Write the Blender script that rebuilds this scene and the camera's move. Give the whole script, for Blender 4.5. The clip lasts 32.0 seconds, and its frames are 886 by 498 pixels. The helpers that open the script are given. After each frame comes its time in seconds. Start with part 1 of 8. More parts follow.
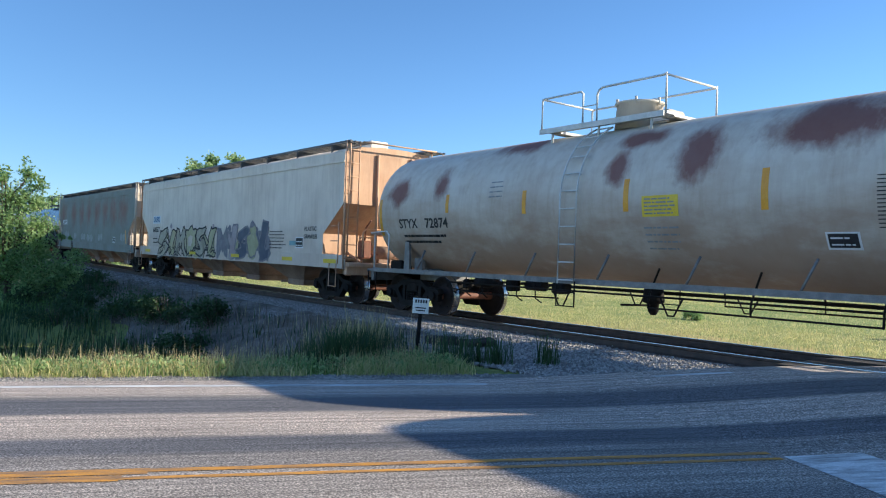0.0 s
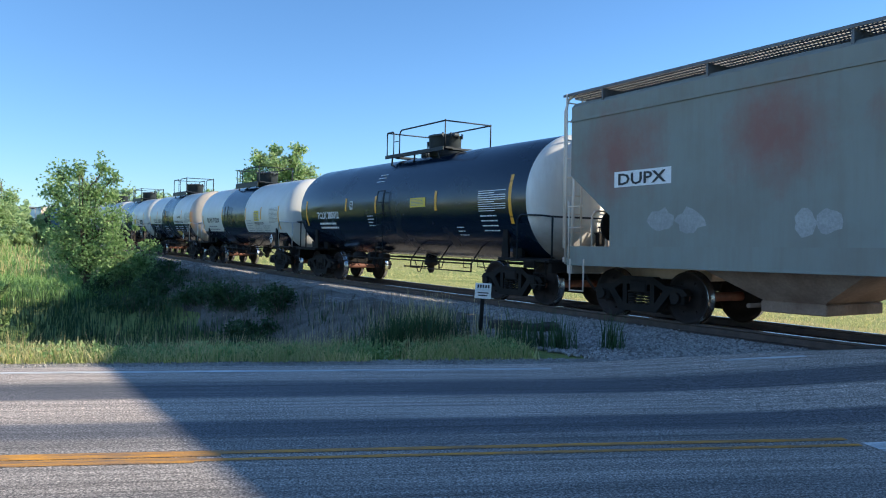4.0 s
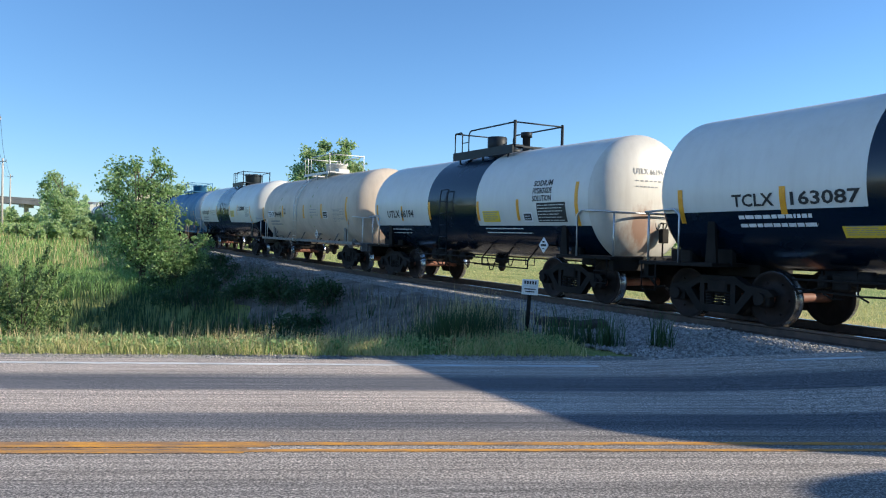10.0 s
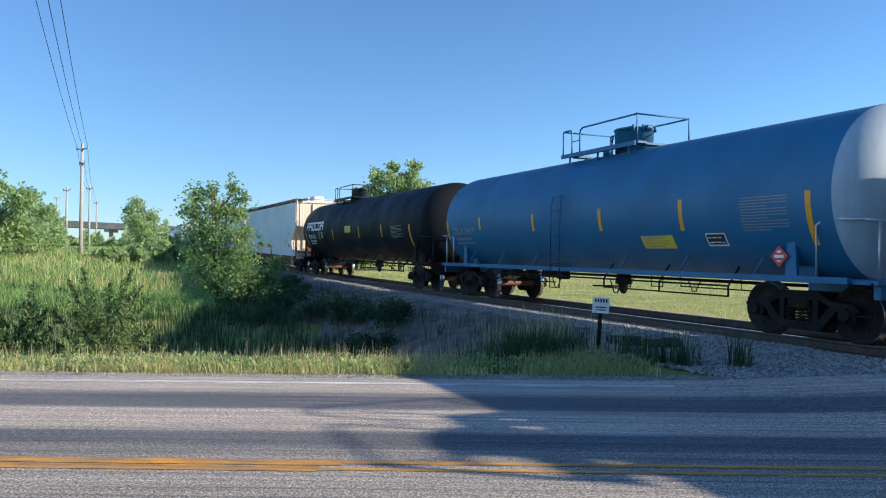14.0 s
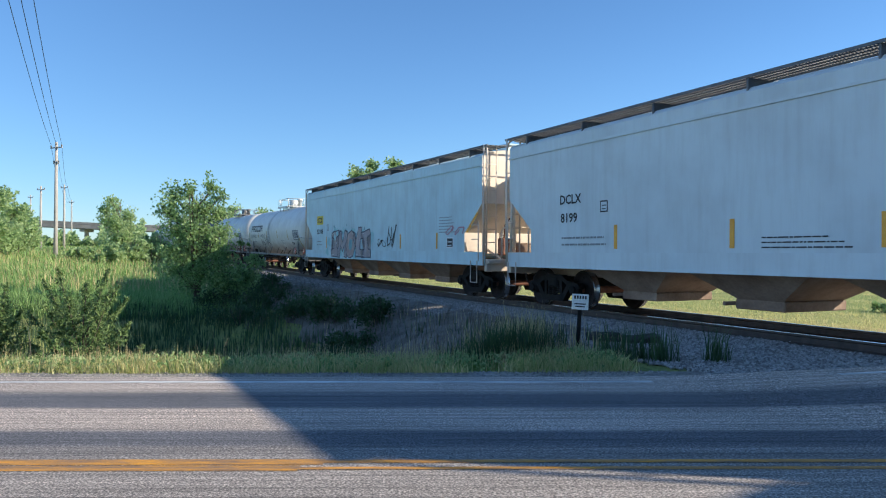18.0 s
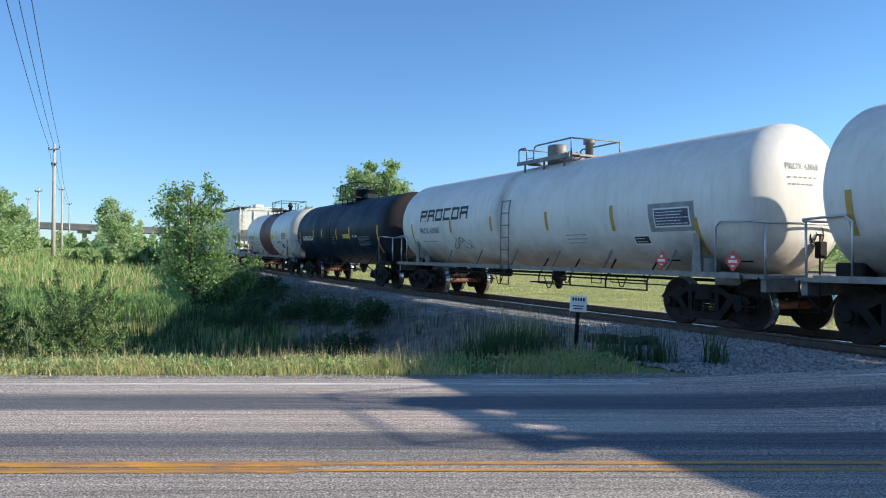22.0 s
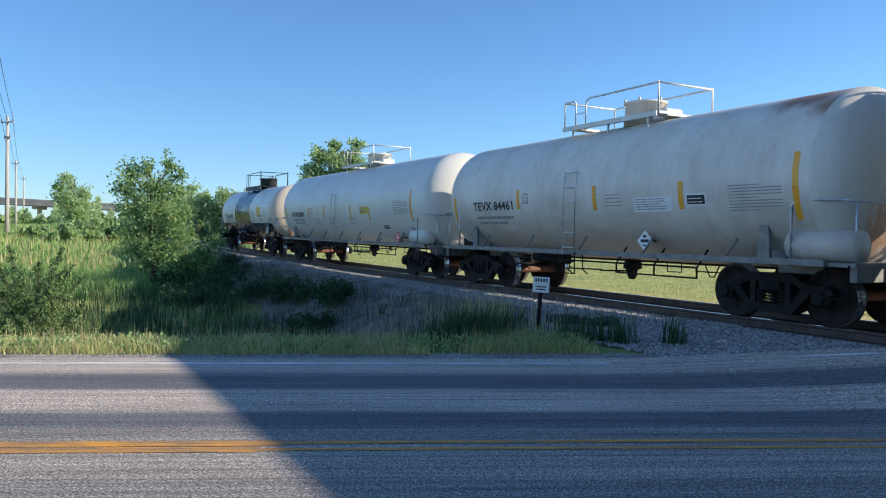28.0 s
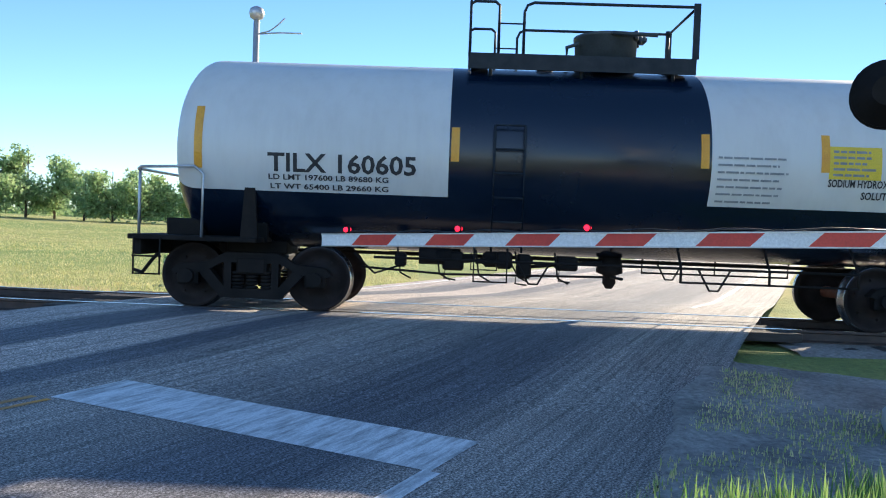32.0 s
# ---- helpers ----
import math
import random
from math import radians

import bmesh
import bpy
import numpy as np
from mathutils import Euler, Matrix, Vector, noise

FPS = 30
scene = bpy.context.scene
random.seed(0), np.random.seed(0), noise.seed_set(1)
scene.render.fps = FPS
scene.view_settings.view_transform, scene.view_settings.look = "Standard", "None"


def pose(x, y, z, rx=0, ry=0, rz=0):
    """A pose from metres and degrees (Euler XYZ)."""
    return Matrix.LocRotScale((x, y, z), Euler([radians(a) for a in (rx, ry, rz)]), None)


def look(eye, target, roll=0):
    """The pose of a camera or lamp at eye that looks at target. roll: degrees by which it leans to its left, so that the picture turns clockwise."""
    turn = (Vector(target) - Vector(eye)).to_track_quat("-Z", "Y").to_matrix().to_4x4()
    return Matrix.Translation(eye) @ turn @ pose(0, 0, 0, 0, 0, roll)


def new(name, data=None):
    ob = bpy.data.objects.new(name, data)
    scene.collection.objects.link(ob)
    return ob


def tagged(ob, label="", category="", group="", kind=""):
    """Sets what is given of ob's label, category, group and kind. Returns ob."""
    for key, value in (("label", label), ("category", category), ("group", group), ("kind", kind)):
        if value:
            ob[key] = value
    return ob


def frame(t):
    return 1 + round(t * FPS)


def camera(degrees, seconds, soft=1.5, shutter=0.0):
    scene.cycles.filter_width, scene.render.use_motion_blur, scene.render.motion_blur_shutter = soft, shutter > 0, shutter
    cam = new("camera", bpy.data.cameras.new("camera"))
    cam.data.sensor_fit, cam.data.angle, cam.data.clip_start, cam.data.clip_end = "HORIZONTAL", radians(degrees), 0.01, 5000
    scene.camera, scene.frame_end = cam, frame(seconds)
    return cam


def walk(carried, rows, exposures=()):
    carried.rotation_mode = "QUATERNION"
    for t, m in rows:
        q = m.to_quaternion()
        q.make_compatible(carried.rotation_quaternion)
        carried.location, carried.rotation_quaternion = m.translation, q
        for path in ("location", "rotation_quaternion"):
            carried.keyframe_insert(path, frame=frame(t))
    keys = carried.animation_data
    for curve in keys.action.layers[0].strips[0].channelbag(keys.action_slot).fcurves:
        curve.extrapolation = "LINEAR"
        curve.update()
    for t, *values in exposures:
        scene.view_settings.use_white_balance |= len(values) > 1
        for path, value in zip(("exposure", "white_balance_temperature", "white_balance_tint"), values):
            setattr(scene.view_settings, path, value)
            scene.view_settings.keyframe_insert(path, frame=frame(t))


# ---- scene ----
# ---- camera ----
cam = camera(60.6, 32.0, 1.1)
PATH = [
    (0.0, 0, 0, 1.42, 91.25, -1.61, -12.21),
    (0.5, 0, 0, 1.42, 90.88, -1.28, -10.54),
    (1.0, 0, 0, 1.42, 90.74, -1.01, -9.44),
    (1.5, 0, 0, 1.42, 90.41, -0.81, -9.01),
    (2.0, 0, 0, 1.42, 90.17, -0.78, -8.88),
    (2.5, 0, 0, 1.42, 89.98, -0.66, -8.43),
    (4.5, 0, 0, 1.42, 90.07, -0.94, -7.07),
    (5.0, 0, 0, 1.42, 90.08, -1.00, -6.42),
    (5.5, 0, 0, 1.42, 89.56, -0.75, -6.07),
    (6.0, 0, 0, 1.42, 88.86, -0.86, -6.17),
    (6.5, 0, 0, 1.42, 88.84, -1.28, -6.28),
    (7.0, 0, 0, 1.42, 89.28, -1.24, -6.01),
    (7.5, 0, 0, 1.42, 89.42, -0.81, -5.64),
    (8.0, 0, 0, 1.42, 89.03, -0.15, -5.36),
    (8.5, 0, 0, 1.42, 89.28, -0.50, -5.29),
    (9.0, 0, 0, 1.42, 89.60, -0.70, -5.29),
    (9.5, 0, 0, 1.42, 89.63, -1.04, -4.78),
    (10.0, 0, 0, 1.42, 89.65, -1.04, -4.01),
    (10.5, 0, 0, 1.42, 89.73, -0.57, -3.71),
    (11.0, 0, 0, 1.42, 90.22, -0.03, -3.36),
    (11.5, 0, 0, 1.42, 90.96, -0.14, -3.01),
    (12.0, 0, 0, 1.42, 91.58, -0.15, -1.86),
    (12.5, 0, 0, 1.42, 91.57, -0.06, -0.44),
    (13.0, 0, 0, 1.42, 91.27, -0.23, 0.36),
    (13.5, 0, 0, 1.42, 91.11, -0.25, 0.84),
    (14.0, 0, 0, 1.42, 91.01, -0.39, 1.15),
    (14.5, 0, 0, 1.42, 90.77, -0.12, 1.51),
    (16.5, 0, 0, 1.42, 91.36, 0.24, 0.84),
    (17.0, 0, 0, 1.42, 91.37, 0.21, 0.77),
    (17.5, 0, 0, 1.42, 91.14, -0.05, -0.17),
    (18.0, 0, 0, 1.42, 90.85, -0.03, -0.37),
    (18.5, 0, 0, 1.42, 90.83, 0.08, -0.04),
    (19.0, 0, 0, 1.42, 91.03, 0.18, 0.52),
    (19.5, 0, 0, 1.42, 90.91, 0.36, 0.69),
    (20.0, 0, 0, 1.42, 90.48, 0.36, 0.51),
    (20.5, 0, 0, 1.42, 90.35, -0.07, 0.25),
    (21.0, 0, 0, 1.42, 90.46, -0.30, -0.15),
    (21.5, 0, 0, 1.42, 90.83, -0.23, -0.48),
    (22.0, 0, 0, 1.42, 91.00, -0.07, -0.51),
    (22.5, 0, 0, 1.42, 90.69, -0.03, -0.73),
    (23.0, 0, 0, 1.42, 90.16, -0.02, -1.12),
    (23.5, 0, 0, 1.42, 89.96, 0.19, -1.65),
    (24.0, 0, 0, 1.42, 89.76, 0.43, -2.22),
    (24.5, 0, 0, 1.42, 89.96, 0.27, -2.40),
    (25.0, 0, 0, 1.42, 90.21, 0.15, -2.35),
    (25.5, 0, 0, 1.42, 89.96, 0.07, -2.55),
    (27.5, 0, 0, 1.42, 89.04, -0.49, -3.20),
    (28.0, 0, 0, 1.42, 89.51, -0.60, -3.21),
    (28.5, 0, 0, 1.42, 89.95, -0.61, -3.32),
    (29.0, 0, 0, 1.42, 90.04, -0.44, -3.68),
    (29.5, 0, 0, 1.42, 90.25, -0.68, -4.54),
    (30.0, 0, 0, 1.42, 90.56, -1.00, -5.97),
    (30.4, 0, 0, 1.42, 90.21, -1.51, -7.24),
    (30.8, 0, 0, 1.42, 90.03, -1.85, -12.58),
    (31.0, 0, 0, 1.42, 90.11, -2.01, -17.49),
    (31.3, 0, 0, 1.42, 89.82, -1.89, -27.65),
    (31.5, 0, 0, 1.42, 89.30, -1.81, -36.30),
    (31.7, 0, 0, 1.42, 88.81, -1.81, -46.54),
    (32.0, 0, 0, 1.42, 88.37, -2.10, -63.74),
]
EXPOSURE = [(0.0, 1.1, 5150, 6), (2.0, 1.24, 5150, 6), (5.0, 1.2, 5150, 6), (7.0, 1.06, 5150, 6), (31.4, 1.0, 5150, 6), (32.0, 1.38, 5350, 8)]
walk(cam, [(t, pose(*p)) for t, *p in PATH], EXPOSURE)

# ---- light ----
SUN_AZ, SUN_EL = 102.0, 22.8          # degrees clockwise from +y, and above the horizon
world = bpy.data.worlds.new("sky")
scene.world = world
world.use_nodes = True
wn = world.node_tree
sky = wn.nodes.new("ShaderNodeTexSky")
sky.sky_type = "NISHITA"
sky.sun_disc = False
sky.sun_elevation, sky.sun_rotation = radians(SUN_EL), radians(-SUN_AZ)
sky.altitude, sky.air_density, sky.dust_density, sky.ozone_density = 200, 1.0, 0.15, 3.0
wn.links.new(sky.outputs[0], wn.nodes["Background"].inputs[0])
wn.nodes["Background"].inputs[1].default_value = 0.075
sun_dir = Vector((math.sin(radians(SUN_AZ)) * math.cos(radians(SUN_EL)), math.cos(radians(SUN_AZ)) * math.cos(radians(SUN_EL)), math.sin(radians(SUN_EL))))
sun = new("sun", bpy.data.lights.new("sun", "SUN"))
sun.data.energy, sun.data.angle, sun.data.color = 4.5, radians(0.55), (1.0, 0.76, 0.49)
sun.matrix_world = look(sun_dir * 60, (0, 0, 0))


# ---- materials ----
def nodes_of(name):
    m = bpy.data.materials.new(name)
    m.use_nodes = True
    return m, m.node_tree.nodes, m.node_tree.links, m.node_tree.nodes["Principled BSDF"]


def coords(n, l, scale=(1, 1, 1), shuffle=True):
    tc, mp = n.new("ShaderNodeTexCoord"), n.new("ShaderNodeMapping")
    mp.inputs["Scale"].default_value = scale
    l.new(tc.outputs["Object"], mp.inputs["Vector"])
    if shuffle:
        oi, mul = n.new("ShaderNodeObjectInfo"), n.new("ShaderNodeMath")
        mul.operation, mul.inputs[1].default_value = "MULTIPLY", 37.0
        l.new(oi.outputs["Random"], mul.inputs[0])
        l.new(mul.outputs[0], mp.inputs["Location"])
    return mp.outputs["Vector"]


def noise_tex(n, l, vec, scale, detail=4.0, rough=0.55):
    t = n.new("ShaderNodeTexNoise")
    t.inputs["Scale"].default_value, t.inputs["Detail"].default_value, t.inputs["Roughness"].default_value = scale, detail, rough
    l.new(vec, t.inputs["Vector"])
    return t.outputs["Fac"]


def ramp(n, l, fac, stops):
    r = n.new("ShaderNodeValToRGB")
    e = r.color_ramp.elements
    while len(e) < len(stops):
        e.new(0.5)
    for k, (p, c) in zip(e, stops):
        k.position, k.color = p, (*c, 1) if len(c) == 3 else c
    l.new(fac, r.inputs[0])
    return r.outputs["Color"]


def mix(n, l, fac, a, b, blend="MIX"):
    m = n.new("ShaderNodeMix")
    m.data_type, m.blend_type = "RGBA", blend
    for sock, v in ((m.inputs[0], fac), (m.inputs[6], a), (m.inputs[7], b)):
        if hasattr(v, "is_linked"):
            l.new(v, sock)
        else:
            sock.default_value = v if isinstance(v, float) else (*v, 1)
    return m.outputs[2]


def bump(n, l, b, height, strength, dist):
    k = n.new("ShaderNodeBump")
    k.inputs["Strength"].default_value, k.inputs["Distance"].default_value = strength, dist
    l.new(height, k.inputs["Height"])
    l.new(k.outputs[0], b.inputs["Normal"])


def surf(name, c1, c2, scale=2.0, rough=0.6, metal=0.0, bumps=0.0, dist=0.01, fine=0.25, stretch=(1, 1, 1), shuffle=True):
    """A plain two-tone surface: broad patches, fine grain and a little relief."""
    m, n, l, b = nodes_of(name)
    v = coords(n, l, stretch, shuffle)
    broad, grain = noise_tex(n, l, v, scale), noise_tex(n, l, v, scale * 14, 3.0, 0.7)
    c = ramp(n, l, broad, [(0.32, c1), (0.68, c2)])
    g = ramp(n, l, grain, [(0.25, (1 - fine,) * 3), (0.75, (1 + fine * 0.4,) * 3)])
    l.new(mix(n, l, 1.0, c, g, "MULTIPLY"), b.inputs["Base Color"])
    b.inputs["Roughness"].default_value, b.inputs["Metallic"].default_value = rough, metal
    if bumps:
        bump(n, l, b, grain, bumps, dist)
    return m


def paint(name, base, grime=(0.16, 0.12, 0.09), dirt=0.35, rust=0.0, rough=0.45, rust_col=(0.17, 0.055, 0.03), rust_scale=0.55, mud=0.0, mud_col=(0.20, 0.135, 0.085), stain=None, mud_top=3.0, spots=(), spot_col=(0.15, 0.045, 0.032), soft=0.25):
    """Railcar paint: vertical grime runs, broad soiling, rust patches where asked."""
    m, n, l, b = nodes_of(name)
    v = coords(n, l)
    run = noise_tex(n, l, coords(n, l, (3.5, 3.5, 0.35)), 1.6, 5.0, 0.65)
    soil = noise_tex(n, l, v, 0.9, 6.0, 0.6)
    c = mix(n, l, ramp(n, l, run, [(0.45, (0, 0, 0)), (0.85, (dirt,) * 3)]), base, grime)
    c = mix(n, l, ramp(n, l, soil, [(0.42, (0, 0, 0)), (0.8, (dirt * 0.9,) * 3)]), c, grime)
    if rust:
        patch = noise_tex(n, l, coords(n, l, (1.0, 1.0, 0.6)), rust_scale, 5.0, 0.6)
        edge = 0.72 - 0.3 * rust
        c = mix(n, l, ramp(n, l, patch, [(edge, (0, 0, 0)), (edge + 0.09, (0.92,) * 3)]), c, rust_col)
    if mud:                                         # mud thrown up by the wheels, ragged along its upper rim
        tc, sep, mr, add = n.new("ShaderNodeTexCoord"), n.new("ShaderNodeSeparateXYZ"), n.new("ShaderNodeMapRange"), n.new("ShaderNodeMath")
        l.new(tc.outputs["Object"], sep.inputs[0])
        l.new(sep.outputs["Z"], mr.inputs["Value"])
        mr.inputs["From Min"].default_value, mr.inputs["From Max"].default_value = mud_top, 1.0
        add.operation = "MULTIPLY"
        l.new(mr.outputs[0], add.inputs[0])
        l.new(noise_tex(n, l, coords(n, l, (0.6, 0.6, 1.4)), 1.3, 6.0, 0.65), add.inputs[1])
        c = mix(n, l, ramp(n, l, add.outputs[0], [(0.16, (0, 0, 0)), (0.42, (mud,) * 3)]), c, mud_col)
    if stain:                                       # brown brake dust on a tank head: place across, height, reach, colour
        sy, sz, reach, col = stain
        tc, mp, ln, ad = n.new("ShaderNodeTexCoord"), n.new("ShaderNodeMapping"), n.new("ShaderNodeVectorMath"), n.new("ShaderNodeMath")
        mp.inputs["Location"].default_value = (0, -sy / reach, -sz / reach * 0.9)
        mp.inputs["Scale"].default_value = (0, 1 / reach, 0.9 / reach)
        l.new(tc.outputs["Object"], mp.inputs["Vector"])
        ln.operation = "LENGTH"
        l.new(mp.outputs[0], ln.inputs[0])
        l.new(ln.outputs["Value"], ad.inputs[0])
        l.new(noise_tex(n, l, coords(n, l, (1, 1.6, 0.8)), 2.2, 6.0, 0.65), ad.inputs[1])
        c = mix(n, l, ramp(n, l, ad.outputs[0], [(0.7, (0.8,) * 3), (1.5, (0, 0, 0))]), c, col)
    if spots:                                       # ragged patches: place along, height, reach along, reach up
        rag = noise_tex(n, l, coords(n, l, (1, 0, 0.8), False), 1.7, 7.0, 0.68)
        tc, least = n.new("ShaderNodeTexCoord"), None
        for px, pz, rx, rz in spots:
            mp, ln = n.new("ShaderNodeMapping"), n.new("ShaderNodeVectorMath")
            mp.inputs["Location"].default_value, mp.inputs["Scale"].default_value = (-px / rx, 0, -pz / rz), (1 / rx, 0, 1 / rz)
            l.new(tc.outputs["Object"], mp.inputs["Vector"])
            ln.operation = "LENGTH"
            l.new(mp.outputs[0], ln.inputs[0])
            if least is None:
                least = ln.outputs["Value"]
            else:
                mn = n.new("ShaderNodeMath")
                mn.operation = "MINIMUM"
                l.new(least, mn.inputs[0])
                l.new(ln.outputs["Value"], mn.inputs[1])
                least = mn.outputs[0]
        ad = n.new("ShaderNodeMath")
        ad.operation, ad.inputs[1].default_value = "MULTIPLY_ADD", 1.9
        l.new(rag, ad.inputs[0])
        l.new(least, ad.inputs[2])
        half_in = n.new("ShaderNodeMath")
        half_in.operation, half_in.inputs[1].default_value = "MULTIPLY", 0.5
        l.new(ad.outputs[0], half_in.inputs[0])
        c = mix(n, l, ramp(n, l, half_in.outputs[0], [(0.95 - soft, (0.88,) * 3), (0.95 + soft * 0.4, (0, 0, 0))]), c, spot_col)
    l.new(c, b.inputs["Base Color"])
    l.new(ramp(n, l, soil, [(0.35, (rough - 0.04,) * 3), (0.8, (rough + 0.22,) * 3)]), b.inputs["Roughness"])
    bump(n, l, b, noise_tex(n, l, v, 1.1, 2.0), 0.04, 0.05)
    return m


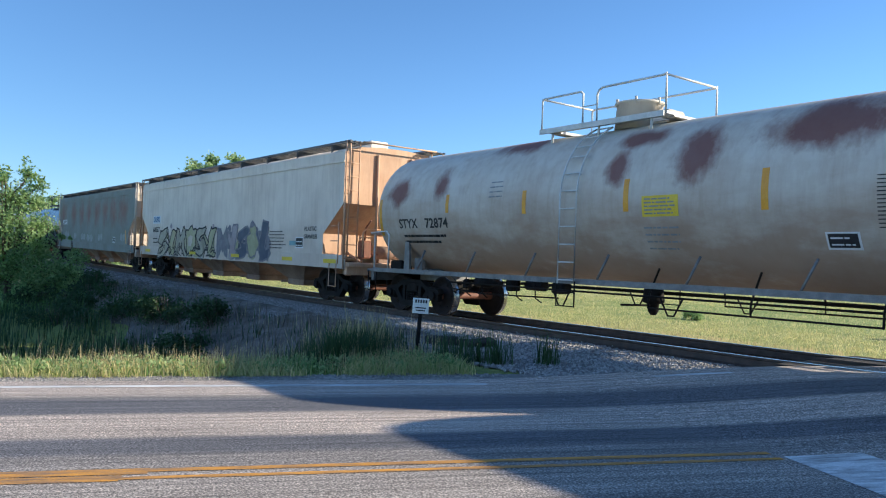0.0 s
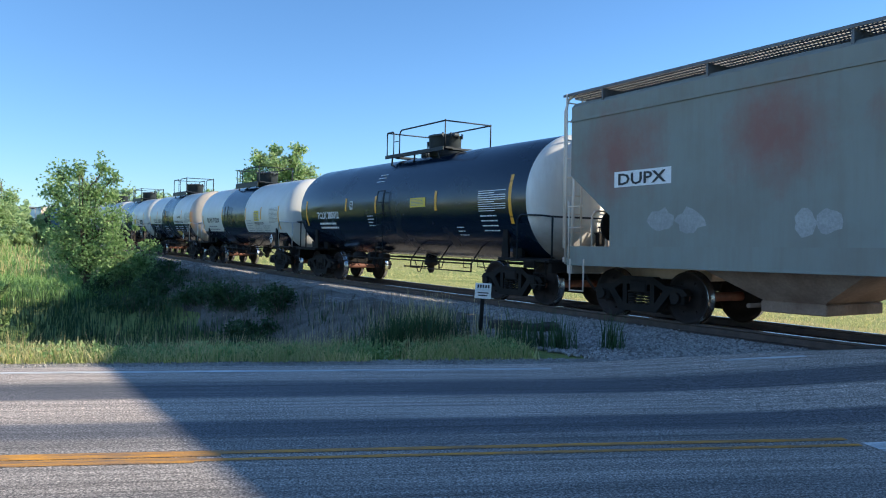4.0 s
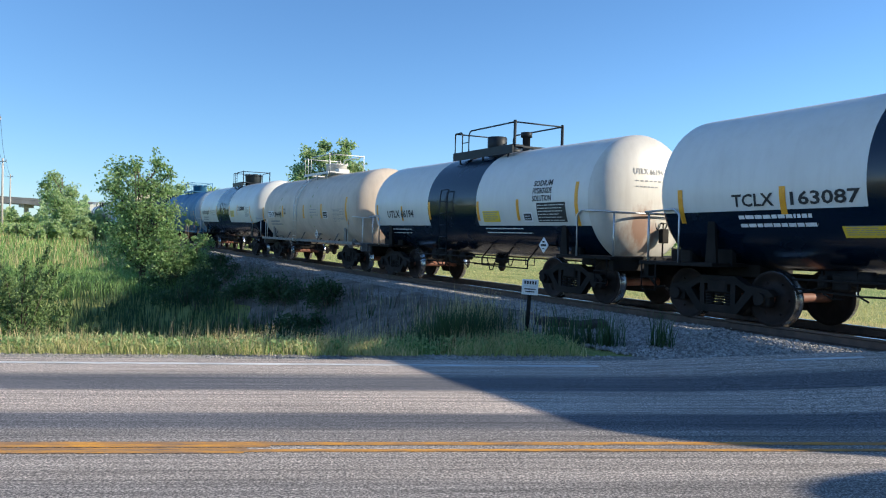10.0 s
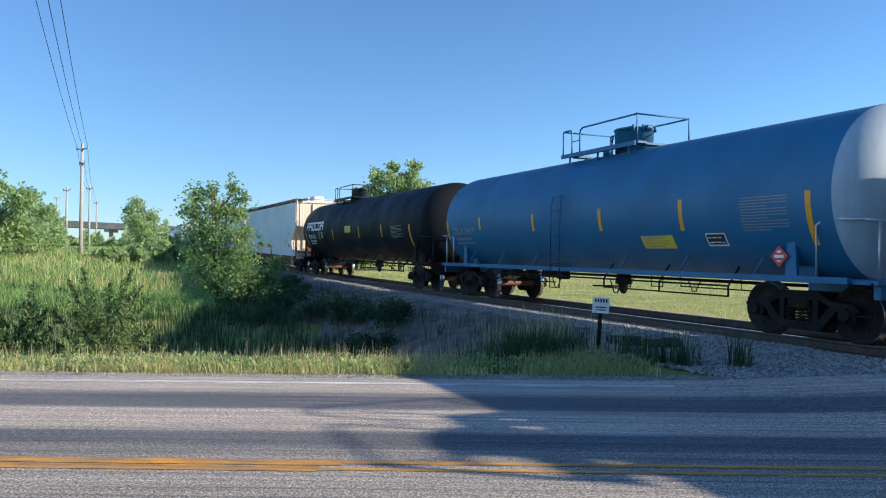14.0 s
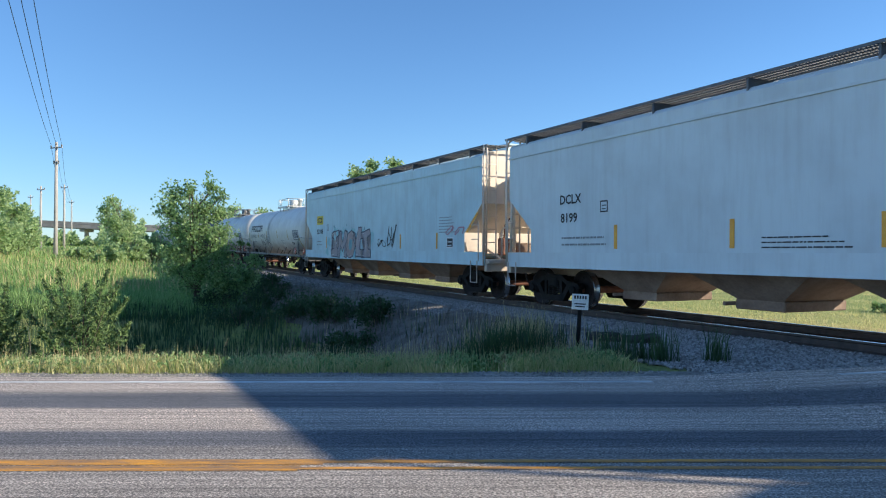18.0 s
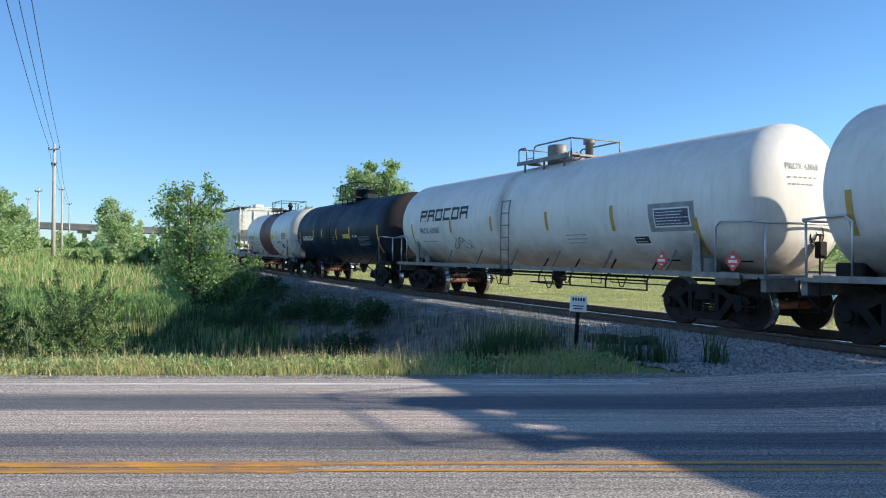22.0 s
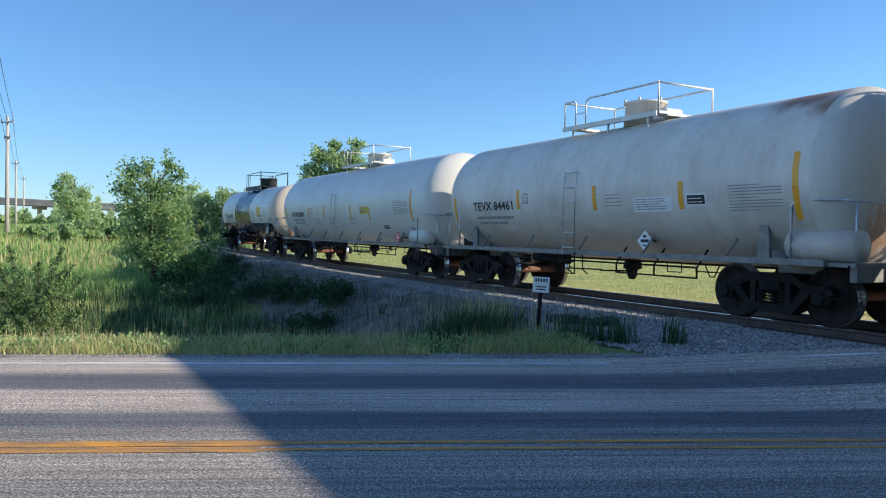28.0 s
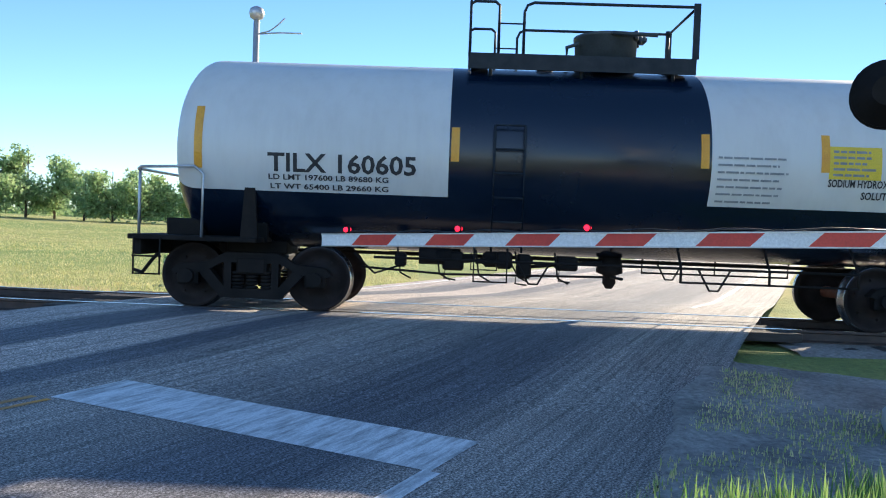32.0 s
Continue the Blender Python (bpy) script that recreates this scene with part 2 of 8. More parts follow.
# rust columns on the sooty hopper
SOOT = tuple((x, 3.0, w, 0.9) for x, w in ((-7.7, 1.2), (-4.6, 1.0), (-2.4, 0.8), (-0.6, 0.8), (1.4, 0.9), (3.2, 0.8), (5.0, 0.9), (6.9, 1.1)))
M = {
    "white": paint("white tank paint", (0.625, 0.618, 0.58), dirt=0.13, rough=0.35),
    "grey_white": paint("weathered white tank paint", (0.66, 0.62, 0.56), dirt=0.3, rough=0.45, mud=0.4, spots=((4.9, 3.6, 0.75, 0.22), (5.5, 3.4, 0.4, 0.3), (5.9, 2.2, 0.3, 0.7)), spot_col=(0.24, 0.12, 0.06), soft=0.3),
    "cream": paint("cream tank paint", (0.57, 0.485, 0.39), dirt=0.3, rough=0.5),
    "rusty_tan": paint("rusting pale grey paint", (0.60, 0.555, 0.475), dirt=0.45, rust=0.12, rough=0.6, spots=((-2.6, 3.72, 0.9, 0.28), (-4.6, 2.95, 0.3, 0.42), (-6.3, 2.85, 0.5, 0.4), (0.35, 2.95, 0.3, 0.35), (1.85, 3.05, 0.45, 0.55), (3.8, 3.4, 1.0, 0.5), (5.2, 3.3, 0.6, 0.4), (0.6, 3.5, 0.6, 0.2)), grime=(0.25, 0.15, 0.085), mud=0.8, mud_col=(0.33, 0.22, 0.145), mud_top=3.9),
    "procor_grey": paint("dusty grey-white paint", (0.67, 0.66, 0.62), dirt=0.32, rough=0.5, grime=(0.27, 0.225, 0.185), mud=0.7, mud_top=2.1, spots=((-0.7, 2.8, 0.4, 1.7), (-6.0, 1.2, 1.2, 0.5), (6.2, 1.3, 1.1, 0.6)), spot_col=(0.19, 0.18, 0.17), soft=0.6),
    "black": paint("black tank paint", (0.003, 0.009, 0.022), dirt=0.02, rough=0.17, grime=(0.02, 0.025, 0.032)),
    "black_brown": paint("sun-faded black paint", (0.009, 0.0115, 0.016), dirt=0.15, rough=0.5, grime=(0.024, 0.023, 0.024)),
    "black_matt": paint("matt black tank paint", (0.006, 0.015, 0.032), dirt=0.02, rough=0.42, grime=(0.014, 0.02, 0.032)),
    "sooty_head": paint("dark grey head paint", (0.022, 0.022, 0.026), dirt=0.15, rough=0.6),
    "white_soiled": paint("white paint soiled with brake dust", (0.56, 0.54, 0.49), dirt=0.25, rough=0.4, stain=(-0.35, 1.55, 0.95, (0.27, 0.13, 0.07))),
    "cream_soiled": paint("cream paint soiled with brake dust", (0.57, 0.485, 0.39), dirt=0.3, rough=0.5, stain=(-0.1, 1.6, 1.1, (0.22, 0.09, 0.045))),
    # last car's head: warm sunlight put into the base colour, brake-dust stain over it
    "cream_head": paint("white head paint warmed for sunlight, with brake dust", (0.60, 0.53, 0.43), dirt=0.3, rough=0.5, stain=(-0.2, 1.45, 0.8, (0.33, 0.17, 0.09))),
    "white_rim": paint("dusty white head paint", (0.48, 0.425, 0.36), dirt=0.3, rough=0.5, stain=(0.2, 1.5, 0.6, (0.2, 0.13, 0.09))),
    "maroon": paint("maroon band paint", (0.095, 0.019, 0.018), dirt=0.35, rough=0.5),
    "blue": paint("blue tank paint", (0.03, 0.13, 0.27), dirt=0.3, rough=0.5, grime=(0.05, 0.07, 0.1)),
    # front head of the blue car: sunlight on it put into a paler colour
    "pale_blue": paint("blue head paint paled for sunlight", (0.30, 0.38, 0.46), dirt=0.3, rough=0.5),
    "hopper_white": paint("white hopper paint", (0.565, 0.62, 0.64), dirt=0.2, rough=0.5),
    "hopper_blue": paint("blue-white hopper paint", (0.50, 0.625, 0.67), dirt=0.25, rough=0.5),
    "hopper_cream": paint("cream hopper paint", (0.6, 0.615, 0.585), dirt=0.25, rough=0.5),
    "hopper_grey": paint("stained grey hopper paint", (0.74, 0.65, 0.545), dirt=0.32, rough=0.6, grime=(0.24, 0.16, 0.11), mud=0.35, mud_col=(0.3, 0.22, 0.16)),
    "hopper_dark": paint("sooty grey hopper paint", (0.205, 0.222, 0.20), dirt=0.4, rough=0.65, spots=SOOT, spot_col=(0.21, 0.10, 0.08), soft=0.4),
    "rust_end": paint("rust-brown hopper slope paint", (0.56, 0.37, 0.235), dirt=0.5, rust=0.2, rough=0.7, grime=(0.22, 0.1, 0.05)),
    "bay": surf("rusty hopper steel", (0.18, 0.115, 0.08), (0.34, 0.25, 0.19), 1.4, 0.8, 0.0, 0.3),
    "under": surf("grimy black running gear", (0.005, 0.005, 0.005), (0.018, 0.015, 0.013), 3.0, 0.75, 0.0, 0.4, 0.006),
    "wheel": surf("dark wheel steel", (0.012, 0.010, 0.009), (0.03, 0.022, 0.02), 4.0, 0.65, 0.1, 0.2),
    "tread": surf("polished tread steel", (0.45, 0.44, 0.43), (0.6, 0.58, 0.56), 6.0, 0.25, 1.0),
    "axle": surf("rust-red axle", (0.13, 0.05, 0.03), (0.22, 0.09, 0.05), 5.0, 0.7),
    "rail_black": surf("black railing paint", (0.012, 0.017, 0.023), (0.026, 0.032, 0.039), 5.0, 0.5),
    "rail_white": surf("chipped white railing paint", (0.55, 0.55, 0.52), (0.7, 0.7, 0.68), 5.0, 0.5),
    "rail_grey": surf("galvanised grating", (0.16, 0.16, 0.16), (0.27, 0.26, 0.25), 6.0, 0.6, 0.4),
    "yellow": surf("yellow reflective sheeting", (0.68, 0.31, 0.012), (0.76, 0.39, 0.025), 5.0, 0.4),
    "yellow_dull": surf("dust-dulled yellow sheeting", (0.38, 0.25, 0.05), (0.48, 0.33, 0.08), 5.0, 0.6),
    "sign_yellow": surf("yellow placard", (0.68, 0.50, 0.02), (0.76, 0.58, 0.04), 5.0, 0.5),
    "ink_black": surf("black stencil paint", (0.012, 0.012, 0.014), (0.03, 0.03, 0.032), 9.0, 0.6),
    "ink_white": surf("white stencil paint", (0.7, 0.7, 0.7), (0.8, 0.8, 0.8), 9.0, 0.6),
    "ink_blue": surf("blue stencil paint", (0.03, 0.16, 0.34), (0.05, 0.22, 0.42), 9.0, 0.6),
    "ink_dim": surf("faded stencil paint", (0.2, 0.21, 0.22), (0.3, 0.31, 0.32), 9.0, 0.6),
    "spray_mauve": surf("mauve-grey spray paint", (0.33, 0.27, 0.28), (0.42, 0.36, 0.36), 2.5, 0.6),
    "spray_pale": surf("yellow-green spray paint", (0.40, 0.37, 0.19), (0.52, 0.48, 0.29), 2.5, 0.6),
    "spray_tan": surf("tan-grey spray paint", (0.37, 0.335, 0.24), (0.50, 0.455, 0.34), 2.5, 0.6),
    "spray_navy": surf("navy spray paint", (0.05, 0.06, 0.10), (0.10, 0.11, 0.15), 3.0, 0.6),
    "spray_teal": surf("pale teal spray paint", (0.30, 0.52, 0.55), (0.42, 0.60, 0.62), 3.0, 0.6),
    "spray_pink": surf("faded pink spray paint", (0.42, 0.20, 0.24), (0.5, 0.28, 0.32), 3.0, 0.6),
    "spray_a": surf("olive spray paint", (0.33, 0.32, 0.18), (0.43, 0.42, 0.25), 4.0, 0.6),
    "spray_b": surf("violet spray paint", (0.16, 0.145, 0.18), (0.25, 0.24, 0.26), 4.0, 0.6),
    "spray_c": surf("coral spray paint", (0.38, 0.27, 0.24), (0.44, 0.34, 0.31), 4.0, 0.6),
    "spray_d": surf("teal spray paint", (0.18, 0.33, 0.36), (0.27, 0.41, 0.44), 4.0, 0.6),
    "spray_grey": surf("grey cover-up paint", (0.27, 0.28, 0.275), (0.36, 0.365, 0.355), 2.0, 0.7),
    "steel": surf("worn rail steel", (0.04, 0.031, 0.026), (0.085, 0.06, 0.048), 6.0, 0.6, 0.2, 0.2),
    "tie": surf("creosoted tie wood", (0.028, 0.024, 0.021), (0.075, 0.064, 0.055), 3.0, 0.9, 0.0, 0.6, 0.02, 0.4, (0.4, 4, 4)),
    "hatch_grey": surf("sooty grey hatch paint", (0.032, 0.043, 0.053), (0.066, 0.08, 0.093), 3.0, 0.6),
    "board_grey": surf("dull dark galvanised grating", (0.10, 0.105, 0.115), (0.16, 0.165, 0.175), 5.0, 0.7),
    "galv": surf("galvanised steel", (0.45, 0.46, 0.47), (0.58, 0.59, 0.6), 5.0, 0.4, 0.7),
    "sign_white": surf("white sign face", (0.72, 0.72, 0.7), (0.8, 0.8, 0.78), 3.0, 0.5),
    "red": surf("red reflective sheeting", (0.5, 0.03, 0.02), (0.6, 0.05, 0.03), 4.0, 0.4),
    "wood": surf("grey weathered pole wood", (0.34, 0.33, 0.32), (0.48, 0.46, 0.44), 2.0, 0.85, 0.0, 0.4, 0.01, 0.3, (6, 6, 0.6)),
    "bark": surf("grey-brown bark", (0.07, 0.055, 0.04), (0.16, 0.13, 0.1), 6.0, 0.9, 0.0, 0.7, 0.02, 0.3, (3, 3, 0.7)),
    # bridge deck: shade on its near side put into a darker concrete colour
    "bridge": surf("bridge concrete darkened for shade", (0.15, 0.155, 0.165), (0.21, 0.215, 0.225), 0.3, 0.9),
    "concrete": surf("bridge concrete", (0.32, 0.32, 0.32), (0.42, 0.42, 0.41), 0.3, 0.85),
}


def glow(name, col, strength):
    m, _, _, b = nodes_of(name)
    b.inputs["Base Color"].default_value = (*col, 1)
    b.inputs["Emission Color"].default_value = (*col, 1)
    b.inputs["Emission Strength"].default_value = strength
    return m


M["lamp_red"] = glow("lit red crossing lamp", (0.9, 0.01, 0.03), 1.2)


def asphalt():
    m, n, l, b = nodes_of("worn asphalt")
    tc, sep = n.new("ShaderNodeTexCoord"), n.new("ShaderNodeSeparateXYZ")
    l.new(tc.outputs["Object"], sep.inputs[0])
    # wheel paths polished pale, oil strips dark, across the carriageway
    warp = n.new("ShaderNodeMath")
    warp.operation = "MULTIPLY_ADD"
    wob = noise_tex(n, l, coords(n, l, (0.3, 2.2, 1), False), 1.0, 8.0, 0.72)
    warp.inputs[1].default_value = 0.2
    l.new(wob, warp.inputs[0])
    l.new(sep.outputs["Y"], warp.inputs[2])
    rng = n.new("ShaderNodeMapRange")
    rng.inputs["From Min"].default_value, rng.inputs["From Max"].default_value = 1.0 + 0.1, 10.0 + 0.1
    l.new(warp.outputs[0], rng.inputs["Value"])
    dk, md, mt, lt = (0.108, 0.106, 0.112), (0.205, 0.186, 0.167), (0.275, 0.243, 0.21), (0.37, 0.315, 0.265)
    bands = ramp(n, l, rng.outputs[0], [(0.0, md), (0.1, mt), (0.17, dk), (0.26, dk), (0.33, md), (0.385, md), (0.40, mt), (0.472, mt), (0.495, md), (0.528, md), (0.542, dk), (0.588, dk), (0.602, lt), (0.694, lt), (0.708, dk), (0.775, dk), (0.795, md), (0.818, lt), (1.0, lt)])
    v = coords(n, l, (1, 1, 1), False)
    fine = noise_tex(n, l, v, 62.0, 3.0, 0.72)
    grit = noise_tex(n, l, v, 22.0, 4.0, 0.7)
    streak = noise_tex(n, l, coords(n, l, (0.16, 9.0, 1), False), 1.6, 7.0, 0.7)
    patch = noise_tex(n, l, coords(n, l, (0.5, 0.9, 1), False), 1.0, 5.0, 0.65)
    c = mix(n, l, 0.6, bands, ramp(n, l, streak, [(0.36, (0.35,) * 3), (0.47, (0.95,) * 3), (0.62, (1.5,) * 3)]), "MULTIPLY")
    c = mix(n, l, 0.5, c, ramp(n, l, patch, [(0.3, (0.72,) * 3), (0.7, (1.28,) * 3)]), "MULTIPLY")
    c = mix(n, l, 0.8, c, ramp(n, l, grit, [(0.3, (0.5,) * 3), (0.7, (1.55,) * 3)]), "MULTIPLY")
    c = mix(n, l, 0.85, c, ramp(n, l, fine, [(0.38, (0.12,) * 3), (0.5, (0.9,) * 3), (0.62, (2.4,) * 3)]), "MULTIPLY")
    l.new(c, b.inputs["Base Color"])
    b.inputs["Roughness"].default_value = 0.8
    bump(n, l, b, fine, 0.2, 0.003)
    return m


def road_paint(name, col, wear):
    m, n, l, b = nodes_of(name)
    f1 = noise_tex(n, l, coords(n, l, (0.8, 5.0, 1), False), 2.2, 6.0, 0.75)
    f2 = noise_tex(n, l, coords(n, l, (1, 1, 1), False), 70.0, 2.0, 0.7)
    c = mix(n, l, ramp(n, l, f1, [(0.5 - wear * 0.3, (0, 0, 0)), (0.72 - wear * 0.2, (0.85,) * 3)]), col, (0.12, 0.115, 0.11))
    c = mix(n, l, 0.5, c, ramp(n, l, f2, [(0.3, (0.6,) * 3), (0.7, (1.15,) * 3)]), "MULTIPLY")
    l.new(c, b.inputs["Base Color"])
    b.inputs["Roughness"].default_value = 0.7
    bump(n, l, b, f2, 0.5, 0.004)
    return m


for k, gloss in (("under", 0.2), ("wheel", 0.2), ("rail_black", 0.2), ("black_matt", 0.1), ("black_brown", 0.1), ("sooty_head", 0.1)):
    M[k].node_tree.nodes["Principled BSDF"].inputs["Specular IOR Level"].default_value = gloss

M["asphalt"] = asphalt()
M["line_white"] = road_paint("worn white road paint", (0.8, 0.8, 0.78), 0.2)
M["stop_paint"] = road_paint("tyre-scuffed white road paint", (0.82, 0.82, 0.8), 0.25)
M["line_yellow"] = road_paint("worn yellow road paint", (0.78, 0.36, 0.012), 0.5)


def earth():
    """Verge and field soil under the grass: greens and straw in patches, gravel tone by noise."""
    m, n, l, b = nodes_of("grassy ground")
    v = coords(n, l, (1, 1, 1), False)
    big, mid, fine = noise_tex(n, l, v, 0.05, 4.0), noise_tex(n, l, v, 0.6, 6.0, 0.65), noise_tex(n, l, v, 14.0, 4.0, 0.75)
    c = ramp(n, l, big, [(0.35, (0.20, 0.26, 0.065)), (0.5, (0.29, 0.31, 0.09)), (0.65, (0.37, 0.34, 0.13))])
    c = mix(n, l, 0.7, c, ramp(n, l, mid, [(0.3, (0.6, 0.75, 0.6)), (0.7, (1.3, 1.2, 1.15))]), "MULTIPLY")
    c = mix(n, l, 0.8, c, ramp(n, l, fine, [(0.25, (0.45,) * 3), (0.75, (1.5,) * 3)]), "MULTIPLY")
    l.new(c, b.inputs["Base Color"])
    b.inputs["Roughness"].default_value = 0.95
    bump(n, l, b, fine, 0.8, 0.06)
    return m


M["earth"] = earth()
M["bank_soil"] = surf("brown cinder bank", (0.11, 0.10, 0.085), (0.29, 0.265, 0.225), 1.6, 0.95, 0.0, 1.0, 0.05, 0.6, shuffle=False)
M["gravel"] = surf("crushed grey gravel", (0.21, 0.195, 0.175), (0.42, 0.39, 0.345), 1.2, 0.95, 0.0, 1.0, 0.03, 0.55, shuffle=False)


def leafy(name, c1, c2, through_it=0.35):
    """Leaf and blade: tone by piece, light passing through."""
    m, n, l, b = nodes_of(name)
    g = n.new("ShaderNodeNewGeometry")
    v = coords(n, l, (1, 1, 1), False)
    c = mix(n, l, g.outputs["Random Per Island"], c1, c2)
    c = mix(n, l, 0.7, c, ramp(n, l, noise_tex(n, l, v, 0.8, 3.0), [(0.3, (0.65, 0.75, 0.6)), (0.7, (1.3, 1.2, 1.2))]), "MULTIPLY")
    l.new(c, b.inputs["Base Color"])
    b.inputs["Roughness"].default_value = 0.6
    tr, mx = n.new("ShaderNodeBsdfTranslucent"), n.new("ShaderNodeMixShader")
    mx.inputs[0].default_value = through_it
    l.new(c, tr.inputs["Color"])
    l.new(b.outputs[0], mx.inputs[1])
    l.new(tr.outputs[0], mx.inputs[2])
    l.new(mx.outputs[0], n["Material Output"].inputs["Surface"])
    return m


# ditch weeds: their green, darkened further to carry the shade lying there
M["weed"] = leafy("rank weed darkened for shade", (0.024, 0.060, 0.023), (0.070, 0.125, 0.043), 0.3)
M["brush"] = leafy("dead brown brush", (0.06, 0.053, 0.042), (0.24, 0.205, 0.155), 0.2)
M["leaf_cedar"] = leafy("cedar shoot", (0.056, 0.115, 0.043), (0.301, 0.400, 0.145), 0.4)
M["verge_leaf"] = leafy("low roadside weed leaf", (0.150, 0.270, 0.087), (0.451, 0.540, 0.261), 0.5)
M["verge_blade"] = leafy("sunlit verge blade", (0.36, 0.44, 0.13), (0.82, 0.72, 0.40), 0.5)
M["leaf"] = leafy("bush leaf", (0.165, 0.278, 0.105), (0.407, 0.536, 0.232), 0.6)
# far foliage: the haze of distance is put into this paler leaf colour
M["leaf_far"] = leafy("far leaf paled for haze", (0.271, 0.391, 0.174), (0.484, 0.597, 0.314), 0.6)
M["grass_green"] = leafy("green grass blade", (0.132, 0.260, 0.058), (0.282, 0.400, 0.131), 0.5)
M["grass_dry"] = leafy("straw grass blade", (0.42, 0.36, 0.17), (0.72, 0.60, 0.34), 0.45)
M["grass_field"] = leafy("tall field grass", (0.179, 0.330, 0.087), (0.376, 0.500, 0.189), 0.5)
M["grass_back"] = leafy("hay-coloured field grass", (0.50, 0.51, 0.20), (0.72, 0.65, 0.33), 0.45)


# ---- mesh helpers ----
def mesh_from(bm, name, mats, smooth=False):
    me = bpy.data.meshes.new(name)
    if smooth:
        for f in bm.faces:
            f.smooth = True
    bm.normal_update()
    bm.to_mesh(me)
    bm.free()
    for m in mats if isinstance(mats, (list, tuple)) else (mats,):
        me.materials.append(m)
    return me


def part(name, bm, material, parent, label="", smooth=False):
    me = bm if isinstance(bm, bpy.types.Mesh) else mesh_from(bm, name, material, smooth)
    ob = new(name, me)
    ob.parent = parent
    if label:
        ob["label"] = label
    return ob


def thing(name, label, category, group="", kind="", m=None):
    ob = new(name)
    ob.empty_display_size = 0.2
    tagged(ob, label, category, group, kind)
    if m is not None:
        ob.matrix_basis = m
    return ob


def box(bm, c, s, rot=None, bevel=0.0, mat=0):
    m = Matrix.Translation(c) @ (rot if rot is not None else Matrix.Identity(4)) @ Matrix.Diagonal((*s, 1))
    r = bmesh.ops.create_cube(bm, size=1, matrix=m)
    vs = r["verts"]
    fs = {f for v in vs for f in v.link_faces}
    for f in fs:
        f.material_index = mat
    if bevel:
        es = list({e for v in vs for e in v.link_edges})
        bmesh.ops.bevel(bm, geom=es, offset=bevel, segments=1, affect="EDGES")
    return vs


def tube(bm, pts, r, seg=6, closed=False, mat=0):
    """A round bar along a polyline."""
    pts = [Vector(p) for p in pts]
    rings = []
    for i, p in enumerate(pts):
        a = pts[i - 1] if i else (pts[-1] if closed else p)
        c = pts[(i + 1) % len(pts)] if i < len(pts) - 1 or closed else p
        d = (p - a).normalized() + (c - p).normalized() if (p - a).length > 1e-6 and (c - p).length > 1e-6 else (c - a)
        d = d.normalized() if d.length > 1e-6 else Vector((0, 0, 1))
        q = d.to_track_quat("Z", "Y").to_matrix()
        rings.append([bm.verts.new(p + q @ Vector((r * math.cos(k * math.tau / seg), r * math.sin(k * math.tau / seg), 0))) for k in range(seg)])
    n = len(rings)
    for i in range(n if closed else n - 1):
        a, b = rings[i], rings[(i + 1) % n]
        for k in range(seg):
            f = bm.faces.new((a[k], a[(k + 1) % seg], b[(k + 1) % seg], b[k]))
            f.material_index, f.smooth = mat, True
    if not closed:
        bm.faces.new(list(reversed(rings[0]))).material_index = mat
        bm.faces.new(rings[-1]).material_index = mat


def turned(bm, profile, axis="X", seg=32, origin=(0, 0, 0), mats=None, smooth=True):
    """A body of revolution; profile: (along, radius)."""
    o = Vector(origin)
    rings = []
    for a, r in profile:
        ring = []
        for k in range(seg):
            t = k * math.tau / seg
            c, s = r * math.cos(t), r * math.sin(t)
            p = {"X": Vector((a, c, s)), "Y": Vector((s, a, c)), "Z": Vector((c, s, a))}[axis]
            ring.append(bm.verts.new(o + p))
        rings.append(ring)
    for i in range(len(rings) - 1):
        for k in range(seg):
            f = bm.faces.new((rings[i][k], rings[i][(k + 1) % seg], rings[i + 1][(k + 1) % seg], rings[i + 1][k]))
            f.smooth = smooth
            if mats:
                f.material_index = mats[i]
    for ring, flip in ((rings[0], True), (rings[-1], False)):
        if (ring[0].co - ring[seg // 2].co).length > 1e-4:
            bm.faces.new(list(reversed(ring)) if flip else ring)
    bmesh.ops.recalc_face_normals(bm, faces=bm.faces[:])


def prism(bm, outline, y0, y1, mat=0):
    """An outline in x and z, extruded from y0 to y1."""
    a = [bm.verts.new((x, y0, z)) for x, z in outline]
    b = [bm.verts.new((x, y1, z)) for x, z in outline]
    n = len(a)
    fs = [bm.faces.new(a), bm.faces.new(list(reversed(b)))]
    for k in range(n):
        fs.append(bm.faces.new((a[(k + 1) % n], a[k], b[k], b[(k + 1) % n])))
    for f in fs:
        f.material_index = mat
    bmesh.ops.recalc_face_normals(bm, faces=fs)


GLYPHS = {}


def glyphs(text):
    """Flat letters of height about 0.7 of size 1, from the built-in font, as a bmesh-ready list."""
    if text not in GLYPHS:
        cu = bpy.data.curves.new("letters", "FONT")
        cu.body, cu.size, cu.resolution_u, cu.offset = text, 1.0, 2, 0.022
        ob = bpy.data.objects.new("letters", cu)
        me = ob.to_mesh()
        GLYPHS[text] = ([(v.co.x, v.co.y) for v in me.vertices], [tuple(p.vertices) for p in me.polygons])
        ob.to_mesh_clear()
        bpy.data.objects.remove(ob)
        bpy.data.curves.remove(cu)
    return GLYPHS[text]

# ---- the line of the track ----
TH = radians(-24.78)
AWAY = Vector((math.sin(TH), math.cos(TH), 0))      # along the track, away from the crossing
SIDE = Vector((math.cos(TH), -math.sin(TH), 0))     # across the track, to its far side
RAIL0 = Vector((7.196, 10.0, 0.171))                # near rail's head beside the crossing
GAUGE, HALF = 1.435, 0.755                          # centre line lies HALF past the near rail's head


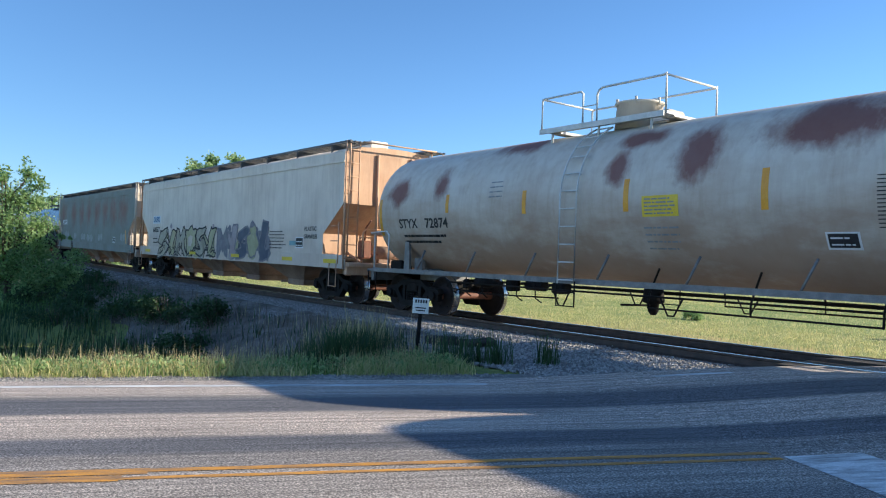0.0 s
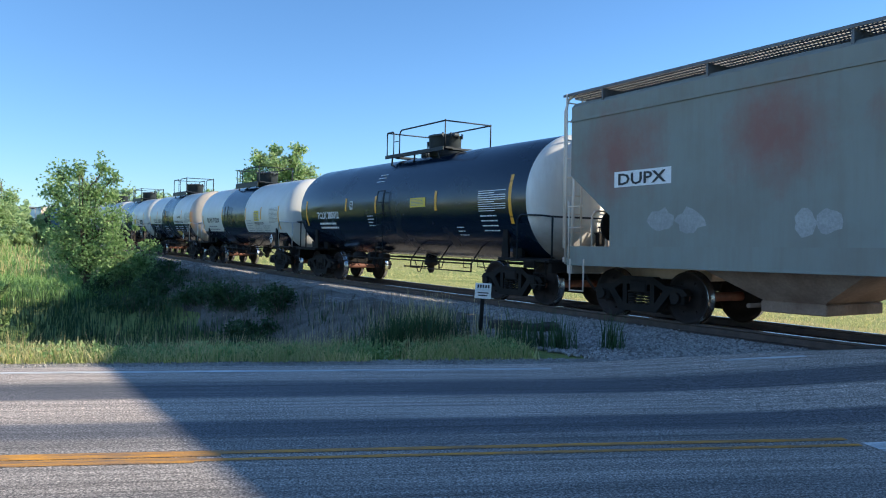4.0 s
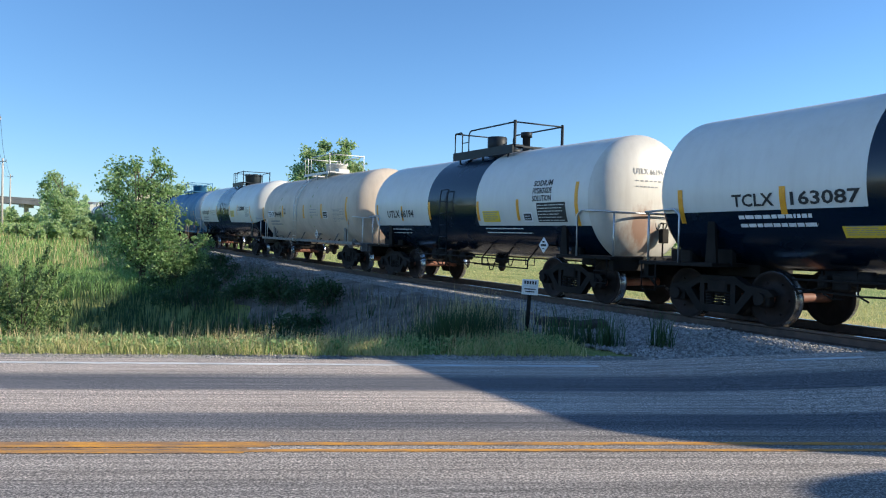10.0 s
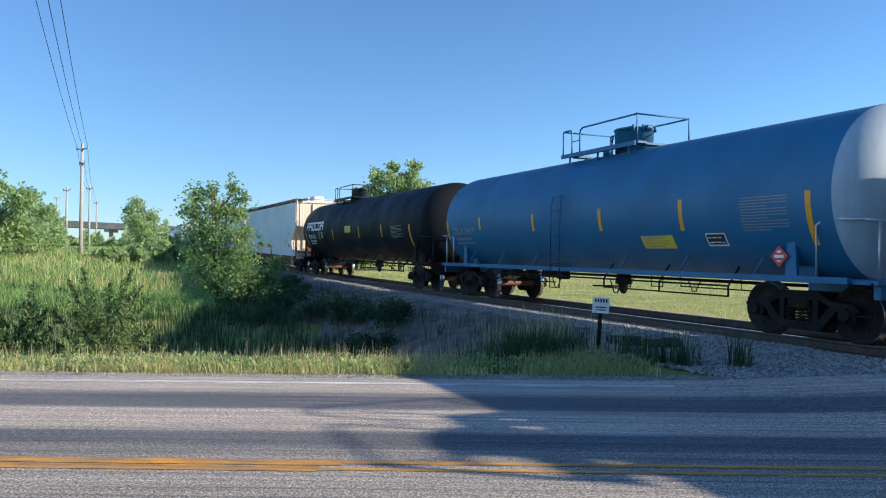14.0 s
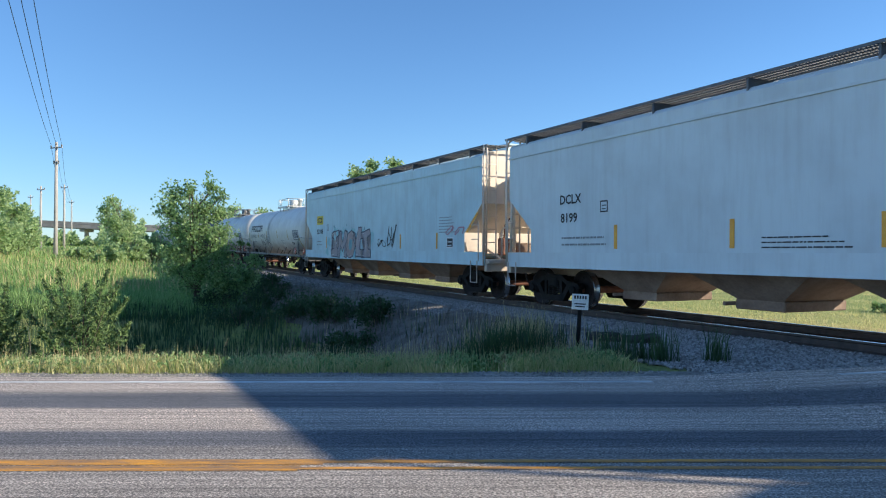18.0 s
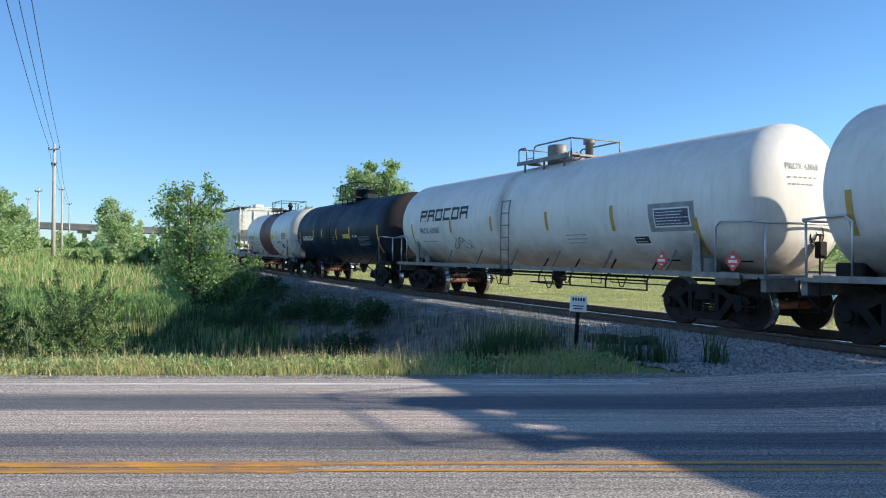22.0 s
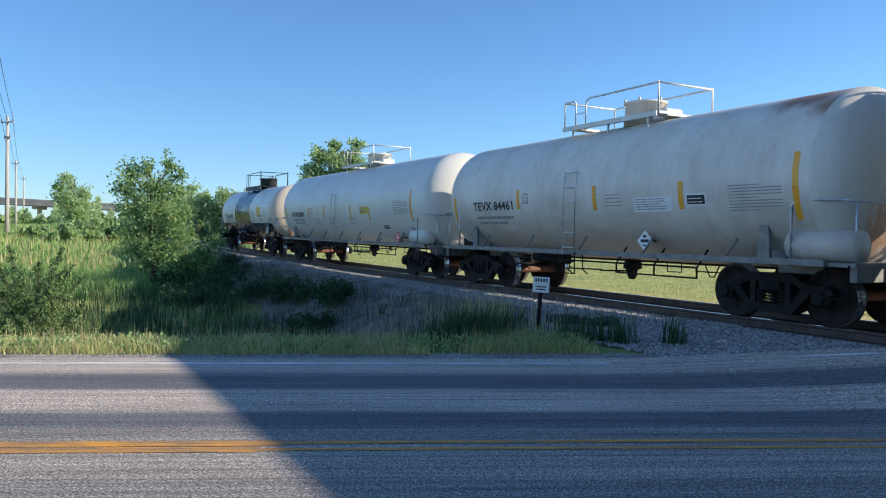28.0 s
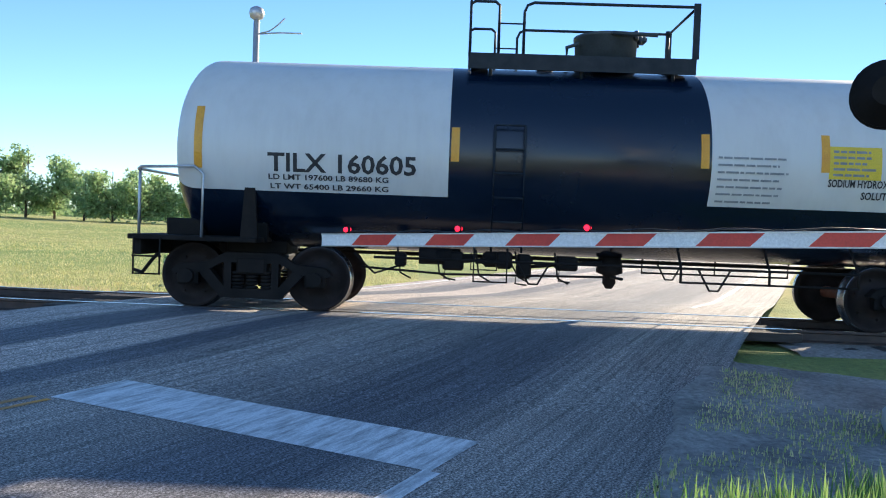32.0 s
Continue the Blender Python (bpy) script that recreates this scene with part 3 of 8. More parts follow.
def bend(a):
    """How far the track swings off its near line, a metres away from the crossing; and the slope of that."""
    if a <= 0:
        return 0.0, 0.0
    b = min(a, 60.0)
    s = 0.000606 * b - 0.0000158 * b * b
    return 0.000303 * b * b - 0.00000526 * b ** 3 + s * (a - b), s


def rise(a):
    """The grade: the line climbs away from the crossing."""
    if a <= 0:
        return 0.0
    b = min(a, 60.0)
    return 0.0096 * b + 0.000164 * b * b + 0.0293 * min(a - b, 160.0)


def grade(a):
    return 0.0 if a <= 0 else (0.0096 + 0.000328 * min(a, 60.0) if a < 220 else 0.0)


def on_track(s, across=HALF, up=0.0):
    """A place by distance s along the way of travel (0 at the crossing) and across from the near rail."""
    a = -s
    d, _ = bend(a)
    return RAIL0 + AWAY * a + SIDE * (across - d) + Vector((0, 0, rise(a) + up))


def heading(s):
    d = -AWAY + SIDE * bend(-s)[1]
    return math.degrees(math.atan2(d.y, d.x))


def track_pose(s, across=HALF, up=0.0):
    p = on_track(s, across, up)
    return Matrix.Translation(p) @ pose(0, 0, 0, 0, math.degrees(math.atan(grade(-s))), heading(s))


def track_gap(x, y):
    """Distance from the near rail, positive on the viewer's side, and the way along."""
    p = Vector((x, y, 0)) - Vector((RAIL0.x, RAIL0.y, 0))
    a = p.dot(AWAY)
    return -(p.dot(SIDE) + bend(a)[0]), a


ROAD_Y0, ROAD_Y1 = 0.75, 9.25


def smooth01(t):
    t = min(1.0, max(0.0, t))
    return t * t * (3 - 2 * t)


def road_z(x, y):
    """The carriageway climbs a little to the rails."""
    g, _ = track_gap(x, y)
    return 0.165 * smooth01((5.8 - abs(g + 0.72)) / 4.6)


def ground_z(x, y):
    g, a = track_gap(x, y)
    bumpy = 0.05 * noise.noise((x * 0.45, y * 0.45, 0)) + 0.1 * noise.noise((x * 0.08, y * 0.08, 3))
    up = rise(min(a, 190.0))
    if g > -0.72:                                   # the viewer's side of the track
        if y > 5:
            dr, db = y - ROAD_Y1, g - 1.1
            lift = smooth01(dr / 1.0)
            ditch = -min(1.75, 0.85 * max(0.0, dr - 1.55), 0.24 * max(0.0, db - 0.4) + 0.26 * max(0.0, db - 2.6))
            ditch *= smooth01((1.8 - x) / 3.5) * (1 - 0.6 * smooth01((y - 17) / 10))
            ditch *= 1 - 0.75 * smooth01((-x - 0.1 * y - 5) / 14)
            z = -0.06 + ditch + (up + 0.35 * smooth01((-x - 12) / 20)) * smooth01((dr - 1.0) / 16) + bumpy * lift
            if db < 0.6:
                z = min(z, up - 0.05)
            return z
        return -0.04 + bumpy * 0.3 * smooth01((ROAD_Y0 - y) / 3)
    far = -g - 0.72
    return -0.08 + 0.75 * up - 0.35 * smooth01((far - 1.6) / 2.0) + 0.3 * smooth01((far - 30) / 60) + bumpy * smooth01((far - 2) / 4)


def sheet(name, xs, ys, zf, material):
    """One sheet of ground on a grid."""
    vs = [(x, y, zf(x, y)) for y in ys for x in xs]
    w = len(xs)
    fs = [(j * w + i, j * w + i + 1, (j + 1) * w + i + 1, (j + 1) * w + i) for j in range(len(ys) - 1) for i in range(w - 1)]
    me = bpy.data.meshes.new(name)
    me.from_pydata(vs, [], fs)
    for p in me.polygons:
        p.use_smooth = True
    me.materials.append(material)
    return new(name, me)


def spread(near, far_, step, grow):
    out, p, s = [], near, step
    while p < far_:
        out.append(p)
        p += s
        s *= grow
    return out + [far_]


def under_road(x, y):
    z = ground_z(x, y)
    if ROAD_Y0 - 0.3 < y < ROAD_Y1 + 0.3:
        z = min(z, road_z(x, y) - 0.05)
    return z


gx = sorted({round(v, 3) for v in [-q for q in spread(0.0, 900, 0.4, 1.035)] + spread(0.0, 900, 0.4, 1.035)})
gy = sorted({round(v, 3) for v in [-q for q in spread(0.0, 500, 0.8, 1.12)] + spread(0.0, 1500, 0.4, 1.032)})
ground = sheet("ground", gx, gy, under_road, M["earth"])
tagged(ground, "grassy ground with a ditch between road and railway", "ground", kind="structure")

rx = sorted({round(v, 3) for v in [-q for q in spread(0.0, 500, 0.5, 1.06)] + spread(0.0, 22, 0.3, 1.0) + spread(22.0, 500, 0.6, 1.08)})
ry = [ROAD_Y0 + (ROAD_Y1 - ROAD_Y0) * k / 16 for k in range(17)]
road = sheet("road", rx, ry, road_z, M["asphalt"])
tagged(road, "worn grey asphalt two-lane road with faded wheel paths", "road", kind="structure")


def road_mark(name, x0, x1, y0, y1, material, label, lift=0.004):
    n = max(1, int((x1 - x0) / 0.5))
    xs = [x0 + (x1 - x0) * k / n for k in range(n + 1)]
    m = max(1, int((y1 - y0) / 0.5))
    ys = [y0 + (y1 - y0) * k / m for k in range(m + 1)]
    ob = sheet(name, xs, ys, lambda x, y: road_z(x, y) + lift, material)
    ob.parent = road
    ob["label"] = label
    return ob


road_mark("edge_line", -180.0, 2.5, 8.80, 8.92, M["line_white"], "worn white edge line")
road_mark("edge_line", 4.7, 5.8, 8.82, 8.92, M["line_white"], "worn white edge line")
road_mark("edge_line", -1.0, 3.9, 1.88, 2.0, M["line_white"], "worn white edge line")
for x0, x1, y0, y1 in ((-180.0, -0.95, 5.13, 5.262), (-180.0, -0.8, 5.28, 5.42), (-0.95, 3.85, 5.16, 5.225), (-0.8, 3.85, 5.33, 5.41)):
    road_mark("centre_line", x0, x1, y0, y1, M["line_yellow"], "worn yellow centre line")
road_mark("stop_bar", 3.9, 4.62, 1.95, 5.25, M["stop_paint"], "scuffed white stop bar")
road_mark("edge_line", 14.0, 90.0, 8.80, 8.92, M["line_white"], "worn white edge line")
road_mark("edge_line", 14.0, 90.0, 1.88, 2.0, M["line_white"], "worn white edge line")

# gravel shoulders
for y0, y1, x0, x1 in ((ROAD_Y1, ROAD_Y1 + 0.55, -180.0, 7.0), (ROAD_Y0 - 0.8, ROAD_Y0, -60.0, 0.6)):
    n = 120
    xs = [x0 + (x1 - x0) * k / n for k in range(n + 1)]
    edge = ROAD_Y1 if y0 == ROAD_Y1 else ROAD_Y0
    sh = sheet("gravel_shoulder", xs, [y0 + (y1 - y0) * k / 3 for k in range(4)], lambda x, y: max(ground_z(x, y), -0.06) + 0.03 if y > 5 else ground_z(x, y) + 0.03, M["gravel"])
    tagged(sh, "narrow shoulder of crushed grey gravel beside the asphalt", "shoulder", kind="structure")


# gravel aprons beside the crossing
def apron(name, x0, x1, y0, y1, keep_in, step=0.3):
    n, m = int((x1 - x0) / step), int((y1 - y0) / step)
    vs, fs, at = [], [], {}
    for j in range(m + 1):
        for i in range(n + 1):
            x, y = x0 + step * i, y0 + step * j
            at[i, j] = len(vs)
            vs.append((x, y, max(ground_z(x, y), road_z(x, y) if y < ROAD_Y0 + 1 else -9) + 0.025 + 0.01 * noise.noise((x * 4, y * 4, 0))))
    for j in range(m):
        for i in range(n):
            if keep_in(x0 + step * (i + 0.5), y0 + step * (j + 0.5)):
                fs.append((at[i, j], at[i + 1, j], at[i + 1, j + 1], at[i, j + 1]))
    me = bpy.data.meshes.new(name)
    me.from_pydata(vs, [], fs)
    for p in me.polygons:
        p.use_smooth = True
    me.materials.append(M["gravel"])
    return tagged(new(name, me), "patch of crushed grey gravel by the crossing", "gravel", kind="structure")


apron("gravel_apron", 1.2, 8.4, ROAD_Y1 + 0.3, 15.0, lambda x, y: 0.3 < track_gap(x, y)[0] < 3.4 + 0.5 * noise.noise((x, y, 1)) and x > 1.6 + 0.5 * noise.noise((x, y, 5)))


def corner_apron():
    """Gravel and dead turf lapping over the asphalt's near edge beside the crossing, with a ragged rim."""
    vs, fs = [], []
    xs = [0.6 + 0.1 * k for k in range(86)]
    m = 24
    for x in xs:
        rim = 0.74 + 0.28 * smooth01((x - 4) / 3) + 0.13 * noise.noise((x * 1.1, 0, 8)) + 0.06 * noise.noise((x * 4.5, 2, 8))
        for j in range(m + 1):
            u = j / m
            y = rim - 5.0 * u ** 1.6
            base = road_z(x, y) if y > ROAD_Y0 else max(ground_z(x, y), road_z(x, y) - 0.02)
            fade = smooth01((x - 0.6 + 0.8 * noise.noise((0.3, y * 1.2, 3))) / 0.9) * smooth01((8.9 - x) / 0.9) * smooth01((y - rim + 5.0 + noise.noise((x * 0.9, 0.5, 3))) / 1.2)
            vs.append((x, y, base + (0.004 if j == 0 else 0.1 * fade - 0.07 + 0.012 * noise.noise((x * 3, y * 3, 0)))))
    w = m + 1
    for i in range(len(xs) - 1):
        for j in range(m):
            fs.append((i * w + j, i * w + j + 1, (i + 1) * w + j + 1, (i + 1) * w + j))
    me = bpy.data.meshes.new("gravel_apron")
    me.from_pydata(vs, [], fs)
    for p in me.polygons:
        p.use_smooth = True
    me.materials.append(M["gravel"])
    tagged(new("gravel_apron", me), "ragged gravel edge of the asphalt beside the crossing", "gravel", kind="structure")


corner_apron()
apron("gravel_apron", 6.5, 26.0, ROAD_Y1 + 0.3, 19.0, lambda x, y: -6.5 + noise.noise((x * 0.5, y * 0.5, 1)) < track_gap(x, y)[0] < -3.2)


def embankment():
    """The cinder bank between ballast and ditch, ragged towards the ditch."""
    vs, fs = [], []
    cols = (1.5, 2.3, 3.0, 3.6, 4.2, 4.8, 5.6)
    n = 130
    for k in range(n):
        s = -70 + 64.0 * k / (n - 1)
        for j, g in enumerate(cols):
            w = g + (0.9 * noise.noise((s * 0.5, j * 0.2, 9)) if j else 0.0)
            p = on_track(s, -min(w, cols[j] + 0.6))
            z = ground_z(p.x, p.y) + 0.06 - (0.3 if j == len(cols) - 1 else 0.0) + 0.05 * noise.noise((p.x * 2, p.y * 2, 4))
            vs.append((p.x, p.y, z))
    w = len(cols)
    for k in range(n - 1):
        for j in range(w - 1):
            fs.append((k * w + j, k * w + j + 1, (k + 1) * w + j + 1, (k + 1) * w + j))
    me = bpy.data.meshes.new("embankment")
    me.from_pydata(vs, [], fs)
    for p in me.polygons:
        p.use_smooth = True
    me.materials.append(M["bank_soil"])
    return tagged(new("embankment", me), "brown cinder bank sloping from track to ditch", "embankment", kind="structure")


embankment()


# ---- the railway ----
def ballast_bed():
    vs, fs = [], []
    cross = ((2.4, -0.66), (1.5, -0.3), (0.95, -0.19), (-0.755, -0.17), (-2.45, -0.19), (-3.0, -0.33), (-4.0, -0.75))
    ss = [-320 + 2.0 * k for k in range(155)] + [-10 + k * 1.0 for k in range(11)] + [0.6] + [10.4 + k * 2.0 for k in range(60)]
    for s in ss:
        for g, z in cross:
            p = on_track(s, -g, z)
            vs.append((p.x, p.y, p.z + 0.03 * noise.noise((p.x * 1.3, p.y * 1.3, 7))))
    w = len(cross)
    for j in range(len(ss) - 1):
        if ss[j] < 1 and ss[j + 1] > 5:
            continue
        for i in range(w - 1):
            fs.append((j * w + i, (j + 1) * w + i, (j + 1) * w + i + 1, j * w + i + 1))
    me = bpy.data.meshes.new("ballast_bed")
    me.from_pydata(vs, [], [tuple(reversed(f)) for f in fs])
    for p in me.polygons:
        p.use_smooth = True
    me.materials.append(M["gravel"])
    return me


track = thing("railway_track", "single railway track of steel rails on ballast", "railway", kind="structure")
part("ballast", ballast_bed(), None, track, "crushed grey stone ballast")


def rail(across):
    bm = bmesh.new()
    prof = ((-0.036, 0.0), (0.036, 0.0), (0.036, -0.035), (0.01, -0.05), (0.01, -0.145), (0.07, -0.16), (0.07, -0.172), (-0.07, -0.172), (-0.07, -0.16), (-0.01, -0.145), (-0.01, -0.05), (-0.036, -0.035))
    prev = None
    for s in [-330 + 3.0 * k for k in range(150)]:
        ring = [bm.verts.new(on_track(s, across + a, z)) for a, z in prof]
        if prev:
            for k in range(len(prof)):
                f = bm.faces.new((prev[k], prev[(k + 1) % 12], ring[(k + 1) % 12], ring[k]))
                f.material_index = 1 if k == 0 else 0
        prev = ring
    bmesh.ops.recalc_face_normals(bm, faces=bm.faces[:])
    return mesh_from(bm, "rail", (M["steel"], M["tread"]))


part("rail", rail(0.0), None, track, "rust-sided rail with a bright head")
part("rail", rail(1.507), None, track, "rust-sided rail with a bright head")
tie_bm = bmesh.new()
box(tie_bm, (0, 0, 0), (0.23, 2.6, 0.18), bevel=0.012)
tie_me = mesh_from(tie_bm, "tie", M["tie"])
for k in range(190):
    s = -62 + 0.52 * k
    if 0.5 < s < 10.4:
        continue
    ob = part("tie", tie_me, None, track)
    ob.matrix_basis = track_pose(s, HALF, -0.272)

# crossing planks and flangeways between the rails
crossing = thing("level_crossing", "asphalt level crossing with timber strips beside the rails", "crossing", kind="structure")
for across, w in ((-0.26, 0.34), (0.32, 0.34), (1.19, 0.34), (1.77, 0.34)):
    bm = bmesh.new()
    p0, p1 = on_track(0.3, across, -0.012), on_track(10.7, across, -0.012)
    d = p1 - p0
    box(bm, (0, 0, -0.06), (d.length, w, 0.12), bevel=0.01)
    ob = part("crossing_timber", bm, M["tie"], crossing)
    ob.matrix_basis = Matrix.Translation((p0 + p1) / 2) @ pose(0, 0, 0, 0, 0, heading(0))


# ---- railcars: x is the way of travel, -y the viewer's side, z from the rail head ----
def cached(fn):
    store = {}

    def get(*a):
        if a not in store:
            store[a] = fn(*a)
        return store[a]
    return get


@cached
def side_frame_mesh(sgn):
    bm = bmesh.new()
    y = sgn * 1.0
    top = [(-1.12, 0.52), (-1.02, 0.62), (-0.62, 0.66), (-0.36, 0.8), (0.36, 0.8), (0.62, 0.66), (1.02, 0.62), (1.12, 0.52)]
    prism(bm, top + [(0.98, 0.47), (0.66, 0.52), (0.4, 0.66), (-0.4, 0.66), (-0.66, 0.52), (-0.98, 0.47)], y - 0.08, y + 0.08)
    prism(bm, [(-0.72, 0.5), (-0.58, 0.56), (-0.36, 0.3), (0.36, 0.3), (0.58, 0.56), (0.72, 0.5), (0.42, 0.17), (-0.42, 0.17)], y - 0.08, y + 0.08)
    for sx in (-1, 1):
        box(bm, (sx * 0.33, y, 0.5), (0.1, 0.15, 0.42))
        box(bm, (sx * 0.89, y, 0.45), (0.3, 0.17, 0.24), bevel=0.03)
        turned(bm, [(0.0, 0.1), (0.07, 0.1), (0.09, 0.06)], "Y", 10, (sx * 0.89, y + sgn * 0.06 - (0 if sgn > 0 else 0.09), 0.457))
    return mesh_from(bm, "side_frame", M["under"])


@cached
def spring_mesh(sgn):
    bm = bmesh.new()
    for x in (-0.2, 0.0, 0.2):
        for k in range(5):
            turned(bm, [(0, 0.075), (0.02, 0.088), (0.04, 0.075)], "Z", 10, (x, sgn * 1.0, 0.3 + k * 0.05))
    return mesh_from(bm, "spring_nest", M["under"])


@cached
def bolster_mesh():
    bm = bmesh.new()
    box(bm, (0, 0, 0.62), (0.42, 2.2, 0.24), bevel=0.03)
    turned(bm, [(0.7, 0.2), (0.84, 0.2)], "Z", 16)
    return mesh_from(bm, "bolster", M["under"])


@cached
def wheelset_mesh():
    bm = bmesh.new()
    for sg in (-1, 1):
        prof = [(0.82, 0.06), (0.80, 0.16), (0.765, 0.2), (0.755, 0.36), (0.82, 0.40), (0.822, 0.452), (0.815, 0.457), (0.70, 0.459), (0.69, 0.485), (0.67, 0.485), (0.665, 0.40), (0.72, 0.36), (0.70, 0.2), (0.66, 0.12)]
        turned(bm, [(sg * a, r) for a, r in prof], "Y", 36, mats=[0, 0, 0, 0, 0, 1, 1, 1, 0, 0, 0, 0, 0])
        for k in range(6):
            t = k * math.tau / 6
            turned(bm, [(sg * 0.76, 0.02), (sg * 0.79, 0.02)], "Y", 6, (0.28 * math.cos(t), 0, 0.28 * math.sin(t)), mats=[0])
    bm2 = bmesh.new()
    turned(bm, [(-1.0, 0.07), (-0.66, 0.09), (-0.3, 0.08), (0.3, 0.08), (0.66, 0.09), (1.0, 0.07)], "Y", 14, mats=[2] * 5)
    bm2.free()
    return mesh_from(bm, "wheelset", (M["wheel"], M["tread"], M["axle"]))


WHEELSETS = []
OVER = 1.95                                         # truck centre to coupling face


def truck(car, x, centre_s):
    t = part("truck", bolster_mesh(), None, car, "black three-piece freight truck")
    t.matrix_basis = pose(x, 0, 0)
    for sg in (-1, 1):
        part("side_frame", side_frame_mesh(sg), None, t)
        tagged(part("spring_nest", spring_mesh(sg), None, t), kind="stuff")
    for dx in (-0.89, 0.89):
        w = part("wheelset", wheelset_mesh(), None, t, "wheelset with polished treads")
        w.matrix_basis = pose(dx, 0, 0.457)
        WHEELSETS.append((w, dx, centre_s + x + dx))
    return t


@cached
def coupler_mesh(sg):
    bm = bmesh.new()
    box(bm, (-sg * 0.75, 0, 0.86), (0.9, 0.34, 0.3), bevel=0.02)
    box(bm, (-sg * 0.22, 0, 0.86), (0.4, 0.16, 0.18), bevel=0.02)
    box(bm, (-sg * 0.05, 0.05, 0.86), (0.22, 0.26, 0.28), bevel=0.05)
    return mesh_from(bm, "coupler", M["under"])


@cached
def hose_mesh(sg):
    bm = bmesh.new()
    tube(bm, [(-sg * 0.4, -0.3, 0.8), (-sg * 0.25, -0.34, 0.6), (-sg * 0.1, -0.3, 0.42), (sg * 0.05, -0.24, 0.45)], 0.028)
    return mesh_from(bm, "brake_hose", M["under"])


@cached
def rung_mesh(ink):
    bm = bmesh.new()
    tube(bm, [(-0.2, 0, 0), (0.2, 0, 0)], 0.014)
    return mesh_from(bm, "rung", M[ink])


def couplers(car, L):
    for sg in (-1, 1):
        for nm, me in (("coupler", coupler_mesh(sg)), ("brake_hose", hose_mesh(sg))):
            part(nm, me, None, car).matrix_basis = pose(sg * L / 2, 0, 0)


class Wall:
    """A surface to letter: a tank's round side or a hopper's flat side. at(x, z) gives the place on it."""

    def __init__(self, R=None, zc=0.0, y=0.0):
        self.R, self.zc, self.y = R, zc, y

    def at(self, x, z0, v, lift):
        if self.R is None:
            return (x, self.y - lift, z0 + v)
        a = math.asin(max(-0.99, min(0.99, (z0 - self.zc) / self.R))) + v / self.R
        r = self.R + lift
        return (x, -r * math.cos(a), self.zc + r * math.sin(a))


def letter(car, wall, text, x0, x1, z, tall, ink, label="", lift=0.008):
    """Stencilled letters of that height, their foot at z, from x0 to x1."""
    pts, polys = glyphs(text)
    lo, wide = min(p[0] for p in pts), max(p[0] for p in pts) - min(p[0] for p in pts)
    top = max(p[1] for p in pts)
    bm = bmesh.new()
    vs = [bm.verts.new(((px - lo) / wide, py / top, 0)) for px, py in pts]
    for p in polys:
        try:
            bm.faces.new([vs[i] for i in p])
        except ValueError:
            pass
    if wall.R and tall > 0.25:
        for k in (0.25, 0.5, 0.75):
            bmesh.ops.bisect_plane(bm, geom=bm.verts[:] + bm.edges[:] + bm.faces[:], plane_co=(0, k, 0), plane_no=(0, 1, 0))
    for v in bm.verts:
        v.co = wall.at(x0 + v.co.x * (x1 - x0), z, v.co.y * tall, lift)
    return part("lettering", bm, M[ink], car, label)


def patch_on(bm, wall, x0, x1, z0, h, lift=0.005, lean=0.0):
    n = 4 if wall.R else 1
    prev = None
    for k in range(n + 1):
        v = h * k / n
        row = [bm.verts.new(wall.at(x + lean * v, z0, v, lift)) for x in (x0, x1)]
        if prev:
            bm.faces.new((prev[0], prev[1], row[1], row[0]))
        prev = row


def decal(name, car, wall, x0, x1, z0, h, ink, label="", lift=0.005, lean=0.0):
    bm = bmesh.new()
    patch_on(bm, wall, x0, x1, z0, h, lift, lean)
    return part(name, bm, M[ink], car, label)


def small_print(car, wall, x0, x1, z0, rows, ink, pitch=0.085, seed=0, label="", tall=0.28):
    """Lines of unreadable stencil print as short bars."""
    rnd = random.Random(seed * 7 + int(x0 * 100))
    bm = bmesh.new()
    for r in range(rows):
        x = x0
        end = x1 - rnd.random() * 0.3 * (x1 - x0)
        while x < end:
            w = 0.04 + rnd.random() * 0.16
            patch_on(bm, wall, x, min(x + w, end), z0 + (rows - 1 - r) * pitch, pitch * tall, 0.009)
            x += w + 0.02
    return tagged(part("small_print", bm, M[ink], car, label), kind="stuff")


def squiggle(car, wall, x0, x1, z0, h, ink, seed, n=26, r=0.02, label="sprayed graffiti outline"):
    rnd = random.Random(seed)
    bm = bmesh.new()
    strokes = max(2, n // 6)
    for s in range(strokes):
        cx = x0 + (x1 - x0) * (s + 0.5) / strokes
        wx = (x1 - x0) / strokes * 0.62
        a0, pts = rnd.random() * 6, []
        for k in range(14):
            a = a0 + k * (0.35 + 0.2 * rnd.random())
            x = cx + wx * math.cos(a) * (0.6 + 0.4 * rnd.random())
            v = h * (0.5 + 0.5 * math.sin(a * 1.3 + s)) * (0.75 + 0.25 * rnd.random())
            pts.append((x, v))
        for (xa, va), (xb, vb) in zip(pts, pts[1:]):
            d = Vector((xb - xa, vb - va))
            if d.length < 0.02:
                continue
            q = Vector((-d.y, d.x)).normalized() * r
            c = [bm.verts.new(wall.at(x, z0, v, 0.011)) for x, v in ((xa - q.x, va - q.y), (xa + q.x, va + q.y), (xb + q.x, vb + q.y), (xb - q.x, vb - q.y))]
            bm.faces.new(c)
    return tagged(part("graffiti", bm, M[ink], car, label), kind="stuff")


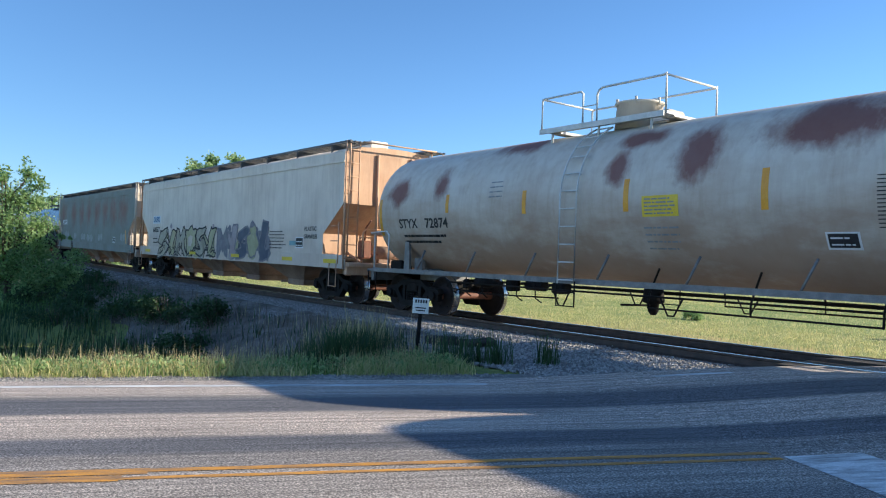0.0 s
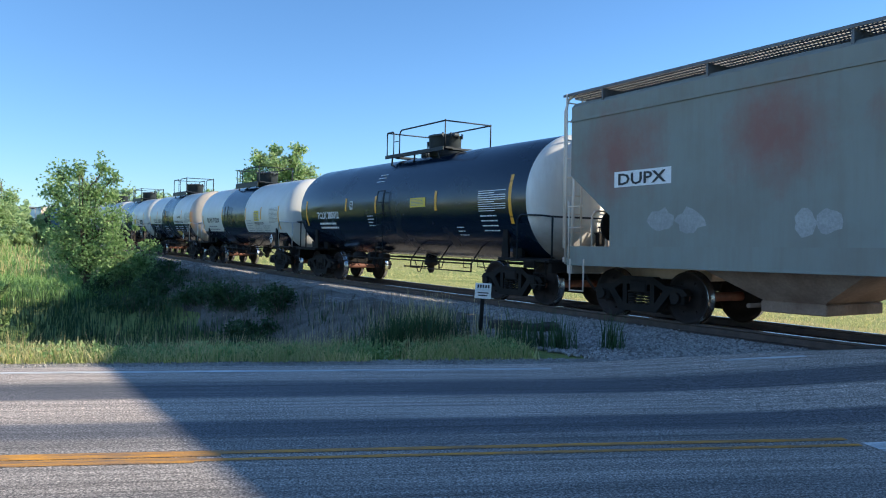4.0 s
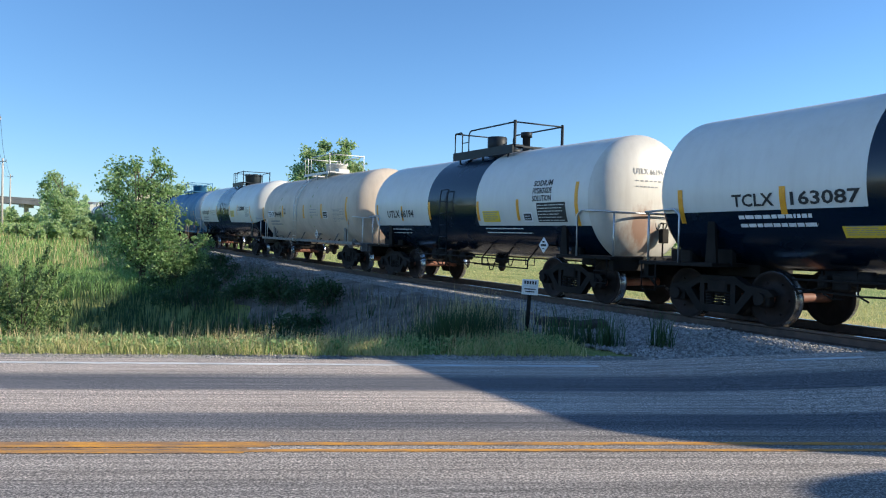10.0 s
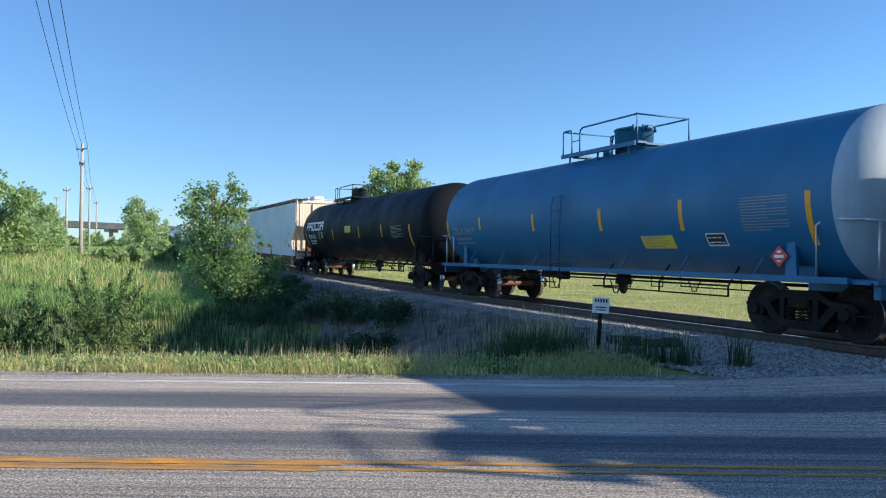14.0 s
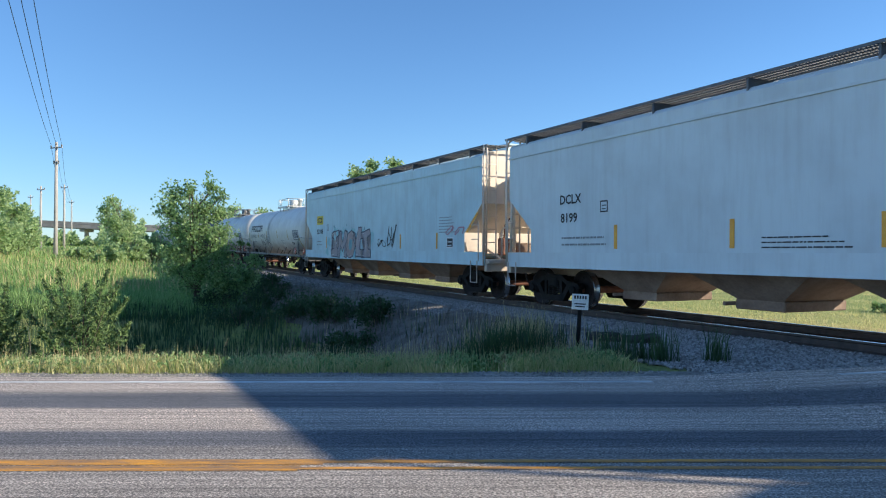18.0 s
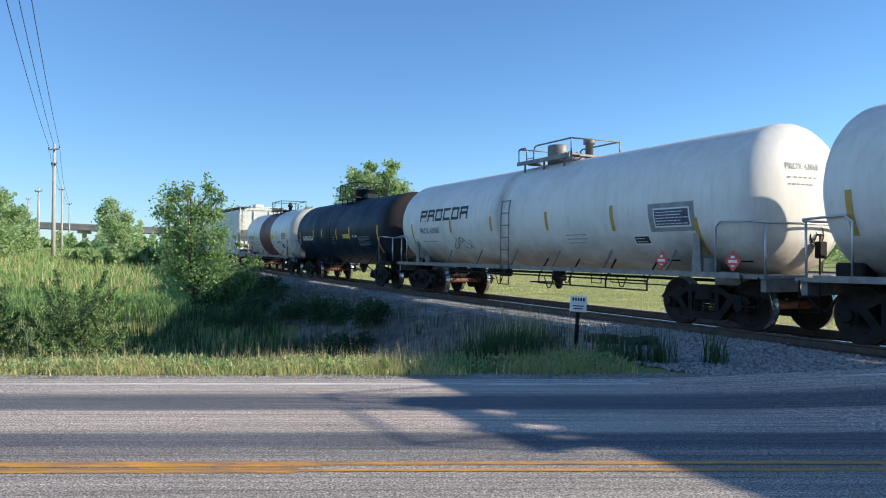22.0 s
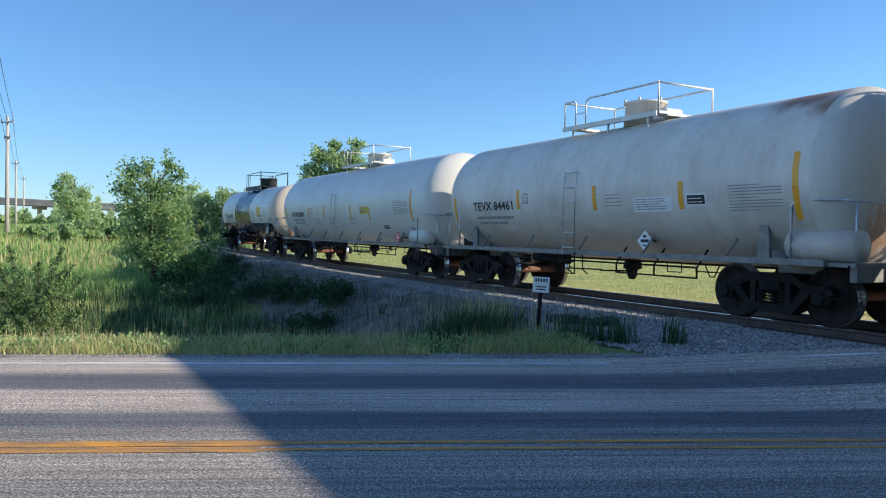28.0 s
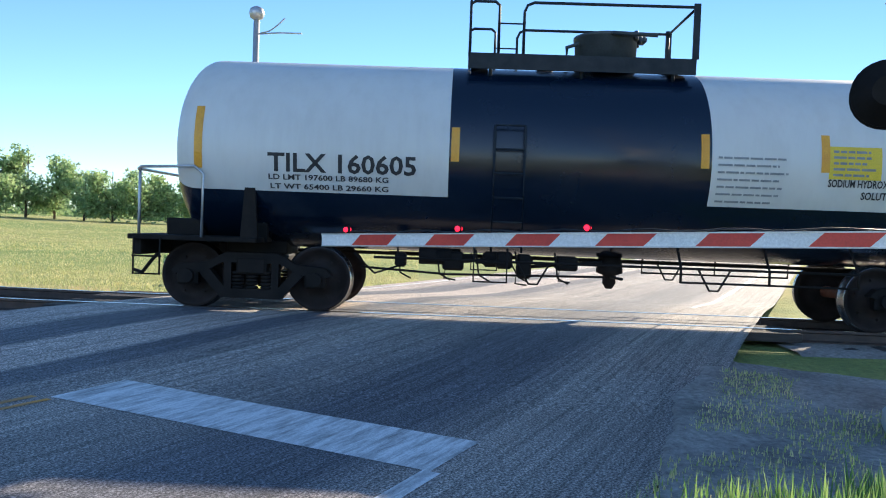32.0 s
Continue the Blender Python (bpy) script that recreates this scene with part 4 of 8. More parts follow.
def blob_fill(car, wall, x0, x1, z0, h, ink, seed, n=7, label="sprayed graffiti fill"):
    rnd = random.Random(seed)
    bm = bmesh.new()
    for k in range(n):
        cx, cv = x0 + (x1 - x0) * (k + 0.5) / n, h * (0.5 + 0.12 * (rnd.random() - 0.5))
        ring = []
        for j in range(14):
            a = j * math.tau / 14
            q = 0.75 + 0.4 * rnd.random()
            ring.append(bm.verts.new(wall.at(cx + (x1 - x0) / n * 0.52 * q * math.cos(a), z0, cv + h * 0.48 * q * math.sin(a), 0.006 + 0.0006 * k)))
        bm.faces.new(ring)
    return part("graffiti", bm, M[ink], car, label)


SHAPES = {
    "bar": ((0.08, 0.0), (0.92, 0.02), (0.95, 0.26), (0.68, 0.32), (0.64, 0.68), (0.98, 0.82), (0.9, 1.0), (0.1, 0.88), (0.05, 0.68), (0.36, 0.64), (0.38, 0.32), (0.05, 0.26)),
    "peaks": ((0.0, 0.02), (0.26, 0.0), (0.3, 0.46), (0.5, 0.22), (0.68, 0.48), (0.7, 0.04), (1.02, 0.0), (0.94, 0.94), (0.74, 1.0), (0.5, 0.6), (0.28, 1.0), (0.06, 0.92)),
    "loop": ((0.5, 0.0), (0.84, 0.1), (1.0, 0.46), (0.9, 0.84), (0.55, 1.0), (0.16, 0.9), (0.0, 0.5), (0.12, 0.12)),
    "leg": ((0.3, 0.0), (0.95, 0.05), (0.9, 0.24), (0.66, 0.3), (0.86, 0.98), (0.5, 1.02), (0.3, 0.6), (0.04, 0.9), (0.0, 0.62), (0.3, 0.36)),
    "hook": ((0.0, 0.04), (0.7, 0.0), (1.0, 0.3), (0.82, 0.56), (0.42, 0.5), (0.98, 0.84), (0.84, 1.02), (0.2, 0.9), (0.06, 0.6), (0.5, 0.36), (0.06, 0.26)),
}


def outline_on(bm, wall, pts, z0, r, lift):
    """A stroke of half width r round a closed line of (x, v)."""
    for (xa, va), (xb, vb) in zip(pts, pts[1:] + pts[:1]):
        d = Vector((xb - xa, vb - va))
        if d.length < 1e-4:
            continue
        u = d.normalized() * r * 0.6
        q = Vector((-d.y, d.x)).normalized() * r
        bm.faces.new([bm.verts.new(wall.at(x, z0, v, lift)) for x, v in ((xa - u.x - q.x, va - u.y - q.y), (xa - u.x + q.x, va - u.y + q.y), (xb + u.x + q.x, vb + u.y + q.y), (xb + u.x - q.x, vb + u.y - q.y))])


def mural(car, wall, x0, x1, z0, h, kinds, fill, line, shine=None, hole=None, seed=1, r=0.03, wild=0.03):
    """Sprayed block letters side by side: a fill, an outline, a pale glint and, in loops, a counter."""
    rnd = random.Random(seed)
    step = (x1 - x0) / len(kinds)
    for k, kind in enumerate(kinds):
        ink = fill[k % len(fill)] if isinstance(fill, (list, tuple)) else fill
        tilt, up, big = rnd.uniform(-0.12, 0.16), rnd.uniform(-0.04, 0.06), rnd.uniform(0.94, 1.14)
        raw = []
        src = SHAPES[kind]
        for (ax, av), (bx_, bv) in zip(src, src[1:] + src[:1]):
            jx, jv = rnd.uniform(-wild, wild), rnd.uniform(-wild, wild)
            for q in (0.0, 0.3, 0.72):
                raw.append((ax + (bx_ - ax) * q + jx * (q < 0.5), av + (bv - av) * q + jv * (q < 0.5)))
        pts = [(x0 + step * (k - 0.1 + 1.26 * (a + tilt * b)), (b * big + up) * h + 0.012 * rnd.uniform(-1, 1)) for a, b in raw]
        bm = bmesh.new()
        bm.faces.new([bm.verts.new(wall.at(x, z0, v, 0.006 + 0.0004 * k)) for x, v in pts])
        bmesh.ops.triangulate(bm, faces=bm.faces[:])
        part("graffiti", bm, M[ink], car, "sprayed letter fill")
        bm = bmesh.new()
        outline_on(bm, wall, pts, z0, r, 0.010 + 0.0004 * k)
        tagged(part("graffiti", bm, M[line], car, "sprayed dark outline"), kind="stuff")
        cx, cv = sum(p[0] for p in pts) / len(pts), sum(p[1] for p in pts) / len(pts)
        if shine:
            bm = bmesh.new()
            inner = [(cx + (x - cx) * 0.86, cv + (v - cv) * 0.86) for x, v in pts]
            for i in range(0, len(inner) - 1, 5):
                seg = inner[i:i + 2]
                outline_on(bm, wall, seg, z0, r * 0.4, 0.0145)
            tagged(part("graffiti", bm, M[shine], car, "sprayed pale glint"), kind="stuff")
        if hole and kind == "loop":
            bm = bmesh.new()
            bm.faces.new([bm.verts.new(wall.at(cx + (x - cx) * 0.38, z0, cv + (v - cv) * 0.42, 0.0125)) for x, v in pts])
            part("graffiti", bm, M[hole], car, "sprayed letter counter")


def splashes(car, wall, x0, x1, z0, z1, ink, n, seed, lo=0.05, hi=0.16):
    rnd = random.Random(seed)
    bm = bmesh.new()
    for k in range(n):
        cx, cz, r = rnd.uniform(x0, x1), rnd.uniform(z0, z1), rnd.uniform(lo, hi)
        bm.faces.new([bm.verts.new(wall.at(cx + r * rnd.uniform(0.6, 1.3) * math.cos(j * math.tau / 11), cz, r * rnd.uniform(0.6, 1.3) * math.sin(j * math.tau / 11), 0.0042 + 0.00008 * k)) for j in range(11)])
    return tagged(part("graffiti", bm, M[ink], car, "sprayed colour splashes"), kind="stuff")


DISH = 0.38                                         # depth of a tank head over its radius


def head_x(R, half, r):
    """How far along the head stands at radius r (over R)."""
    return half + R * (0.5 - DISH) + R * DISH * math.sqrt(max(0.0, 1 - max(0.0, min(0.995, r)) ** (2 / 0.72)))


def tank_shell(R, zc, half, body, low=None, cut=None, band=None, band_ink=None, head=None, front=None, trim=0.0):
    """The tank: cylinder with dished heads. cut: height of the colour line; band: (x0, x1) of the painted belt."""
    b = math.asin((cut - zc) / R) if cut is not None else -0.3
    n1, n2 = 34, 26
    ang = [b + (math.pi - 2 * b) * k / n1 for k in range(n1)] + [math.pi - b + (math.pi + 2 * b) * k / n2 for k in range(n2)]
    straight = half + R * (0.5 - DISH)
    xs = [(-straight - R * DISH * math.sin(q * math.pi / 20), math.cos(q * math.pi / 20) ** 0.72) for q in (9.5, 9, 8, 7, 6, 5, 4, 3, 2, 1)]
    ring_x = sorted({-straight, straight, *(band or ()), *[-half + 2 * half * k / 8 for k in range(1, 8)]})
    prof = [(x, r) for x, r in xs] + [(x - (trim if x == straight else 0.0), 1.0) for x in ring_x if x == straight or x < straight - trim - 0.05] + [(-x - trim, r) for x, r in reversed(xs)]
    bm = bmesh.new()
    rings = []
    for x, r in prof:
        rings.append([bm.verts.new((x, -R * r * math.cos(a), zc + R * r * math.sin(a))) for a in ang])
    n = len(ang)
    for i in range(len(rings) - 1):
        xm = (prof[i][0] + prof[i + 1][0]) / 2
        for k in range(n):
            f = bm.faces.new((rings[i][k], rings[i + 1][k], rings[i + 1][(k + 1) % n], rings[i][(k + 1) % n]))
            f.smooth = True
            mi = 1 if (cut is not None and k >= n1) else 0
            if band and band[0] < xm < band[1]:
                mi = 2
            if head and (xm < -straight or xm > straight - trim):
                mi = 3 if mi == 0 else mi
            if front and xm > straight - trim:
                mi = 4
            f.material_index = mi
    for ring, x in ((rings[0], -1), (rings[-1], 1)):
        c = bm.verts.new((x * (half + R * 0.5) - (trim if x > 0 else 0.0), 0, zc))
        for k in range(n):
            f = bm.faces.new((ring[k], ring[(k + 1) % n], c))
            f.smooth, f.material_index = True, 4 if front and x > 0 else 3 if head else 0
    bmesh.ops.recalc_face_normals(bm, faces=bm.faces[:])
    return mesh_from(bm, "tank", [M[body], M[low or body], M[band_ink or body], M[head or body], M[front or body]])


def arc_pts(R, zc, a0, a1, n, x, y_sign=-1):
    return [(x, y_sign * R * math.cos(a0 + (a1 - a0) * k / n), zc + R * math.sin(a0 + (a1 - a0) * k / n)) for k in range(n + 1)]


def tank_car(name_label, L, R, zc, half, body, s_front, low=None, cut=None, band=None, band_ink=None, head=None,
             rail_ink="rail_black", top_x=0.0, ladder_x=None, side_sill=False, fittings="manway", end_ink=None, top_len=3.0, rail_up=0.62, front=None, hand_ink="galv", hoop=0.4, climb=False, trim=0.0, group="tank cars of the train"):
    car = thing("tank_car", name_label, "tank car", group)
    centre = s_front - L / 2
    part("tank", tank_shell(R, zc, half, body, low, cut, band, band_ink, head, front, trim), None, car)
    tc = L / 2 - OVER
    for sg in (-1, 1):
        truck(car, sg * tc, centre)
    couplers(car, L)
    dark = end_ink or "under"
    for sg in (-1, 1):
        bm = bmesh.new()
        box(bm, (sg * (L / 2 - 1.2), 0, 0.98), (1.75, 2.7, 0.07), bevel=0.01)
        box(bm, (sg * (L / 2 - 0.42), 0, 0.86), (0.12, 2.5, 0.26), bevel=0.01)
        part("end_platform", bm, M[dark], car, "steel end platform")
        bm = bmesh.new()
        box(bm, (sg * (tc + 0.1), 0, 0.92), (0.9, 0.9, 0.3), bevel=0.02)
        for y in (-0.85, 0.85):
            prism(bm, [(sg * tc - 0.16, 0.95), (sg * tc + 0.16, 0.95), (sg * tc + 0.16, zc - R * 0.55), (sg * tc - 0.16, zc - R * 0.55)], y - 0.05, y + 0.05)
        for y in (-1.22, 1.22):
            prism(bm, [(sg * tc - 0.12, 1.0), (sg * tc + 0.12, 1.0), (sg * tc + 0.05, zc - R * 0.18), (sg * tc - 0.05, zc - R * 0.18)], y - 0.03, y + 0.03)
        part("bolster_saddle", bm, M[dark], car, "tank saddle over the truck")
        # hand rail looping round the end, and the corner step
        xe = sg * (L / 2 - 0.42)
        xi = sg * (L / 2 - 1.35)
        bm = bmesh.new()
        for y in (-1.38, 1.38):
            tube(bm, [(xi, y, 1.0), (xi, y, 1.85), (xi + sg * 0.12, y, 1.95), (xe - sg * 0.1, y, 1.92)], 0.022)
        tube(bm, [(xe - sg * 0.1, -1.38, 1.92), (xe, -1.25, 1.9), (xe, 1.25, 1.9), (xe - sg * 0.1, 1.38, 1.92)], 0.022)
        for y in (-1.2, 1.2):
            tube(bm, [(xe, y, 1.9), (xe, y, 0.95)], 0.022)
        part("end_handrail", bm, M[hand_ink], car, "bent pipe handrail")
        for y in (-1.36, 1.36):
            bm = bmesh.new()
            tube(bm, [(xe, y, 0.98), (xe, y, 0.48), (xe - sg * 0.36, y, 0.48), (xe - sg * 0.36, y, 0.98)], 0.016)
            step = part("step", bm, M["under"], car)
            part("rung", rung_mesh("under"), None, step).matrix_basis = pose(xe - sg * 0.18, y, 0.72)
        bm = bmesh.new()
        if sg > 0:
            tube(bm, [(xe - 0.12, 0.2 + 0.17 * math.cos(q * math.tau / 16), 1.72 + 0.17 * math.sin(q * math.tau / 16)) for q in range(16)], 0.013, 6, True)
            for q in range(3):
                tube(bm, [(xe - 0.12, 0.2, 1.72), (xe - 0.12, 0.2 + 0.17 * math.cos(q * 2.1), 1.72 + 0.17 * math.sin(q * 2.1))], 0.01)
            tube(bm, [(xe - 0.06, 0.2, 1.0), (xe - 0.06, 0.2, 1.72), (xe - 0.12, 0.2, 1.72)], 0.02)
            box(bm, (xe - 0.04, 0.2, 1.45), (0.12, 0.2, 0.3), bevel=0.02)
        else:
            box(bm, (xe - sg * 0.5, -0.7, 1.12), (0.5, 0.35, 0.26), bevel=0.03)
        part("brake_wheel" if sg > 0 else "brake_valve", bm, M["under"], car)
    # top platform, railing and fittings
    zt = zc + R
    hl = top_len / 2
    bm = bmesh.new()
    for x in (-hl + 0.15, hl - 0.15):
        box(bm, (top_x + x, 0, zt + 0.05), (0.25, 0.94, 0.05))
    for x in (-hl + 0.3, 0.0, hl - 0.3):
        for y in (-0.72, 0.72):
            tube(bm, [(top_x + x, y, zt + 0.05), (top_x + x, y * 1.02, zt - 0.22)], 0.025)
    deck = tagged(part("top_platform", bm, M[rail_ink], car, "grated walkway round the hatch"), kind="stuff")
    deep = 0.22 if band_ink == "black" else 0.1
    for y in (-0.62, 0.62):
        bm = bmesh.new()
        box(bm, (top_x, y, zt + 0.07), (top_len, 0.3, 0.05))
        part("walkway", bm, M[rail_ink], deck)
        bm = bmesh.new()
        box(bm, (top_x, y + (0.17 if y > 0 else -0.17), zt + 0.09 - deep / 2), (top_len, 0.03, deep))
        part("kick_plate", bm, M[rail_ink], deck)
        if band_ink == "black":
            bm = bmesh.new()
            box(bm, (top_x + hl, y * 1.2, zt + 0.1 + rail_up / 2), (0.09, 0.03, rail_up))
            part("post", bm, M[rail_ink], deck)
    bm = bmesh.new()
    up = rail_up
    for y in (-0.74, 0.74):
        z0 = zt + 0.05
        tube(bm, [(top_x - hl, y, z0), (top_x - hl, y, z0 + up - 0.04), (top_x - hl + 0.06, y, z0 + up), (top_x - hl + hoop - 0.06, y, z0 + up), (top_x - hl + hoop, y, z0 + up - 0.05), (top_x - hl + hoop, y, z0)], 0.022)
        tube(bm, [(top_x - hl + hoop + 0.35, y, z0), (top_x - hl + hoop + 0.35, y, z0 + up - 0.13), (top_x - hl + hoop + 0.39, y, z0 + up - 0.04), (top_x - hl + hoop + 0.48, y, z0 + up), (top_x + hl - 0.05, y, z0 + up), (top_x + hl, y, z0 + up + 0.02), (top_x + hl, y, z0)], 0.022)
        tube(bm, [(top_x - hl + hoop, y, z0 + up - 0.3), (top_x - hl + hoop + 0.35, y, z0 + up - 0.3)], 0.012)
    for x in (top_x - hl, top_x + hl):
        tube(bm, [(x, -0.74, zt + 0.05 + up), (x, 0.74, zt + 0.05 + up)], 0.02)
    part("railing", bm, M[rail_ink], car, "bent pipe safety railing")
    ink = rail_ink
    bm = bmesh.new()
    if fittings == "manway":
        ink = "hatch_grey" if rail_ink == "rail_black" else rail_ink
        turned(bm, [(zt - 0.05, 0.44), (zt + 0.48, 0.46), (zt + 0.49, 0.48), (zt + 0.53, 0.48), (zt + 0.55, 0.42), (zt + 0.56, 0.02)], "Z", 26, (top_x + 0.45, 0, 0))
        for k in range(4):                          # eye bolts on the hinge side
            t = -0.7 + k * 0.45
            turned(bm, [(zt + 0.44, 0.03), (zt + 0.58, 0.03)], "Z", 6, (top_x + 0.45 + 0.5 * math.cos(t), 0.5 * math.sin(t), 0))
        box(bm, (top_x + 0.97, 0, zt + 0.52), (0.16, 0.2, 0.1), bevel=0.03)
        turned(bm, [(zt, 0.12), (zt + 0.22, 0.12), (zt + 0.24, 0.06)], "Z", 12, (top_x - 0.45, -0.1, 0))
        tube(bm, [(top_x + 0.45, -0.5, zt + 0.5), (top_x + 1.1, -0.5, zt + 0.48)], 0.03)
        tube(bm, [(top_x - 0.15, -0.2, zt), (top_x - 0.15, -0.2, zt + 0.34), (top_x + 0.02, -0.3, zt + 0.38)], 0.03)
    elif fittings == "bonnet":
        ink = "white" if body == "cream" else body if body in ("rusty_tan", "grey_white", "white") else rail_ink
        turned(bm, [(zt - 0.05, 0.46), (zt + 0.42, 0.42), (zt + 0.43, 0.46), (zt + 0.47, 0.46), (zt + 0.48, 0.4), (zt + 0.5, 0.02)], "Z", 28, (top_x + 0.35, 0, 0))
        for k in range(6):
            t = k * math.tau / 6
            turned(bm, [(zt + 0.4, 0.03), (zt + 0.53, 0.03)], "Z", 6, (top_x + 0.35 + 0.44 * math.cos(t), 0.44 * math.sin(t), 0))
        box(bm, (top_x + 1.0, 0, zt + 0.12), (0.4, 0.5, 0.24), bevel=0.04)
    elif fittings == "valves":
        turned(bm, [(zt, 0.27), (zt + 0.5, 0.27), (zt + 0.52, 0.24), (zt + 0.53, 0.02)], "Z", 22, (top_x - 0.45, 0, 0))
        turned(bm, [(zt - 0.03, 0.34), (zt + 0.12, 0.34), (zt + 0.13, 0.28), (zt + 0.16, 0.02)], "Z", 22, (top_x + 0.2, 0, 0))
        for k in range(6):
            turned(bm, [(zt + 0.1, 0.04), (zt + 0.24, 0.04)], "Z", 6, (top_x + 0.2 + 0.24 * math.cos(k), 0.24 * math.sin(k), 0))
        turned(bm, [(zt, 0.1), (zt + 0.36, 0.1), (zt + 0.37, 0.15), (zt + 0.5, 0.15), (zt + 0.51, 0.02)], "Z", 14, (top_x + 0.95, 0, 0))
    else:
        turned(bm, [(zt - 0.03, 0.42), (zt + 0.1, 0.42), (zt + 0.11, 0.02)], "Z", 22, (top_x + 0.1, 0, 0))
        for x in (-0.12, 0.18, 0.36):
            turned(bm, [(zt + 0.05, 0.09), (zt + 0.3, 0.09), (zt + 0.31, 0.14), (zt + 0.42, 0.14), (zt + 0.43, 0.08), (zt + 0.56, 0.1), (zt + 0.57, 0.02)], "Z", 12, (top_x + x, 0.1 - x * 0.3, 0))
    part("manway", bm, M[ink], car, "bolted hatch and valves on top")
    # ladder over the side
    lx = ladder_x if ladder_x is not None else top_x - 0.7
    top_a = radians(66 if climb else 15)
    for ys in (-1, 1) if ladder_x is not None else ():
        bm = bmesh.new()
        q = R + 0.09
        for x in (lx - 0.2, lx + 0.2):
            tube(bm, arc_pts(q, zc, top_a, 0.0, 10, x, ys) + [(x, ys * q, 0.95)], 0.017)
        lad = part("ladder", bm, M[rail_ink], car, "rung ladder down the tank's side")
        z, k = zc + q * math.sin(top_a), 0
        while z > 1.0:
            y = q * math.sqrt(1 - ((z - zc) / q) ** 2) if z > zc else q
            part("rung", rung_mesh(rail_ink), None, lad).matrix_basis = pose(lx, ys * y, z)
            z -= 0.32 if z < zc + 0.6 * q else 0.2
    for ys in (-1, 1) if ladder_x is not None else ():
        bm = bmesh.new()
        y = ys * (R + 0.09)
        tube(bm, [(lx - 0.22, y, 1.0), (lx - 0.22, y, 0.55), (lx + 0.22, y, 0.55), (lx + 0.22, y, 1.0)], 0.016)
        step = part("step", bm, M["under"], car, "hanging steel step under the ladder")
        part("rung", rung_mesh("under"), None, step).matrix_basis = pose(lx, y, 0.8)
    # running gear under the belly
    for y in (-1.12, 1.12):
        bm = bmesh.new()
        tube(bm, [(-tc + 1.5, y, 0.81), (tc - 1.5, y, 0.81)], 0.02)
        tube(bm, [(0.9, y, 0.62), (tc - 1.5, y, 0.62)], 0.017)
        k = max(2, int((tc - 2.4) / 1.3))
        for i in range(k + 1):
            x = 0.9 + (tc - 2.4) * i / k
            tube(bm, [(x, y, 0.61), (x, y, 0.81), (x, y * 0.75, zc - R * 0.8)], 0.019)
        for x in (-1.1, 1.35):                      # forked hangers
            tube(bm, [(x - 0.22, y, 0.81), (x - 0.06, y, 0.52), (x + 0.06, y, 0.52), (x + 0.22, y, 0.81)], 0.016)
        part("safety_rail", bm, M["under"], car, "thin pipe rail under the tank")
    bm = bmesh.new()
    tube(bm, [(-tc, 0.3, 0.82), (tc, 0.3, 0.82)], 0.03)
    turned(bm, [(0.42, 0.05), (0.5, 0.1), (0.62, 0.1), (0.66, 0.2), (0.72, 0.2), (zc - R + 0.05, 0.16)], "Z", 14, (0.15, 0, 0))
    tube(bm, [(0.15, -0.1, 0.6), (0.15, -0.9, 0.62)], 0.022)
    box(bm, (-1.6, -0.6, 0.82), (0.36, 0.26, 0.22), bevel=0.04)
    turned(bm, [(-2.6, 0.11), (-2.1, 0.11)], "X", 14, (0, -0.55, 0.84))
    part("outlet_valve", bm, M["under"], car, "bottom outlet and brake gear")
    # brake cylinder, levers and pipes hanging behind the rear truck
    bm = bmesh.new()
    bx = -tc + 2.1
    turned(bm, [(bx, 0.12), (bx + 0.45, 0.12), (bx + 0.47, 0.04), (bx + 0.8, 0.04)], "X", 14, (0, -0.75, 0.84))
    box(bm, (bx + 1.2, -0.8, 0.82), (0.22, 0.26, 0.24), bevel=0.03)
    box(bm, (bx - 0.25, -0.85, 0.78), (0.16, 0.18, 0.2), bevel=0.03)
    for q in range(5):
        x = bx - 0.3 + 0.55 * q
        tube(bm, [(x, -0.85, 0.95), (x + 0.05, -0.88, 0.6), (x + 0.2, -0.86, 0.52)], 0.014)
    tube(bm, [(bx - 0.8, -0.9, 0.66), (bx + 0.4, -0.92, 0.6), (bx + 2.6, -0.9, 0.64)], 0.018)
    tube(bm, [(bx - 0.9, -0.95, 0.85), (bx - 0.6, -0.98, 0.58), (bx - 0.2, -0.95, 0.72)], 0.016)
    part("brake_cylinder", bm, M["under"], car, "grimy brake cylinder with hanging rods")
    if low:
        for x, z, a, h in ((-2.2, 0.78, 0.3, 0.26), (-1.2, 0.74, 0.2, 0.34), (-0.6, 0.8, 0.3, 0.2)):
            bm = bmesh.new()
            box(bm, (x, -0.7, z), (a, 0.3, h), bevel=0.03)
            tube(bm, [(x + a / 2, -0.72, z), (x + a / 2 + 0.35, -0.74, z + 0.04)], 0.03)
            tube(bm, [(x - 0.1, -0.82, z + 0.05), (x - 0.12, -0.84, z - 0.24), (x + 0.04, -0.84, z - 0.26)], 0.014)
            part("brake_lever", bm, M["under"], car, "grimy brake rigging under the tank")
    if side_sill:
        for y in (-1.42, 1.42):
            bm = bmesh.new()
            box(bm, (0, y, 1.0), (L - 1.5, 0.06, 0.1))
            k = int(L / 2.2)
            for i in range(k):
                x = -L / 2 + 2.6 + (L - 5.2) * i / (k - 1)
                tube(bm, [(x, y, 1.0), (x + 0.2, y * 0.93, zc - R * 0.66)], 0.022)
            part("side_sill", bm, M["rail_grey" if dark == "under" else dark], car, "thin running board along the side")
    return car, Wall(R, zc), centre


